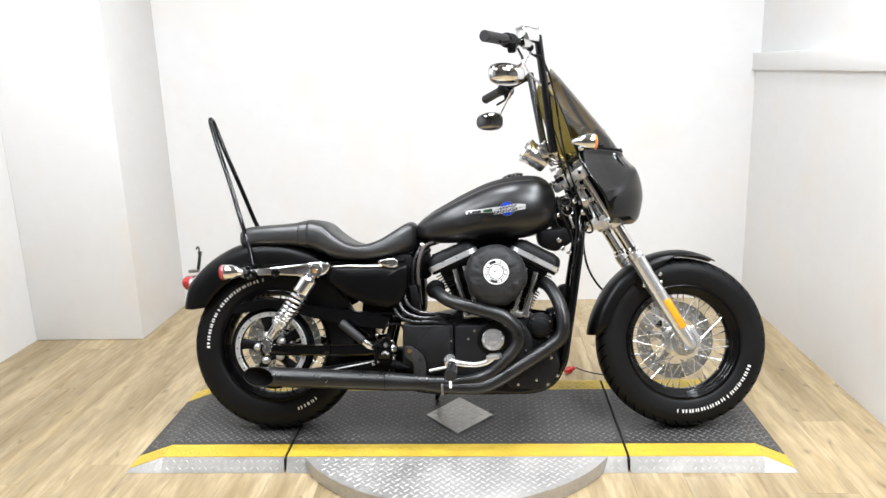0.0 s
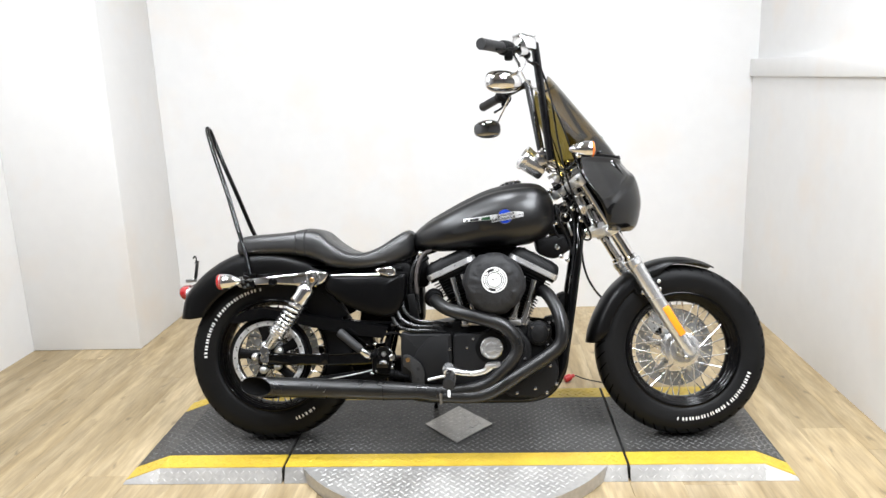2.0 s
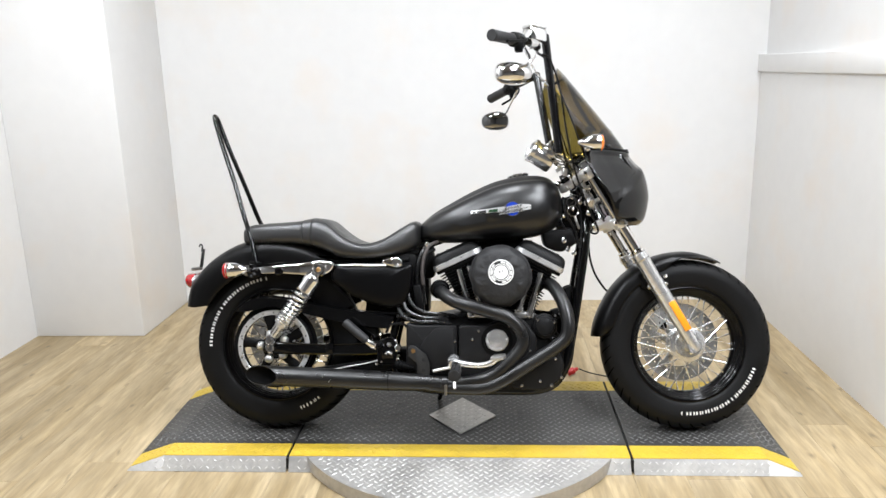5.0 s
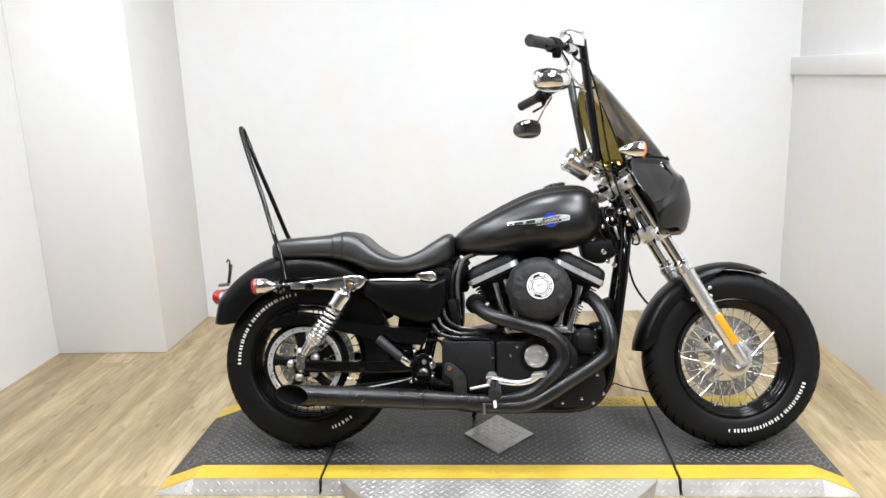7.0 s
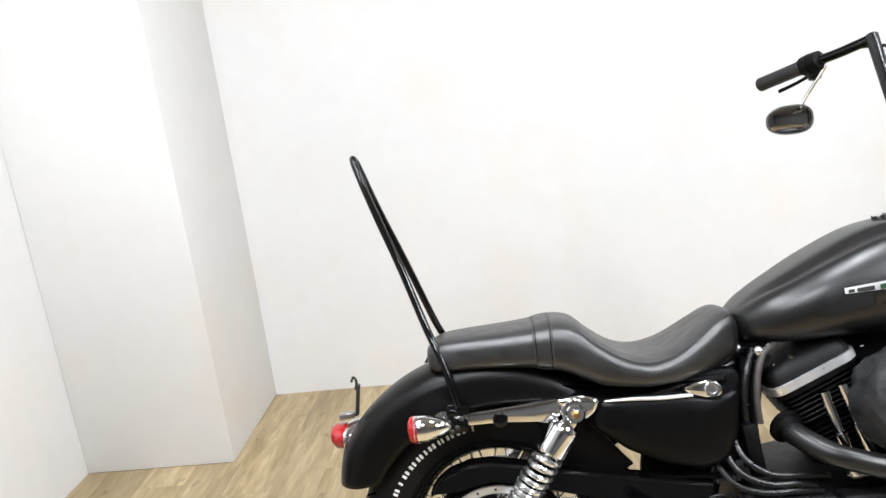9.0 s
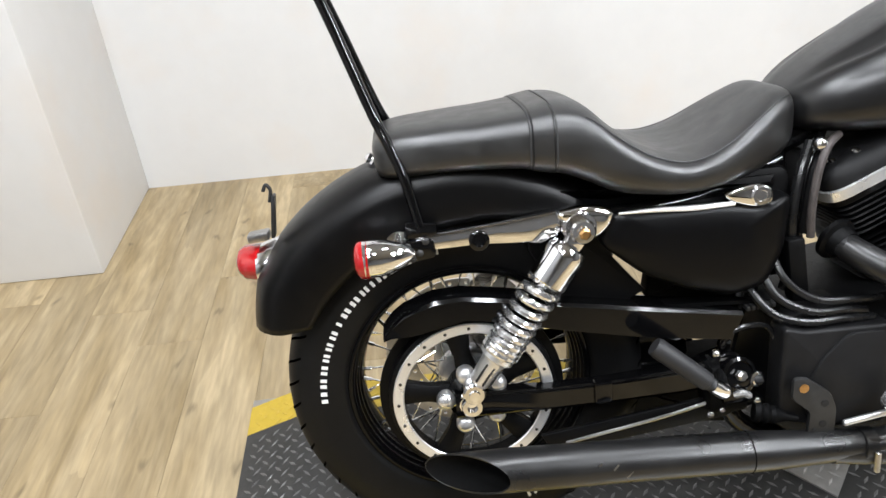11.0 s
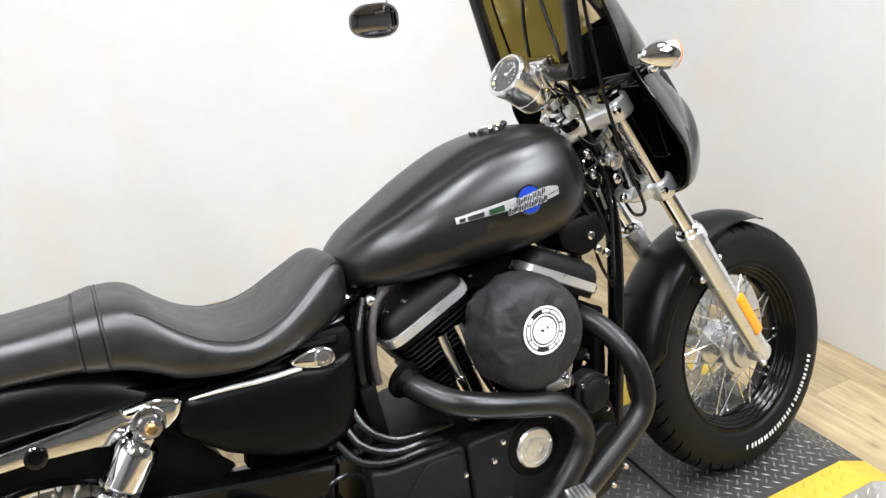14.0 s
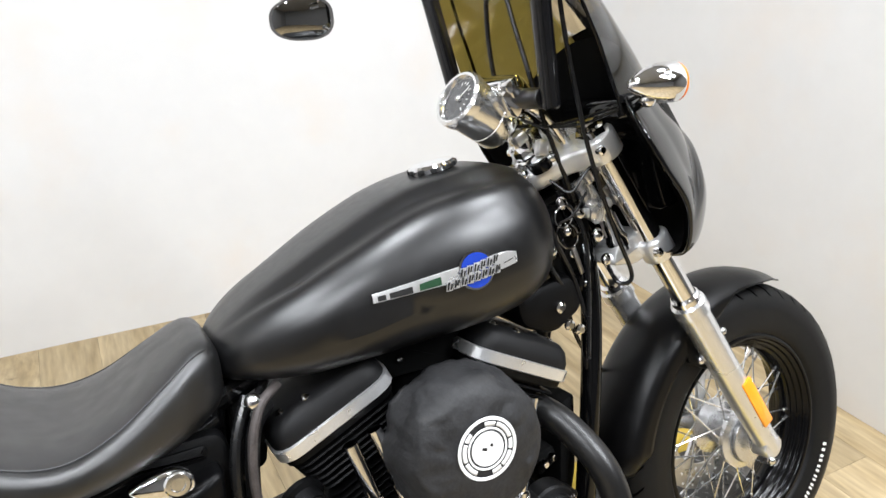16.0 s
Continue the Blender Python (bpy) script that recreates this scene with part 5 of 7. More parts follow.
# added dark slabs that close the gaps under the tank and before the engine
part("head_bracket", slab(rounded([(-0.11, 0.735), (-0.02, 0.735), (-0.045, 0.70), (-0.075, 0.67), (-0.11, 0.66)], 0.015), -0.04, 0.05, 0.01), matt_black, bike)
part("front_mount", slab(rounded([(0.30, 0.445), (0.34, 0.425), (0.42, 0.405), (0.46, 0.43), (0.455, 0.36), (0.42, 0.33), (0.32, 0.36)], 0.012), 0.0, 0.1, 0.01), matt_black, bike, "added black filler block at the front of the engine")
for x, y, z in ((0.125, -0.05, 0.70), (0.155, -0.052, 0.715), (0.172, -0.05, 0.672), (0.235, -0.05, 0.712)):
    part("small_bolt", ball((x, y, z), 0.0055, u=10, v=6), chrome, bike)
for x, z in ((0.422, 0.432), (0.405, 0.425)):
    part("stud_nut", spin((x, -0.05, z), (x + 0.004, -0.075, z), [(0, 0.008), (0.009, 0.008), (0.013, 0.005)], 8), chrome, eng)
part("centre_block", slab(rounded([(0.09, 0.64), (0.31, 0.64), (0.29, 0.44), (0.12, 0.44)], 0.02), 0.02, 0.09, 0.01), matt_black, eng)
# added dark filler between the down tubes, hides the floor behind
part("oil_cooler_cover", slab(rounded([(0.445, 0.525), (0.476, 0.535), (0.468, 0.40), (0.455, 0.345), (0.43, 0.35)], 0.01), -0.06, 0.06, 0.008), matt_black, eng)
part("stud_plate", slab(rounded([(0.392, 0.442), (0.43, 0.45), (0.44, 0.42), (0.40, 0.40)], 0.008), -0.05, 0.01, 0.005), matt_black, eng)
part("intake", cyl((0.2, 0.0, 0.6), (0.2, -0.13, 0.585), 0.04, 20), wrinkle, eng)
bm = bmesh.new()
rings = []
prof = [tuple(p)[:2] for p in smooth_path([(y, r, 0) for y, r in ((-0.105, 0.074), (-0.112, 0.092), (-0.125, 0.104), (-0.145, 0.1085), (-0.17, 0.1085), (-0.195, 0.1055), (-0.213, 0.098), (-0.224, 0.087), (-0.2305, 0.07), (-0.2335, 0.05), (-0.2345, 0.03), (-0.2345, 0.008))], 3)]
for y, r in prof:
    ring = []
    for j in range(144):
        a = 2 * math.pi * j / 144
        p = Vector((math.cos(a), math.sin(a), y * 9))
        w1 = noise.noise(Vector((math.cos(a) * r * 26, math.sin(a) * r * 26, y * 20)))
        w2 = noise.noise(Vector((math.cos(a) * r * 55 + 5 * w1, math.sin(a) * r * 55, y * 40 + 3)))
        fold = 0.006 * noise.noise(Vector((math.cos(a) * 2.2, math.sin(a) * 2.2, y * 12))) + 0.010 * (0.3 - abs(w1)) + 0.0045 * (0.25 - abs(w2))
        crease = 0.0012 * math.sin(a * 26 + 3 * noise.noise(p)) * max(0, 1 - abs(y + 0.12) / 0.03)
        k = 1.0 if r > 0.06 else 0.3
        ring.append(AC + Vector((math.cos(a) * (r + fold * k + crease), y + 0.9 * fold * min(1, max(0.0, (r - 0.046) / 0.02)), math.sin(a) * (r + fold * k + crease))))
    rings.append(ring)
skin(bm, rings)
ac = part("air_cleaner", bm, fabric, bike, "round air cleaner under a wrinkled black fabric sock with a white badge", sharp=80)
B = Vector((0.208, -0.2355, 0.592))
part("badge_ring", turned_loop(B, [(0, 0.0395), (-0.001, 0.04), (-0.001, 0.044), (0, 0.0445)], 64), badge_white, ac, "white printed badge ring")
part("badge_ring", turned_loop(B, [(0, 0.0268), (-0.001, 0.0272), (-0.001, 0.0295), (0, 0.03)], 56), badge_white, ac)
part("badge_disc", spin(B, B + Vector((0, -1, 0)), [(0, 0.0242), (0.001, 0.024), (0.0011, 0.001)], 40), badge_white, ac, "white printed badge disc")
for a0, a1 in ((12, 62), (66, 92), (130, 150), (154, 196), (200, 236), (276, 300), (304, 340), (344, 368)):
    bm = bmesh.new()
    rows = []
    for a in np.linspace(radians(a0), radians(a1), 12):
        rows.append([bm.verts.new(B + Vector((math.cos(a) * r, -0.0008, math.sin(a) * r))) for r in (0.0318, 0.0378)])
    for p, q in zip(rows, rows[1:]):
        bm.faces.new((p[0], p[1], q[1], q[0]))
    thicken(part("badge_mark", bm, badge_white, ac), 0.0006)
for x, z, w in ((-0.005, 0.001, 0.007), (0.006, 0.004, 0.004)):
    part("badge_spot", box((w, 0.0006, 0.004), pose(B.x + x, B.y - 0.0013, B.z + z, 0, 20, 0), 0), badge_dark, ac)
part("drain_fitting", spin((0.205, -0.17, 0.468), (0.205, -0.175, 0.44), [(0, 0.006), (0.01, 0.006), (0.012, 0.009), (0.02, 0.009), (0.026, 0.004)], 12), satin, ac)

# ---- exhaust ----
p1 = [(-0.02, -0.085, 0.53), (0.0, -0.135, 0.513), (0.04, -0.178, 0.49), (0.10, -0.198, 0.472), (0.17, -0.204, 0.453), (0.235, -0.206, 0.432), (0.278, -0.206, 0.385), (0.281, -0.206, 0.335), (0.235, -0.205, 0.278),
      (0.178, -0.2, 0.228), (0.1, -0.195, 0.204), (0.0, -0.192, 0.198)]
ex = part("rear_exhaust_pipe", tube(p1, 0.0235, 20, 6), exhaust, bike, "black ceramic coated exhaust pipe")
part("port_flange", spin((-0.015, -0.09, 0.528), (0.0, -0.135, 0.513), [(0, 0.036), (0.008, 0.036), (0.012, 0.028), (0.03, 0.026)], 20), wrinkle, ex)
p2 = [(0.385, -0.08, 0.545), (0.404, -0.13, 0.525), (0.428, -0.18, 0.475), (0.44, -0.202, 0.415), (0.432, -0.208, 0.365), (0.395, -0.21, 0.328), (0.30, -0.212, 0.268), (0.2, -0.21, 0.206), (0.13, -0.204, 0.184), (0.02, -0.196, 0.186), (-0.05, -0.192, 0.194)]
part("front_exhaust_pipe", tube(p2, 0.0235, 20, 6), exhaust, bike, "black ceramic coated exhaust pipe")
# muffler with a slash cut mouth that faces outward and back
MY = -0.19
axis = [(-0.76, 0.2265), (-0.59, 0.2245), (-0.40, 0.217), (-0.2, 0.207), (-0.185, 0.2062), (-0.1, 0.202), (0.0, 0.198), (0.03, 0.196)]
rads = [0.0355, 0.0355, 0.0345, 0.0335, 0.0335, 0.0295, 0.0255, 0.0235]
bm = bmesh.new()
seg = 40
rings, inner = [], []
for i, ((x, z), r) in enumerate(zip(axis, rads)):
    ring, ring_in = [], []
    for j in range(seg):
        a = 2 * math.pi * j / seg
        dy, dz = math.cos(a) * r, math.sin(a) * r
        xx = x
        if i == 0:
            xx = -0.655 - dy / 0.0355 * 0.066      # the outer side is cut back
        ring.append(Vector((xx, MY + dy, z + dz)))
        k = 0.93
        ring_in.append(Vector((xx if i == 0 else x, MY + dy * k, z + dz * k)))
    rings.append(ring)
    if i < 4:
        inner.append(ring_in)
skin(bm, inner[::-1] + rings)
mf = part("muffler", bm, exhaust, bike, "black slash cut muffler with scuffs", sharp=50)
# black lining and the closed end of the bore
bm = bmesh.new()
lining = [[Vector((v.x + 0.0015, MY + (v.y - MY) * 0.985, z + (v.z - z) * 0.985)) for v in ring] for ring, (x, z) in zip(inner[:3], axis)]
skin(bm, lining, cap=False)
part("muffler_lining", bm, soot, mf, "black inside of the muffler mouth")
bm = bmesh.new()
skin(bm, [[Vector((x, MY + math.cos(2 * math.pi * j / seg) * 0.0326, z + math.sin(2 * math.pi * j / seg) * 0.0326)) for j in range(seg)] for x, z in ((-0.57, 0.2235), (-0.56, 0.223))])
part("muffler_bore", bm, soot, mf)
part("muffler_seam", tube([Vector((-0.192, MY + math.cos(a) * 0.0338, 0.2066 + math.sin(a) * 0.0338)) for a in np.linspace(0, 2 * math.pi, 32, endpoint=False)], 0.0011, 6, closed=True, smooth=False), soot, mf)
part("muffler_clamp", spin((-0.005, MY - 0.002, 0.198), (0.03, MY - 0.002, 0.196), [(0, 0.026), (0.001, 0.0285), (0.022, 0.0285), (0.023, 0.026)], 28), exhaust, mf)
part("clamp_bolt", cyl((0.012, MY - 0.032, 0.2), (0.012, MY - 0.032, 0.162), 0.005, 10), steel, mf)
for x, dz, w in ((-0.42, 0.012, 0.012), (-0.398, -0.004, 0.014), (-0.445, 0.02, 0.008)):
    m = pose(x, MY - 0.0338, 0.218 + dz, -20, -50, 0)
    part("scuff", box((w, 0.0012, 0.0028), m, 0), steel, mf, "bare metal scuff")

# ---- side cover and trims ----
out = rounded([(-0.386, 0.62), (-0.209, 0.621), (-0.15, 0.612), (-0.108, 0.624), (-0.116, 0.532), (-0.142, 0.474), (-0.195, 0.46), (-0.275, 0.48), (-0.345, 0.512), (-0.41, 0.566), (-0.411, 0.588), (-0.396, 0.615)], 0.016)
for sd in (-1, 1):
    bm = bmesh.new()
    ctr = Vector((-0.24, 0.54))
    rings = []
    for k, y in ((1.0, 0.085), (1.0, 0.118), (0.985, 0.126), (0.95, 0.131), (0.8, 0.137), (0.5, 0.141)):
        rings.append([Vector((ctr.x + (x - ctr.x) * k, sd * y, ctr.y + (z - ctr.y) * k)) for x, z in out])
    skin(bm, rings)
    sc_ = part("side_cover", bm, side_paint, bike, "satin black side cover", sharp=60)
    part("cover_trim", tube([(-0.384, sd * 0.128, 0.618), (-0.326, sd * 0.134, 0.6195), (-0.271, sd * 0.136, 0.6175), (-0.205, sd * 0.135, 0.618)], [0.002, 0.004, 0.0048, 0.0042], 8), machined, sc_, "bright trim strip")
    y0, y1 = sorted((sd * 0.122, sd * 0.142))
    tipm = part("cover_latch", slab(rounded([(-0.226, 0.634), (-0.197, 0.643), (-0.169, 0.647), (-0.146, 0.637), (-0.144, 0.613), (-0.172, 0.608), (-0.209, 0.619)], 0.012), y0, y1, 0.006, 3), chrome, sc_, "chrome latch badge")
    c = Vector((-0.166, sd * 0.140, 0.628))
    part("latch_button", spin(c, c + Vector((0, sd, 0)), [(0, 0.0165), (0.003, 0.0165), (0.005, 0.014), (0.0052, 0.009), (0.0035, 0.008), (0.0035, 0.001)], 24), polished, tipm, "round chrome button")

part("oil_tank", slab(rounded([(-0.40, 0.655), (-0.1, 0.66), (-0.075, 0.56), (-0.09, 0.47), (-0.2, 0.47), (-0.28, 0.49), (-0.36, 0.54)], 0.02), -0.095, 0.095, 0.012), wrinkle, bike, "black oil tank under the seat")
for sd in (-1, 1):
    y0, y1 = sorted((sd * 0.082, sd * 0.094))
    part("fender_side", slab(rounded([(-0.52, 0.64), (-0.36, 0.65), (-0.34, 0.6), (-0.388, 0.54), (-0.35, 0.494), (-0.33, 0.472), (-0.365, 0.455), (-0.47, 0.47), (-0.52, 0.56)], 0.006), y0, y1, 0.003), wrinkle, bike)
# added dark slab that fills the gap below the side cover
part("mud_panel", slab(rounded([(-0.3, 0.52), (-0.1, 0.49), (-0.1, 0.40), (-0.24, 0.40), (-0.305, 0.425), (-0.299, 0.465)], 0.003), -0.02, 0.02, 0.006), matt_black, bike)
part("starter", slab(rounded([(-0.11, 0.64), (-0.065, 0.62), (-0.058, 0.52), (-0.062, 0.43), (-0.11, 0.43)], 0.015), 0.0, 0.11, 0.012), wrinkle, bike, "black starter housing")
# added dark slab that narrows the open gap behind the rear cylinder
part("ignition_module", slab(rounded([(-0.085, 0.68), (-0.045, 0.67), (-0.03, 0.62), (-0.04, 0.565), (-0.085, 0.56)], 0.012), -0.04, 0.05, 0.008), wrinkle, bike, "added black filler block behind the rear cylinder")
part("seat_pan", slab(rounded([(-0.55, 0.67), (-0.4, 0.645), (-0.12, 0.65), (-0.12, 0.625), (-0.42, 0.618), (-0.56, 0.64)], 0.01), -0.1, 0.1, 0.01), wrinkle, bike)

for k in range(6):
    part("belt_tooth", box((0.006, 0.024, 0.008), pose(-0.168 + k * 0.0085, -0.112, 0.431 + k * 0.0006, 0, -4, 0), 0.0012), black_iron, bike)
# hoses by the sprocket cover
for pts, r in (([(-0.15, -0.11, 0.50), (-0.13, -0.14, 0.455), (-0.08, -0.155, 0.43), (-0.02, -0.15, 0.425), (0.02, -0.14, 0.415)], 0.0068), ([(-0.17, -0.11, 0.47), (-0.14, -0.145, 0.43), (-0.09, -0.158, 0.414), (-0.03, -0.155, 0.412), (0.03, -0.145, 0.405)], 0.0068),
               ([(-0.13, -0.1, 0.53), (-0.115, -0.135, 0.48), (-0.07, -0.15, 0.448), (0.0, -0.148, 0.44), (0.05, -0.13, 0.43)], 0.0062), ([(-0.06, -0.08, 0.69), (-0.085, -0.1, 0.64), (-0.095, -0.105, 0.57), (-0.09, -0.1, 0.5), (-0.1, -0.1, 0.45)], 0.0085),
               ([(-0.03, -0.06, 0.70), (-0.06, -0.085, 0.66), (-0.072, -0.092, 0.6), (-0.075, -0.09, 0.53), (-0.07, -0.09, 0.47)], 0.007)):
    part("hose", tube(pts, r, 10), hose, bike, "black rubber hose")
part("loom", tube([(-0.035, -0.085, 0.675), (-0.06, -0.104, 0.655), (-0.072, -0.112, 0.61), (-0.078, -0.112, 0.55)], 0.010, 10), wrinkle, bike, "taped cable loom")
part("braided_hose", tube([(-0.02, -0.09, 0.70), (-0.05, -0.112, 0.685), (-0.068, -0.122, 0.645), (-0.075, -0.125, 0.59), (-0.072, -0.122, 0.545)], 0.0065, 10), braid, bike, "grey braided hose")
part("frame_cap", ball((-0.057, -0.105, 0.69), 0.012, u=14, v=8), chrome, bike)
part("regulator", box((0.03, 0.03, 0.11), pose(-0.088, -0.11, 0.49, 0, -8, 0), 0.006), wrinkle, bike)

# ---- foot controls ----
br = part("control_bracket", slab(rounded([(-0.121, 0.332), (-0.1, 0.332), (-0.058, 0.3), (-0.046, 0.27), (-0.047, 0.2), (-0.093, 0.2), (-0.09, 0.268), (-0.122, 0.295)], 0.008), -0.192, -0.183, 0.002), black_iron, bike, "black foot control bracket")
# raised discs paint the holes: dark for shade, brass for brown seen through
for x, z, r in ((-0.104, 0.314, 0.008), (-0.067, 0.283, 0.0065), (-0.068, 0.245, 0.0065), (-0.082, 0.235, 0.004)):
    part("bracket_hole", spin((x, -0.191, z), (x, -1, z), [(0, r), (0.0018, r), (0.002, r * 0.8)], 14), gap_dark if r < 0.008 else brass, br)
part("brake_rod", cyl((-0.035, -0.195, 0.243), (0.055, -0.2, 0.262), 0.0055, 12), satin, br, "bright brake rod")
pd = part("brake_pedal", tube([(0.03, -0.232, 0.286), (0.05, -0.25, 0.284), (0.09, -0.272, 0.279), (0.13, -0.285, 0.278), (0.165, -0.295, 0.286), (0.188, -0.3, 0.302)], [0.012, 0.0125, 0.0105, 0.0095, 0.0095, 0.011], 14), satin, bike, "polished alloy brake pedal")
part("pedal_pad", box((0.045, 0.042, 0.016), pose(0.195, -0.305, 0.307, 0, -8, -16), 0.004), satin, pd, "ribbed alloy pedal pad")
for k in range(5):
    part("pad_rib", box((0.003, 0.04, 0.003), pose(0.179 + k * 0.008, -0.305 + k * -0.002, 0.3145 + k * 0.001, 0, -8, -16), 0.0008), steel, pd)
part("pedal_pivot", spin((0.04, -0.20, 0.284), (0.04, -0.27, 0.276), [(0, 0.02), (0.02, 0.021), (0.028, 0.018), (0.04, 0.019), (0.05, 0.014), (0.062, 0.014)], 20), satin, pd)
part("pivot_clevis", box((0.03, 0.03, 0.035), pose(0.05, -0.272, 0.27, 10, 0, 0), 0.008), chrome, pd)
pg = part("foot_peg", spin((0.054, -0.283, 0.27), (0.05, -0.398, 0.26), [(0, 0.011), (0.01, 0.0135), (0.018, 0.0165), (0.09, 0.0205), (0.108, 0.0205), (0.115, 0.0185), (0.116, 0.006)], 22), grip_rubber, bike, "black rubber foot peg")
for k in range(8):
    a = radians(45 * k)
    o = Vector((math.cos(a) * 0.0185, 0, math.sin(a) * 0.0185))
    part("peg_rib", tube([Vector((0.053, -0.31, 0.2676)) + o, Vector((0.05, -0.39, 0.2606)) + o * 1.06], 0.0018, 5, smooth=False), rubber, pg)
part("feeler", cyl((0.05, -0.388, 0.25), (0.051, -0.402, 0.22), 0.0048, 10), badge_white, pg, "bright peg feeler bolt")
pp = part("passenger_peg", spin((-0.256, -0.212, 0.344), (-0.338, -0.19, 0.409), [(0, 0.010), (0.016, 0.011), (0.018, 0.0145), (0.03, 0.0155), (0.112, 0.0165), (0.12, 0.0145)], 20), grip_rubber, bike, "folded rubber passenger peg")
part("peg_arm", tube([(-0.22, -0.14, 0.335), (-0.232, -0.175, 0.33), (-0.243, -0.205, 0.335)], 0.009, 10), wrinkle, pp)
part("peg_clevis", spin((-0.24, -0.205, 0.332), (-0.262, -0.212, 0.35), [(0, 0.012), (0.006, 0.014), (0.026, 0.0125), (0.034, 0.0115)], 16), chrome, pp)
for p, r in (((-0.228, -0.14, 0.366), 0.0075), ((-0.246, -0.15, 0.318), 0.007)):
    part("peg_bolt", ball(p, r, u=12, v=8), chrome, pp)
# rear master cylinder cluster
mc = part("rear_master_cylinder", box((0.07, 0.06, 0.09), pose(-0.205, -0.12, 0.3, 0, 0, 0), 0.012), wrinkle, bike, "black rear brake master cylinder")
part("reservoir_cap", spin((-0.197, -0.13, 0.322), (-0.192, -0.17, 0.335), [(0, 0.03), (0.02, 0.032), (0.028, 0.03), (0.030, 0.024), (0.026, 0.022), (0.026, 0.004)], 24), gloss, mc)
part("cap_nut", spin((-0.194, -0.158, 0.331), (-0.192, -0.18, 0.337), [(0, 0.009), (0.008, 0.009), (0.012, 0.005)], 6), steel, mc)
part("sight_disc", spin((-0.164, -0.15, 0.318), (-0.160, -0.17, 0.322), [(0, 0.013), (0.006, 0.013), (0.009, 0.009)], 18), chrome, mc, "chrome round fitting")
part("fluid_hose", tube([(-0.205, -0.165, 0.30), (-0.195, -0.172, 0.306), (-0.183, -0.172, 0.30)], 0.006, 8), satin, mc)
part("cover_plate", box((0.045, 0.012, 0.05), pose(-0.2, -0.155, 0.305, 0, 0, 0), 0.006), gloss, mc)
part("push_boot", spin((-0.17, -0.16, 0.262), (-0.1, -0.178, 0.25), [(0, 0.016), (0.008, 0.018), (0.014, 0.014), (0.02, 0.018), (0.026, 0.014), (0.032, 0.016), (0.05, 0.008), (0.07, 0.006)], 16), rubber, mc)
for p, r in (((-0.164, -0.16, 0.282), 0.0065), ((-0.24, -0.155, 0.262), 0.0065), ((-0.222, -0.158, 0.27), 0.005)):
    part("fitting", ball(p, r, (1, 0.8, 1), u=12, v=8), chrome, mc, "chrome fitting")
part("brake_line", tube([(-0.21, -0.12, 0.37), (-0.19, -0.13, 0.40), (-0.14, -0.13, 0.40), (-0.12, -0.14, 0.36)], 0.005, 8), hose, mc)

# ---- front fork ----
def fork_pt(z, y, off=0.0):
    return Vector((0.52 + (0.956 - z) * 0.5855 + off, y, z))


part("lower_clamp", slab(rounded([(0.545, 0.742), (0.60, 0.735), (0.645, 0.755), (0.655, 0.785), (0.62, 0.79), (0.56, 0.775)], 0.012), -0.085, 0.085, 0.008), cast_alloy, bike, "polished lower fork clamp")
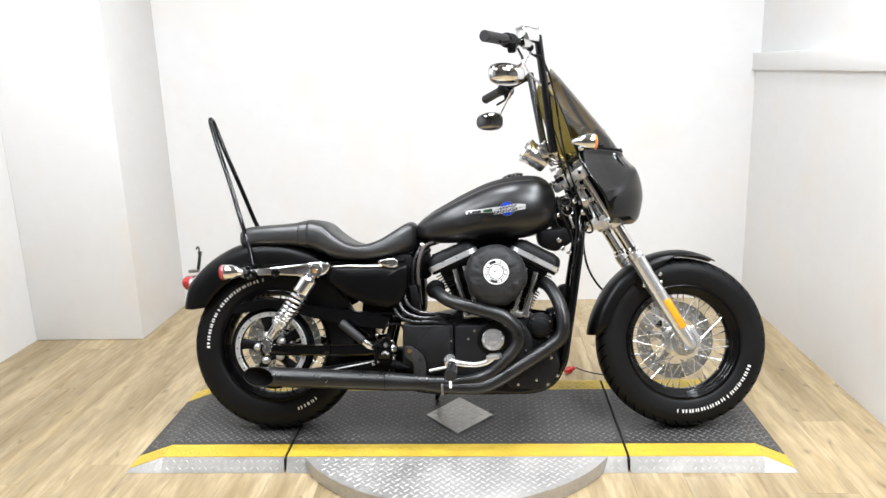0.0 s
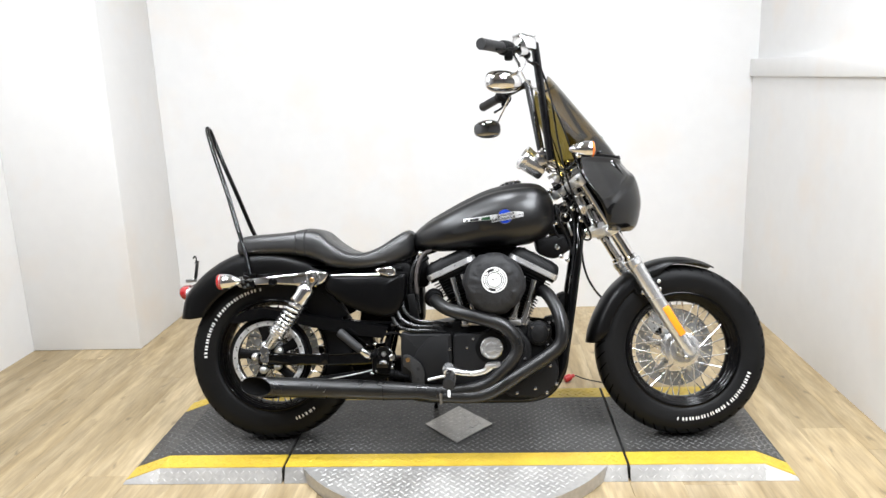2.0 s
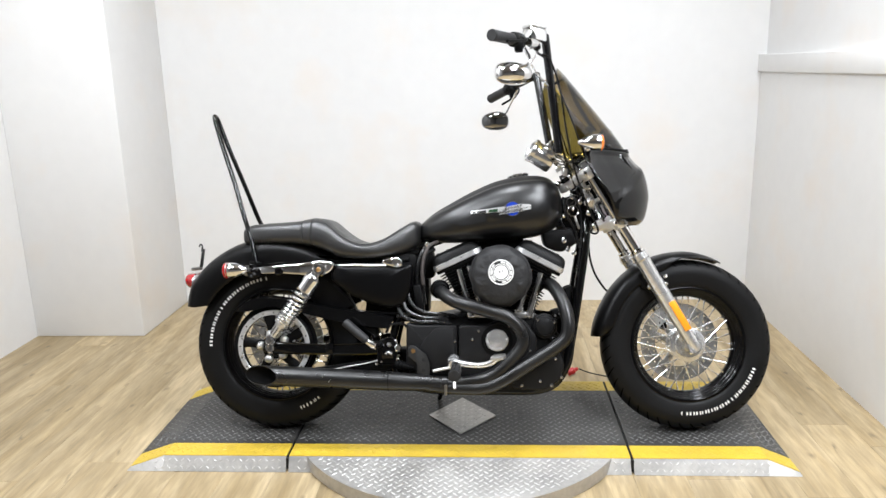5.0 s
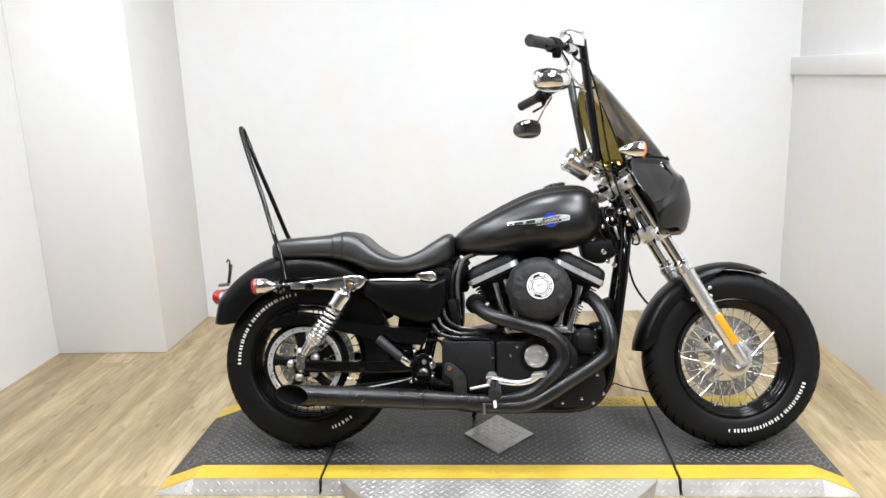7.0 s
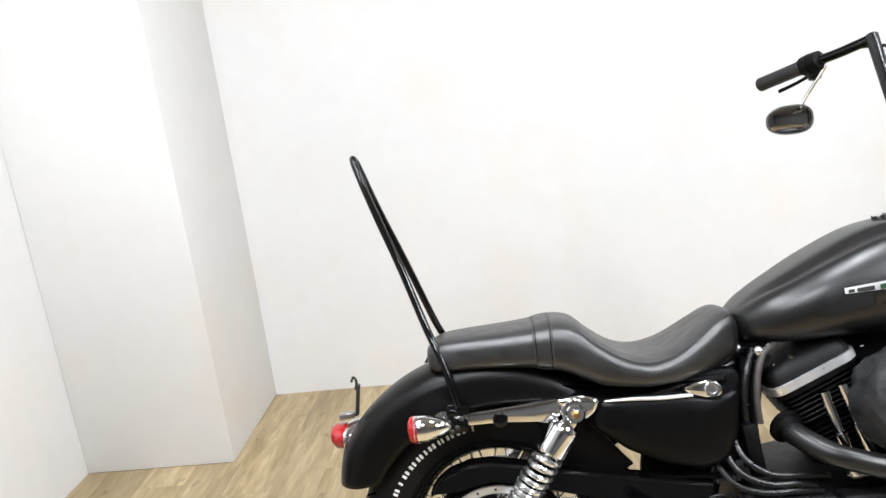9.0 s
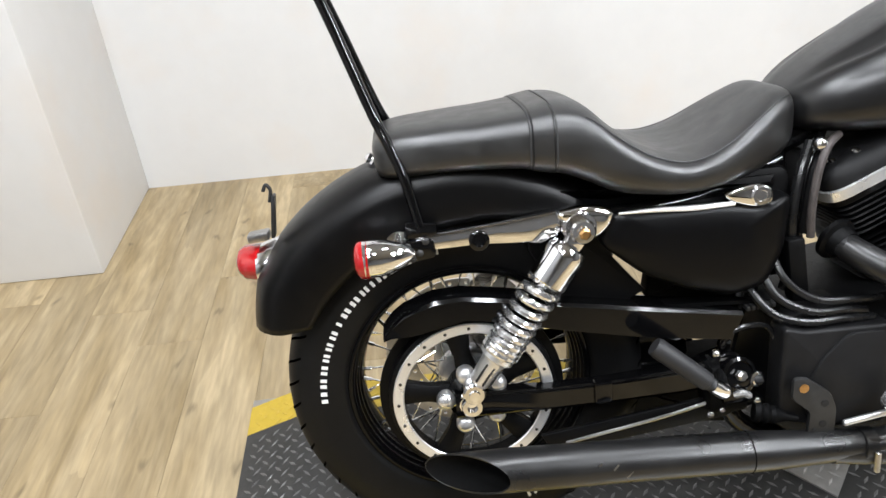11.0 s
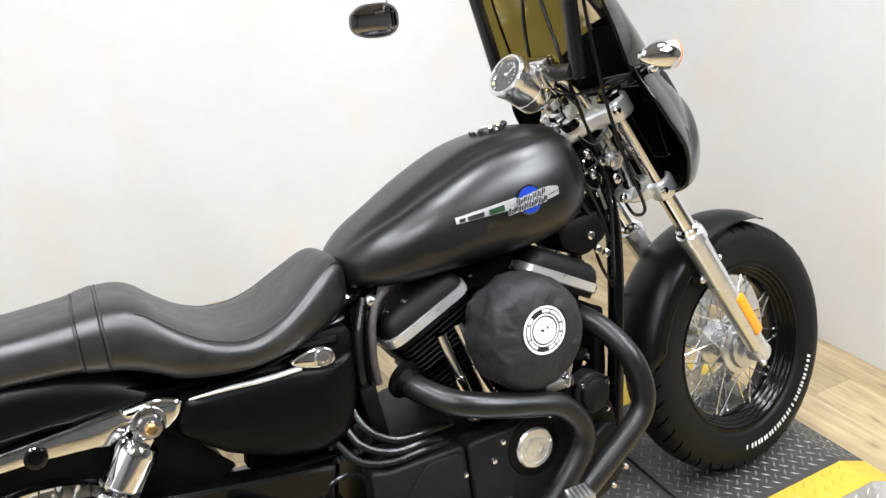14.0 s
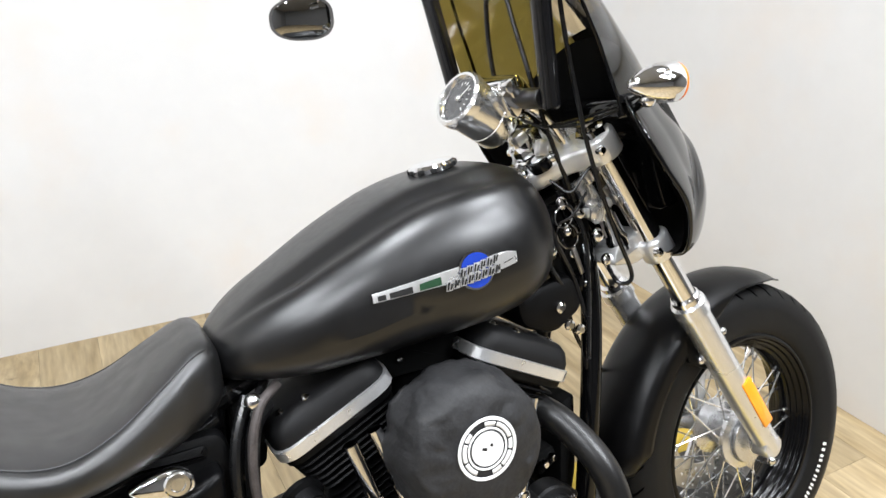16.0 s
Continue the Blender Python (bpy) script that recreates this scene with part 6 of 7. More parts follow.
for sd in (-1, 1):
    Y = sd * 0.092
    a, b = fork_pt(0.97, Y), fork_pt(0.62, Y)
    leg = part("fork_tube", cyl(a, b, 0.0205, 24), chrome, bike, "chrome fork tube")
    d = (b - a).normalized()
    for z, R in ((0.762, 0.029), (0.943, 0.033)):
        c = fork_pt(z, Y)
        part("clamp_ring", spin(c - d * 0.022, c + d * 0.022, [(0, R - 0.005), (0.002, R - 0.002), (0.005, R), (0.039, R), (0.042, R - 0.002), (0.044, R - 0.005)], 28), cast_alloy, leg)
        part("pinch_bolt", spin(c + Vector((-0.02, sd * 0.022, -0.006)), c + Vector((-0.02, sd * 1, -0.006)), [(0, 0.008), (0.008, 0.008), (0.011, 0.005)], 12), chrome, leg)
    c = fork_pt(0.962, Y)
    part("fork_cap", spin(c, c - d * 0.03, [(0, 0.0265), (0.012, 0.0265), (0.014, 0.019), (0.022, 0.019), (0.025, 0.016)], 6), chrome, leg)
    a, b = fork_pt(0.65, Y), fork_pt(0.30, Y)
    L = (b - a).length
    part("fork_slider", spin(a, b, [(0, 0.026), (0.004, 0.031), (0.026, 0.032), (0.03, 0.0285), (0.05, 0.0275), (L * 0.6, 0.0262), (L * 0.86, 0.0235), (L * 0.94, 0.024), (L, 0.019), (L + 0.006, 0.012)], 28), satin, leg, "satin alloy fork slider")
    part("slider_seal", spin(a - d * 0.014, b, [(0, 0.0225), (0.004, 0.026), (0.014, 0.026)], 24), chrome, leg)
    c = Vector((FC.x + 0.003, Y, FC.z))
    part("axle_boss", spin(c + Vector((0, -sd * 0.022, 0)), c + Vector((0, sd, 0)), [(0, 0.023), (0.004, 0.026), (0.036, 0.025), (0.04, 0.022), (0.0402, 0.012), (0.036, 0.011), (0.036, 0.002)], 24), satin, leg)
    c = Vector((FC.x - 0.012, Y, FC.z - 0.022))
    part("pinch_bolt", ball(c + Vector((0, sd * 0.022, 0)), 0.008, u=12, v=8), chrome, leg)
    # amber reflector strip on the outside of the slider
    p, q = fork_pt(0.475, Y + sd * 0.0255, 0.008), fork_pt(0.372, Y + sd * 0.0245, 0.008)
    m = axes((p - q).normalized(), Vector((0, sd, 0)), (p + q) / 2)
    part("reflector", box(((p - q).length, 0.026, 0.007), m, 0.003), amber_refl, leg, "amber reflector strip")
    # fender bracket with bolts
    c = fork_pt(0.545, sd * 0.074)
    part("fender_bracket", slab([(c.x - 0.05, c.z + 0.03), (c.x + 0.05, c.z + 0.0), (c.x + 0.055, c.z - 0.03), (c.x + 0.0, c.z - 0.045), (c.x - 0.045, c.z - 0.02)], sd * 0.07 - 0.004, sd * 0.07 + 0.004, 0.002), wrinkle, leg)
    for dx, dz in ((0.04, 0.02), (0.042, -0.008), (-0.02, -0.02)):
        part("bracket_bolt", ball(c + Vector((dx, sd * 0.004, dz)), 0.0085, u=12, v=8), chrome, leg)
# a broad polished plate square to the fork legs, drawn back to the steering stem
half = [(0.032, 0.0), (0.03, 0.05), (0.03, 0.092), (0.02, 0.117), (-0.01, 0.121), (-0.032, 0.108), (-0.05, 0.075), (-0.072, 0.05), (-0.1, 0.034), (-0.112, 0.0)]
out = rounded([(s, y) for s, y in half] + [(s, -y) for s, y in half[-2:0:-1]], 0.016, 3)
FA, UP = Vector((0.863, 0, 0.505)), Vector((-0.505, 0, 0.863))
m = axes(FA, UP, fork_pt(0.944, 0))
bm = bmesh.new()
rings = []
for k, h in ((0.9, -0.018), (1.0, -0.012), (1.0, 0.010), (0.96, 0.016), (0.88, 0.018)):
    rings.append([m @ Vector((-0.035 + (s + 0.035) * k, y * k, h)) for s, y in out])
skin(bm, rings)
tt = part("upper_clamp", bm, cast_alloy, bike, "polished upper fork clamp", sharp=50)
part("stem_nut", spin(m @ Vector((-0.068, 0, 0.015)), m @ Vector((-0.068, 0, 0.05)), [(0, 0.024), (0.012, 0.024), (0.014, 0.018), (0.03, 0.016)], 6), chrome, tt)
sw_k = part("ignition_switch", spin(m @ Vector((-0.074, -0.036, 0.012)), m @ Vector((-0.074, -0.037, 0.05)), [(0, 0.02), (0.014, 0.021), (0.018, 0.019), (0.0182, 0.013), (0.015, 0.0125), (0.015, 0.002)], 24), gloss, tt, "black ignition switch")
part("switch_core", spin(m @ Vector((-0.074, -0.036, 0.026)), m @ Vector((-0.074, -0.037, 0.06)), [(0, 0.0115), (0.004, 0.0115), (0.006, 0.009), (0.0062, 0.002)], 18), machined, sw_k)
part("stem_cover", box((0.036, 0.042, 0.05), m @ pose(-0.05, 0.004, 0.042, 0, 8, 0), 0.007), polished, tt, "polished block over the steering stem")
for s, y in ((-0.105, -0.02), (-0.095, 0.012), (-0.06, -0.05)):
    part("clamp_lug", ball(m @ Vector((s, y, 0.022)), 0.013, (1, 1, 0.8), u=12, v=8), polished, tt)


def front_prof(t):
    crown = 0.338 + 0.004 * math.sin(t * math.pi) + 0.008 * max(0, 0.2 - t) / 0.2 - 0.008 * max(0, t - 0.8) / 0.2
    skirt = float(np.interp(t, [0, 0.08, 0.5, 0.62, 0.72, 1.0], [0.305, 0.285, 0.283, 0.29, 0.315, 0.322]))
    w = float(np.interp(t, [0, 0.06, 0.85, 1.0], [0.058, 0.072, 0.072, 0.042]))
    pts = []
    for u in np.linspace(-1, 1, 21):
        s = abs(u)
        if s > 0.62:
            k = (s - 0.62) / 0.38
            y, r = w, crown - 0.032 - (crown - 0.032 - skirt) * k
            if crown - 0.032 < skirt:
                r = skirt
        else:
            k = s / 0.62
            y, r = w * math.sin(k * math.pi / 2), crown - 0.032 * (1 - math.cos(k * math.pi / 2))
            r = max(r, skirt)
        dx = 0.05 * max(0, 0.12 - t) / 0.12 * s ** 2 * -1 + 0.05 * max(0, t - 0.9) / 0.1 * s ** 2
        pts.append((math.copysign(y, u) if u else 0.0, r, dx))
    return pts


fender("front_fender", FC, (175, 66), front_prof, fender_paint, "satin black front fender", 48)
# caliper on the far side
front_caliper = cal = part("brake_caliper", box((0.06, 0.05, 0.1), pose(0.845, 0.094, 0.41, 0, 30, 0), 0.015), wrinkle, bike, "black brake caliper")
part("caliper_face", box((0.036, 0.056, 0.05), pose(0.847, 0.094, 0.412, 0, 30, 0), 0.008), satin, cal)
cal = part("brake_caliper", box((0.07, 0.06, 0.1), pose(-0.56, 0.08, 0.44, 0, -40, 0), 0.015), satin, bike, "silver rear brake caliper")

# the steering is turned a little to the left
piv = Vector((0.47, 0, 0.93))
STEER = Matrix.Translation(piv) @ Matrix.Rotation(radians(4.0), 4, Vector((-0.505, 0, 0.863))) @ Matrix.Translation(-piv)
for ob in list(bike.children):
    if ob.name.split(".")[0] in ("front_wheel", "fork_tube", "lower_clamp", "upper_clamp", "front_fender") or (ob.name.startswith("brake_caliper") and ob == front_caliper):
        ob.matrix_basis = STEER @ ob.matrix_basis

# ---- fairing and windshield ----
FAIR = [(0.757, 0.722, 0.628, 0.135), (0.775, 0.739, 0.608, 0.188), (0.815, 0.751, 0.596, 0.212), (0.862, 0.757, 0.576, 0.225), (0.915, 0.750, 0.538, 0.226), (0.955, 0.736, 0.516, 0.22), (0.985, 0.712, 0.506, 0.208), (1.02, 0.682, 0.50, 0.193)]
SHIELD = [(0.995, 0.697, 0.505, 0.184), (1.06, 0.656, 0.482, 0.184), (1.11, 0.619, 0.466, 0.181), (1.18, 0.563, 0.441, 0.172), (1.24, 0.515, 0.421, 0.155), (1.285, 0.479, 0.415, 0.125), (1.31, 0.460, 0.418, 0.092), (1.333, 0.441, 0.425, 0.05)]


def bow(u, xc, xs, w, bend):
    """a point of a bowed section: u from -1 to 1 across, bend in degrees to each side"""
    m = radians(bend)
    # the fairing follows the steering: its left rim sits further back
    return xc - (xc - xs) * (1 - math.cos(u * m)) / (1 - math.cos(m)) - 0.03 * max(0.0, u) ** 1.5, w * math.sin(u * m) / math.sin(m)


def scoop(u, z):
    """how far the fairing's flank is drawn in above the crease"""
    a = abs(u)
    crease = 0.972 - 0.105 * (a / 0.72) ** 1.3
    rise = min(1.0, max(0.0, (z - crease) / 0.014))
    side = min(1.0, max(0.0, a / 0.12)) * min(1.0, max(0.0, (0.97 - a) / 0.2)) * min(1.0, max(0.0, (1.012 - z) / 0.012))
    return 0.011 * rise * rise * (3 - 2 * rise) * side


def shell(name, rows, mat, label, thick, n=28, bend=62, fine=4, dent=0.0):
    bm = bmesh.new()
    dense = smooth_path([(z, xc, xs) for z, xc, xs, w in rows], fine)
    wd = smooth_path([(i, w, 0) for i, (z, xc, xs, w) in enumerate(rows)], fine)
    grid = []
    for p, q in zip(dense, wd):
        row = []
        for u in np.linspace(-1, 1, n + 1):
            x, y = bow(u, p[1], p[2], q[1], bend)
            d = scoop(u, p[0]) * dent
            row.append(bm.verts.new((x - d * 0.75, y - math.copysign(d * 0.66, u), p[0])))
        grid.append(row)
    for a, b in zip(grid, grid[1:]):
        for j in range(n):
            bm.faces.new((a[j], a[j + 1], b[j + 1], b[j]))
    return thicken(part(name, bm, mat, bike, label, sharp=70), thick)


liner = [(z, xc - 0.02, xs + 0.004, w - 0.016) for z, xc, xs, w in FAIR]
fairing = shell("fairing", FAIR, fairing_gloss, "gloss black quarter fairing", 0.005, n=72, bend=60, fine=10, dent=1.0)
shield = shell("windshield", SHIELD, shield_glass, "smoked brown acrylic windshield", 0.0)
shield.modifiers.clear()
edge = []
for p, q in zip(smooth_path([(z, xc, xs) for z, xc, xs, w in SHIELD], 4), smooth_path([(i, w, 0) for i, (z, xc, xs, w) in enumerate(SHIELD)], 4)):
    edge.append((p[2], q[1], p[0]))
rim_pts = [Vector((x, -y, z)) for x, y, z in edge] + [Vector((x, y, z)) for x, y, z in edge[::-1]]
part("edge_trim", tube(rim_pts, 0.003, 6, smooth=False), gloss, shield, "dark polished edge")
# dark band along the foot of the windshield
part("shield_seat", tube([(*bow(u, 0.684, 0.497, 0.188, 66), 1.018 + 0.006 * (1 - u * u)) for u in (-1, -0.75, -0.5, -0.25, 0, 0.25, 0.5, 0.75, 1)], 0.006, 8), rubber, fairing)
for x, z, y in ((0.623, 1.107, 0.0), (0.678, 1.03, -0.03), (0.596, 1.035, -0.14), (0.678, 1.03, 0.03)):
    part("shield_screw", ball((x, y, z), 0.006, u=10, v=6), black_iron, shield)
part_liner = shell("fairing_liner", liner, matt_black, "matt black fairing lining", 0.0, bend=60)
part_liner.modifiers.clear()
part_liner.parent = fairing
# black hump inside the foot of the windshield
bm = bmesh.new()
rows = []
for u in np.linspace(-0.85, 0.85, 19):
    zt = 1.0 + 0.115 * (1 - abs(u / 0.85) ** 2.2)
    col = []
    for z in np.linspace(0.985, zt, 7):
        xc, xs, w = [float(np.interp(z, [r[0] for r in FAIR[-2:-1] + SHIELD], [r[i] for r in FAIR[-2:-1] + SHIELD])) for i in (1, 2, 3)]
        col.append(bm.verts.new((*bow(u, xc - 0.02, xs, w - 0.008, 62), z)))
    rows.append(col)
for a, b in zip(rows, rows[1:]):
    for j in range(6):
        bm.faces.new((a[j], b[j], b[j + 1], a[j + 1]))
part("shield_backing", bm, matt_black, fairing, "black panel behind the windshield foot", sharp=70)
# headlamp behind the fairing and its dark inner panel
part("headlamp_shell", ball((0.66, 0, 0.9), 0.085, (0.75, 1, 1)), gloss, fairing)
part("fairing_back", slab(rounded([(0.60, 1.015), (0.65, 1.015), (0.69, 0.95), (0.685, 0.84), (0.64, 0.82), (0.615, 0.9)], 0.02), -0.12, 0.12, 0.02), gloss, fairing, "black inner panel")

# ---- handlebars ----
hb = part("handlebar", cyl((0.414, -0.12, 1.03), (0.414, 0.142, 1.03), 0.0155, 18), denim, bike, "tall black angular handlebar")
for sd in (-1, 1):
    dzs = 0.026 if sd < 0 else -0.012
    top = Vector((0.37 if sd < 0 else 0.362, sd * 0.178, 1.425 if sd < 0 else 1.373))
    bm = cyl((0.422 if sd < 0 else 0.42, sd * (0.126 if sd < 0 else 0.145), 1.014), top, 0.0148, 18, 0.004)
    part("upright", bm, bar_black, hb)
    g0, g1 = Vector((0.262, sd * 0.3, 1.35 + dzs)), Vector((0.178, sd * 0.432, 1.332 + dzs))
    part("bar_end_bend", tube([top + Vector((0.002, 0, -0.012)), (0.342, sd * 0.2, 1.37 + dzs * 1.3), (0.308, sd * 0.242, 1.358 + dzs), g0, (0.2, sd * 0.4, 1.336 + dzs)], 0.0125, 14), gloss, hb)
    gd = (g1 - g0).normalized()
    part("grip", spin(g0 + gd * 0.02, g1, [(0, 0.017), (0.006, 0.0195), (0.012, 0.0185), (0.12, 0.0185), (0.128, 0.0195), (0.132, 0.018)], 22), grip_rubber, hb, "ribbed black rubber grip")
    # switch block
    sw_ = part("switch_housing", spin(g0 + gd * -0.035, g0 + gd * 0.02, [(0, 0.018), (0.003, 0.024), (0.024, 0.026), (0.027, 0.022), (0.03, 0.026), (0.05, 0.025), (0.055, 0.019)], 20), wrinkle, hb, "black switch housing")
    part("switch_lobe", box((0.03, 0.03, 0.04), Matrix.Translation(g0 + Vector((0.012, 0, -0.022))), 0.008), wrinkle, sw_)
    part("lever", tube([g0 + Vector((0.03, -sd * 0.02, 0.004)), g0 + Vector((0.035, sd * 0.03, -0.01)), g0 + Vector((0.005, sd * 0.09, -0.028)), g0 + Vector((-0.03, sd * 0.135, -0.04))], [0.006, 0.005, 0.0045, 0.005], 10), wrinkle, sw_)
    # mirror
    c = Vector((0.255, -0.318, 1.259)) if sd < 0 else Vector((0.2, 0.30, 1.203))
    nrm = Vector((-0.4, 0.91, 0.1) if sd < 0 else (-0.2, -0.95, -0.17)).normalized()
    u = Vector((0, 0, 1)).cross(nrm).normalized()
    v = nrm.cross(u)
    bm = bmesh.new()
    rings = []
    def oval(k, dz):
        out = []
        for j in range(36):
            a = 2 * math.pi * j / 36
            ex = (0.067 if sd < 0 else 0.058) * math.copysign(abs(math.cos(a)) ** 0.82, math.cos(a))
            ey = 0.038 * math.copysign(abs(math.sin(a)) ** 0.76, math.sin(a)) * (1 + 0.09 * math.cos(a))
            out.append(c + u * ex * k + v * ey * k + nrm * dz)
        return out
    skin(bm, [oval(0.97, 0.012), oval(1.0, 0.008), oval(0.99, 0.0), oval(0.93, -0.012), oval(0.8, -0.024), oval(0.55, -0.034), oval(0.25, -0.039)])
    part("mirror", bm, chrome, hb, "chrome oval mirror hung below the grip")
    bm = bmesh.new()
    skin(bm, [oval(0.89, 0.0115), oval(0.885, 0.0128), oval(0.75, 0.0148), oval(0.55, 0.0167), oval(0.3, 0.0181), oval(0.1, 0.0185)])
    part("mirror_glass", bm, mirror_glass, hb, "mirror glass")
    part("mirror_stem", tube([c + nrm * -0.02 + u * 0.02, c + nrm * -0.03 + Vector((0.04, -sd * 0.005, 0.035)), g0 + Vector((0.03, -sd * 0.03, -0.012))], 0.0045, 10), chrome, hb)
# brake master cylinder on the right bar
m = pose(0.331, -0.228, 1.409, 0, 0, 38)
rm = part("brake_reservoir", box((0.075, 0.05, 0.045), m, 0.008), chrome, bike, "chrome brake reservoir on the handlebar")
part("reservoir_lid", box((0.07, 0.052, 0.01), m @ Matrix.Translation((0, 0, 0.027)), 0.004), satin, rm)
part("clamp", spin((0.305, -0.252, 1.376), (0.335, -0.215, 1.386), [(0, 0.02), (0.04, 0.02)], 16), chrome, rm)
part("banjo", ball((0.34, -0.215, 1.372), 0.014, u=12, v=8), wrinkle, rm)
# cables
for pts, r, mat in (([(0.345, -0.205, 1.35), (0.385, -0.18, 1.34), (0.424, -0.15, 1.24), (0.442, -0.142, 1.12), (0.462, -0.14, 1.005), (0.476, -0.136, 0.95), (0.497, -0.132, 0.885), (0.526, -0.127, 0.81), (0.556, -0.122, 0.745), (0.553, -0.12, 0.725), (0.536, -0.112, 0.727), (0.545, -0.08, 0.745)], 0.0036, hose),
                    ([(0.33, 0.21, 1.35), (0.40, 0.15, 1.33), (0.425, 0.02, 1.25), (0.43, -0.04, 1.12), (0.45, -0.06, 1.0), (0.5, -0.06, 0.86)], 0.0042, hose),
                    ([(0.34, -0.2, 1.36), (0.39, -0.12, 1.33), (0.42, 0.02, 1.22), (0.44, 0.06, 1.08), (0.47, 0.05, 0.95)], 0.0042, hose),
                    ([(0.40, 0.12, 1.02), (0.43, 0.04, 0.99), (0.47, -0.06, 0.985), (0.50, -0.14, 1.0), (0.52, -0.2, 1.02)], 0.003, hose)):

    part("cable", tube(pts, r, 8), mat, bike, "black control cable")
for pts in ([(0.285, -0.27, 1.37), (0.31, -0.25, 1.325), (0.335, -0.215, 1.285), (0.385, -0.16, 1.245), (0.42, -0.1, 1.2)], [(0.345, -0.2, 1.365), (0.325, -0.24, 1.32), (0.3, -0.28, 1.285)]):
    part("braided_line", tube(pts, 0.0032, 8), satin, bike, "bright braided brake line")
part("cable", tube([(0.535, 0.05, 0.78), (0.545, 0.05, 0.70), (0.551, 0.05, 0.636), (0.566, 0.05, 0.582), (0.59, 0.05, 0.538), (0.617, 0.05, 0.505), (0.65, 0.05, 0.48)], 0.0042, 8), hose, bike, "black control cable")
# risers and clamp
for sd in (-1, 1):
    ry = -0.05 if sd < 0 else 0.005
    part("riser", tube([(0.512, ry, 0.93), (0.493, ry, 0.96), (0.466, ry, 0.995), (0.437, ry, 1.018), (0.414, ry, 1.03)], [0.0115, 0.0105, 0.0105, 0.0115, 0.016], 16), chrome, bike, "chrome handlebar riser")
    part("riser_clamp", box((0.05, 0.034, 0.046), pose(0.406, sd * 0.055, 1.034, 0, -35, 0), 0.008), chrome, hb, "chrome handlebar clamp")
    part("clamp_bolt", spin((0.388, sd * 0.055, 1.05), (0.372, sd * 0.055, 1.063), [(0, 0.008), (0.006, 0.008), (0.009, 0.004)], 10), chrome, hb)
part("clamp_cap", box((0.034, 0.15, 0.03), pose(0.399, 0, 1.05, 0, -35, 0), 0.008), chrome, hb)
# speedometer
gn = Vector((-0.83, -0.16, 0.53)).normalized()
gc = Vector((0.329, -0.02, 1.04))
ga = part("speedometer", spin(gc - gn * 0.094, gc, [(0, 0.03), (0.003, 0.0395), (0.008, 0.0425), (0.034, 0.0425), (0.035, 0.041), (0.037, 0.041), (0.038, 0.0425), (0.078, 0.0425), (0.080, 0.042), (0.082, 0.0455), (0.09, 0.0465), (0.097, 0.0455), (0.1, 0.042), (0.0995, 0.038), (0.094, 0.0335), (0.091, 0.033)], 48), spoke_steel, bike, "chrome round speedometer")
part("dial", spin(gc - gn * 0.002, gc + gn, [(0, 0.034), (0.001, 0.034), (0.0012, 0.002)], 32), dial, ga, "dark speedometer dial")
m = axes(Vector((0, 1, 0)), gn, gc + gn * 0.0)
for k in range(15):
    a = radians(-220 + k * 260 / 14)
    p = m @ Vector((math.cos(a) * 0.0265, math.sin(a) * 0.0265, 0.0002))
    part("dial_mark", box((0.006 if k % 2 == 0 else 0.0035, 0.0014, 0.0006), m @ pose(math.cos(a) * 0.0265, math.sin(a) * 0.0265, 0.0002, 0, 0, math.degrees(a)), 0), letter, ga)
part("needle", box((0.026, 0.0016, 0.001), m @ pose(-0.009, -0.009, 0.0012, 0, 0, 45), 0), letter, ga)
part("dial_boss", ball(gc + gn * 0.001, 0.005, u=12, v=8), satin, ga)
part("gauge_bracket", tube([gc - gn * 0.04 + Vector((0.01, 0.02, -0.01)), (0.40, 0.01, 1.01), (0.43, 0.0, 0.985)], 0.009, 10), chrome, ga)
# polished bits behind the gauge and at the neck
for p, sz, rot in (((0.385, -0.03, 1.0), (0.03, 0.02, 0.03), 20), ((0.43, -0.015, 0.968), (0.024, 0.03, 0.02), -30), ((0.448, -0.055, 0.952), (0.02, 0.018, 0.026), 10), ((0.53, -0.05, 0.87), (0.03, 0.02, 0.05), -30), ((0.515, -0.075, 0.9), (0.016, 0.014, 0.03), -30)):
    part("neck_block", box(sz, pose(*p, 0, rot, 0), 0.005), satin, bike, "polished alloy bracket")
for pts in ([(0.41, -0.06, 1.0), (0.44, -0.085, 0.985), (0.49, -0.11, 0.985), (0.53, -0.14, 1.0)], [(0.455, -0.06, 0.9), (0.475, -0.085, 0.88), (0.5, -0.09, 0.905), (0.52, -0.1, 0.93)], [(0.46, -0.07, 0.83), (0.48, -0.085, 0.845), (0.505, -0.085, 0.875)]):
    part("thin_wire", tube(pts, 0.0022, 6), hose, bike)
for p, sz in (((0.455, -0.05, 0.8), (0.035, 0.03, 0.05)), ((0.425, -0.06, 0.765), (0.03, 0.035, 0.04)), ((0.49, -0.05, 0.72), (0.04, 0.03, 0.04)), ((0.5, -0.045, 0.83), (0.03, 0.02, 0.06))):
    part("connector", box(sz, pose(*p, 0, -20, 0), 0.005), gloss, fr)
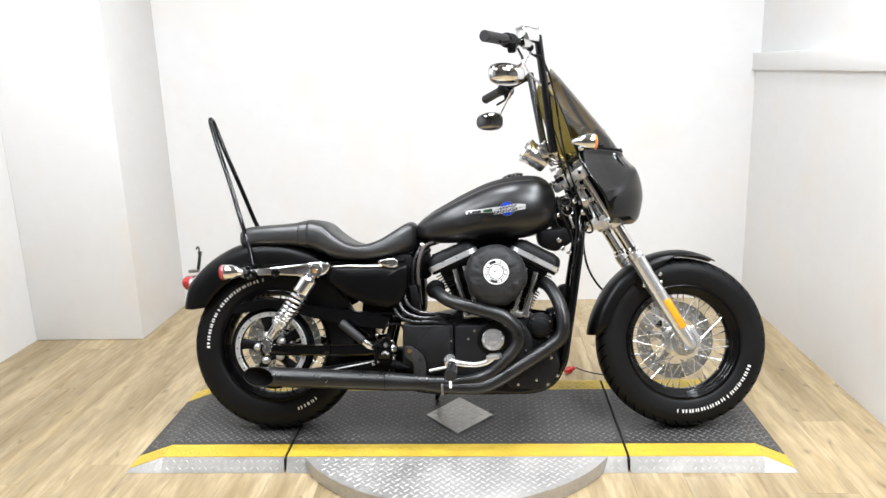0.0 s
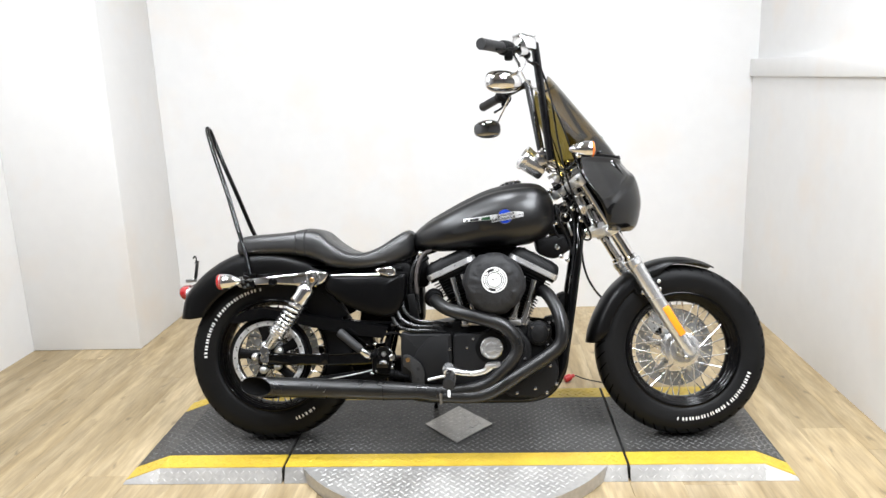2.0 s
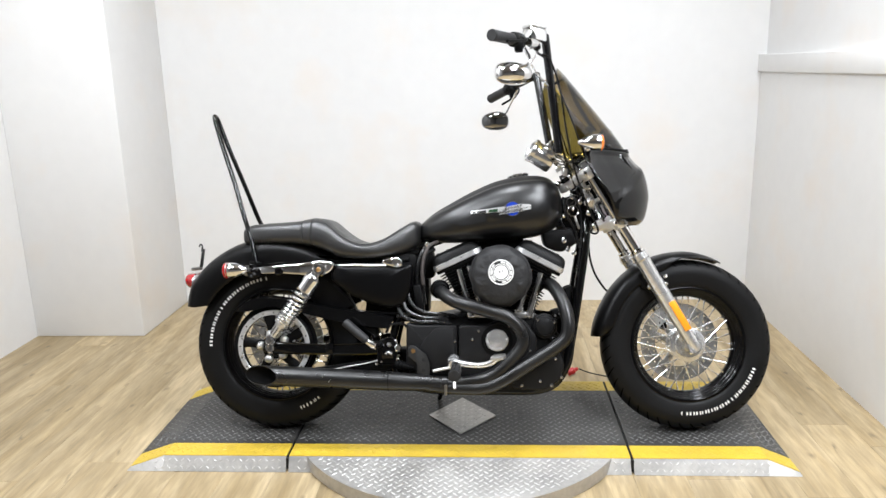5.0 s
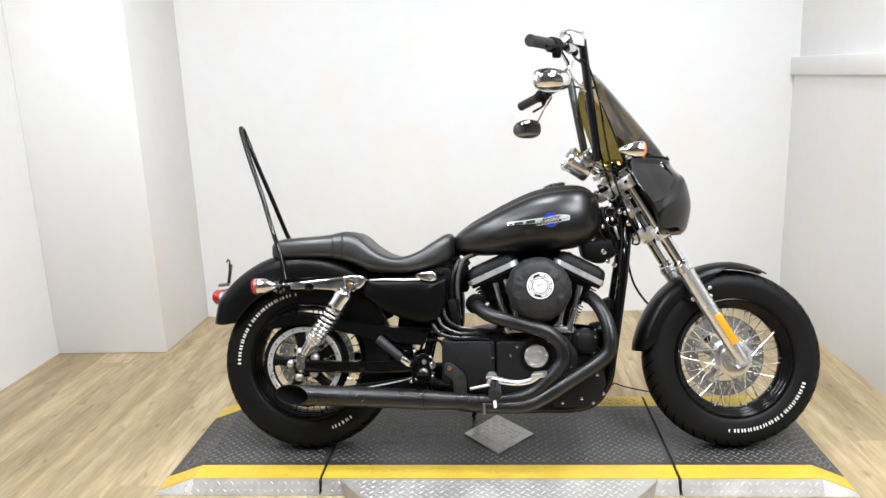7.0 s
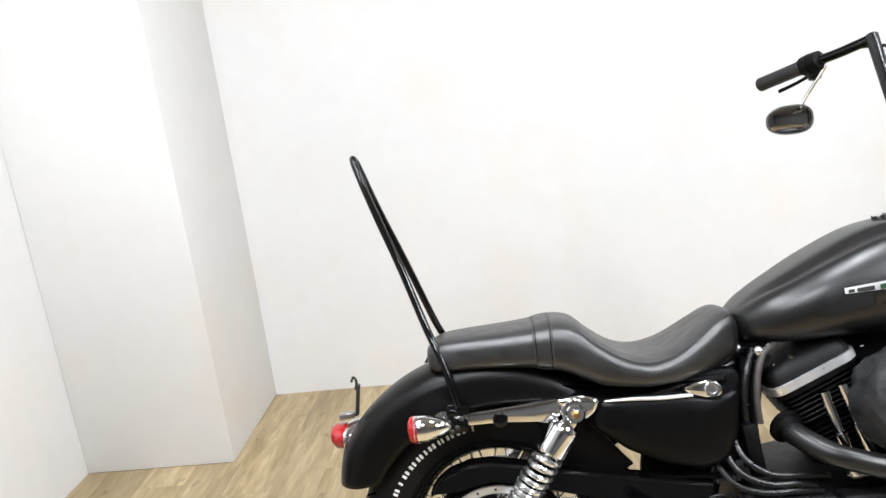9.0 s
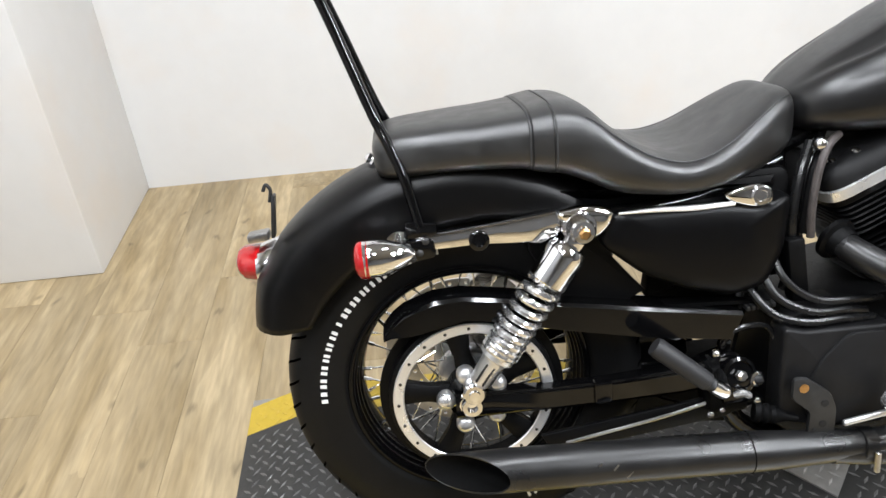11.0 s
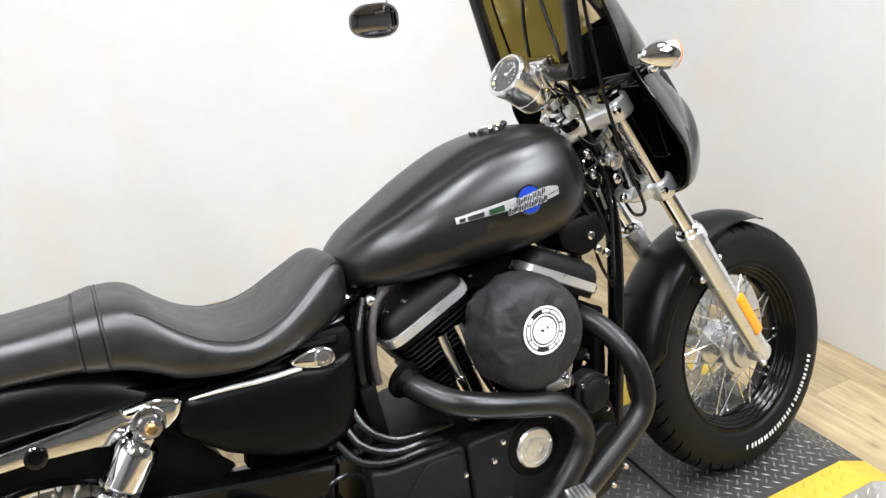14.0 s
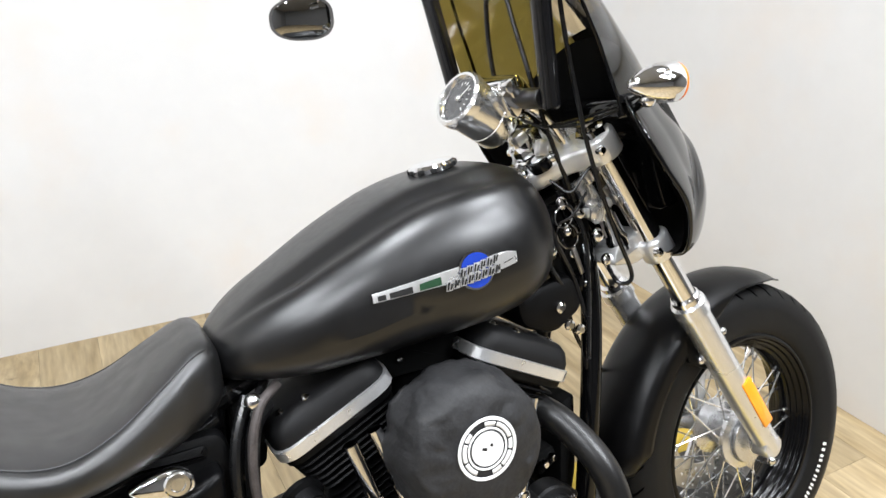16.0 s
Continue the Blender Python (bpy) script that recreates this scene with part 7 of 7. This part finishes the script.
# front turn signals
for sd in (-1, 1):
    c = Vector((0.558, sd * 0.232, 1.035))
    ts = part("turn_signal", spin(c, c + Vector((-1, 0, 0.02)), [(0.004, 0.0275), (0.006, 0.0285), (0.03, 0.0275), (0.045, 0.024), (0.06, 0.0185), (0.072, 0.012), (0.08, 0.007), (0.082, 0.003)], 28), chrome, bike, "chrome bullet turn signal with an amber lens")
    part("lens", spin(c - Vector((0.004, 0, 0)), c + Vector((1, 0, -0.02)), [(0, 0.027), (0.004, 0.027), (0.008, 0.022), (0.0105, 0.014), (0.0115, 0.002)], 28), amber_lens, ts, "amber lens")
    part("stalk", tube([c + Vector((-0.045, 0, -0.012)), (0.515, sd * 0.2, 1.005), (0.51, sd * 0.17, 0.995)], 0.006, 10), gloss, ts)
    part("stalk_ball", ball(c + Vector((-0.05, 0, -0.02)), 0.011, u=14, v=8), chrome, ts)
# keys and small fittings at the neck
kc = Vector((0.469, -0.068, 0.84))
kr = part("key_ring", tube([kc + Vector((math.cos(a) * 0.017, -0.003, math.sin(a) * 0.017)) for a in np.linspace(0, 2 * math.pi, 20, endpoint=False)], 0.0016, 6, closed=True, smooth=False), chrome, bike, "steel key rings with a key")
kc2 = kc + Vector((0.006, -0.002, -0.032))
part("ring", tube([kc2 + Vector((math.cos(a) * 0.02, math.sin(a) * 0.006, math.sin(a) * 0.019)) for a in np.linspace(0, 2 * math.pi, 20, endpoint=False)], 0.0018, 6, closed=True, smooth=False), chrome, kr)
part("key", box((0.008, 0.003, 0.05), pose(kc2.x + 0.014, kc2.y - 0.004, kc2.z - 0.042, 0, -18, 0), 0.001), steel, kr)
part("fob", ball(kc + Vector((0.003, 0.004, 0.021)), 0.0105, (1, 0.7, 1.1), u=16, v=10), chrome, kr, "chrome fob")
part("pin", tube([kc + Vector((0.014, 0, -0.008)), kc + Vector((0.04, 0.004, 0.02))], [0.0016, 0.0024], 8, smooth=False), chrome, kr)
for p, r in (((0.50, -0.07, 0.84), 0.010), ((0.53, -0.075, 0.8), 0.012), ((0.475, -0.07, 0.815), 0.008), ((0.44, -0.075, 0.79), 0.009), ((0.55, -0.07, 0.755), 0.011), ((0.485, -0.065, 0.775), 0.007), ((0.51, -0.06, 0.72), 0.008)):
    part("neck_fitting", ball(p, r, (1, 0.8, 1), u=12, v=8), chrome, fr, "chrome fitting")
part("horn_tube", spin((0.555, -0.06, 0.84), (0.585, -0.065, 0.765), [(0, 0.012), (0.01, 0.014), (0.05, 0.014), (0.06, 0.02), (0.08, 0.02)], 18), chrome, fr)
for p, sz, rot in (((0.545, -0.058, 0.842), (0.056, 0.018, 0.016), -14), ((0.562, -0.06, 0.802), (0.013, 0.012, 0.062), -24), ((0.59, -0.055, 0.8), (0.012, 0.012, 0.066), -28), ((0.598, -0.035, 0.854), (0.016, 0.02, 0.036), -30), ((0.612, -0.062, 0.782), (0.03, 0.016, 0.012), -10)):
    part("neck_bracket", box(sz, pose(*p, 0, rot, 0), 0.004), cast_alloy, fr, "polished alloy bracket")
part("neck_fitting", ball((0.537, -0.055, 0.894), 0.0105, u=12, v=8), chrome, fr, "chrome fitting")
part("neck_clamp", spin((0.54, -0.05, 0.84), (0.545, -0.085, 0.83), [(0, 0.02), (0.02, 0.02), (0.025, 0.014)], 18), satin, fr)
for pts in ([(0.44, -0.06, 0.86), (0.45, -0.075, 0.80), (0.48, -0.07, 0.74), (0.50, -0.075, 0.66)], [(0.47, -0.055, 0.88), (0.5, -0.075, 0.82), (0.505, -0.078, 0.74), (0.49, -0.085, 0.6)], [(0.42, -0.05, 0.84), (0.43, -0.08, 0.77), (0.46, -0.08, 0.72)]):
    part("neck_wire", tube(pts, 0.0042, 8), hose, fr)

# ---- small things on the floor behind ----
plug = thing("red_plug", pose(0.52, 0.56, 0.0), "small red plastic plug with a thin cable on the floor", "plug")
part("body", spin((0, 0, 0.016), (0.05, 0.02, 0.03), [(0, 0.012), (0.004, 0.016), (0.03, 0.016), (0.036, 0.010), (0.05, 0.008)], 14), red_plastic, plug)
part("cable", tube([(0.05, 0.02, 0.028), (0.10, 0.01, 0.012), (0.2, -0.03, 0.006), (0.32, -0.08, 0.006)], 0.003, 8), black_iron, plug)

# ---- floor boards ----
bm = box((7.0, 8.4, 0.1), Matrix.Translation((0.85, -2.1, -0.056)), 0)
floor = tagged(finish("floor", bm, gap_dark), label="light oak vinyl plank floor", kind="structure")
PWD, PLN = 0.178, 1.22
bm = bmesh.new()
bmesh.ops.create_cube(bm, size=1, matrix=Matrix.Diagonal((PWD - 0.0006, PLN - 0.0008, 0.006, 1)))
bmesh.ops.bevel(bm, geom=[e for e in bm.edges if e.verts[0].co.z > 0 and e.verts[1].co.z > 0], offset=0.0005, segments=1, affect="EDGES")
plank_mesh = None
rng = random.Random(5)
for i in range(-13, 24):
    shift = rng.random() * PLN
    for j in range(-5, 3):
        x, y = 0.03 + i * PWD, j * PLN + shift
        low, high = max(y - PLN / 2, YF - 0.05), min(y + PLN / 2, YB + 0.05 if x < XR + 0.1 else YS + 0.05)
        sink = rng.random() * 0.0003
        if high - low < 0.04:
            continue
        m = pose(x, (low + high) / 2, -0.003 - sink) @ Matrix.Diagonal((1, (high - low) / PLN, 1, 1))
        if plank_mesh is None:
            plank_mesh = finish("plank", bm, oak, floor)
            plank_mesh.matrix_local = m
        else:
            again(plank_mesh, m)
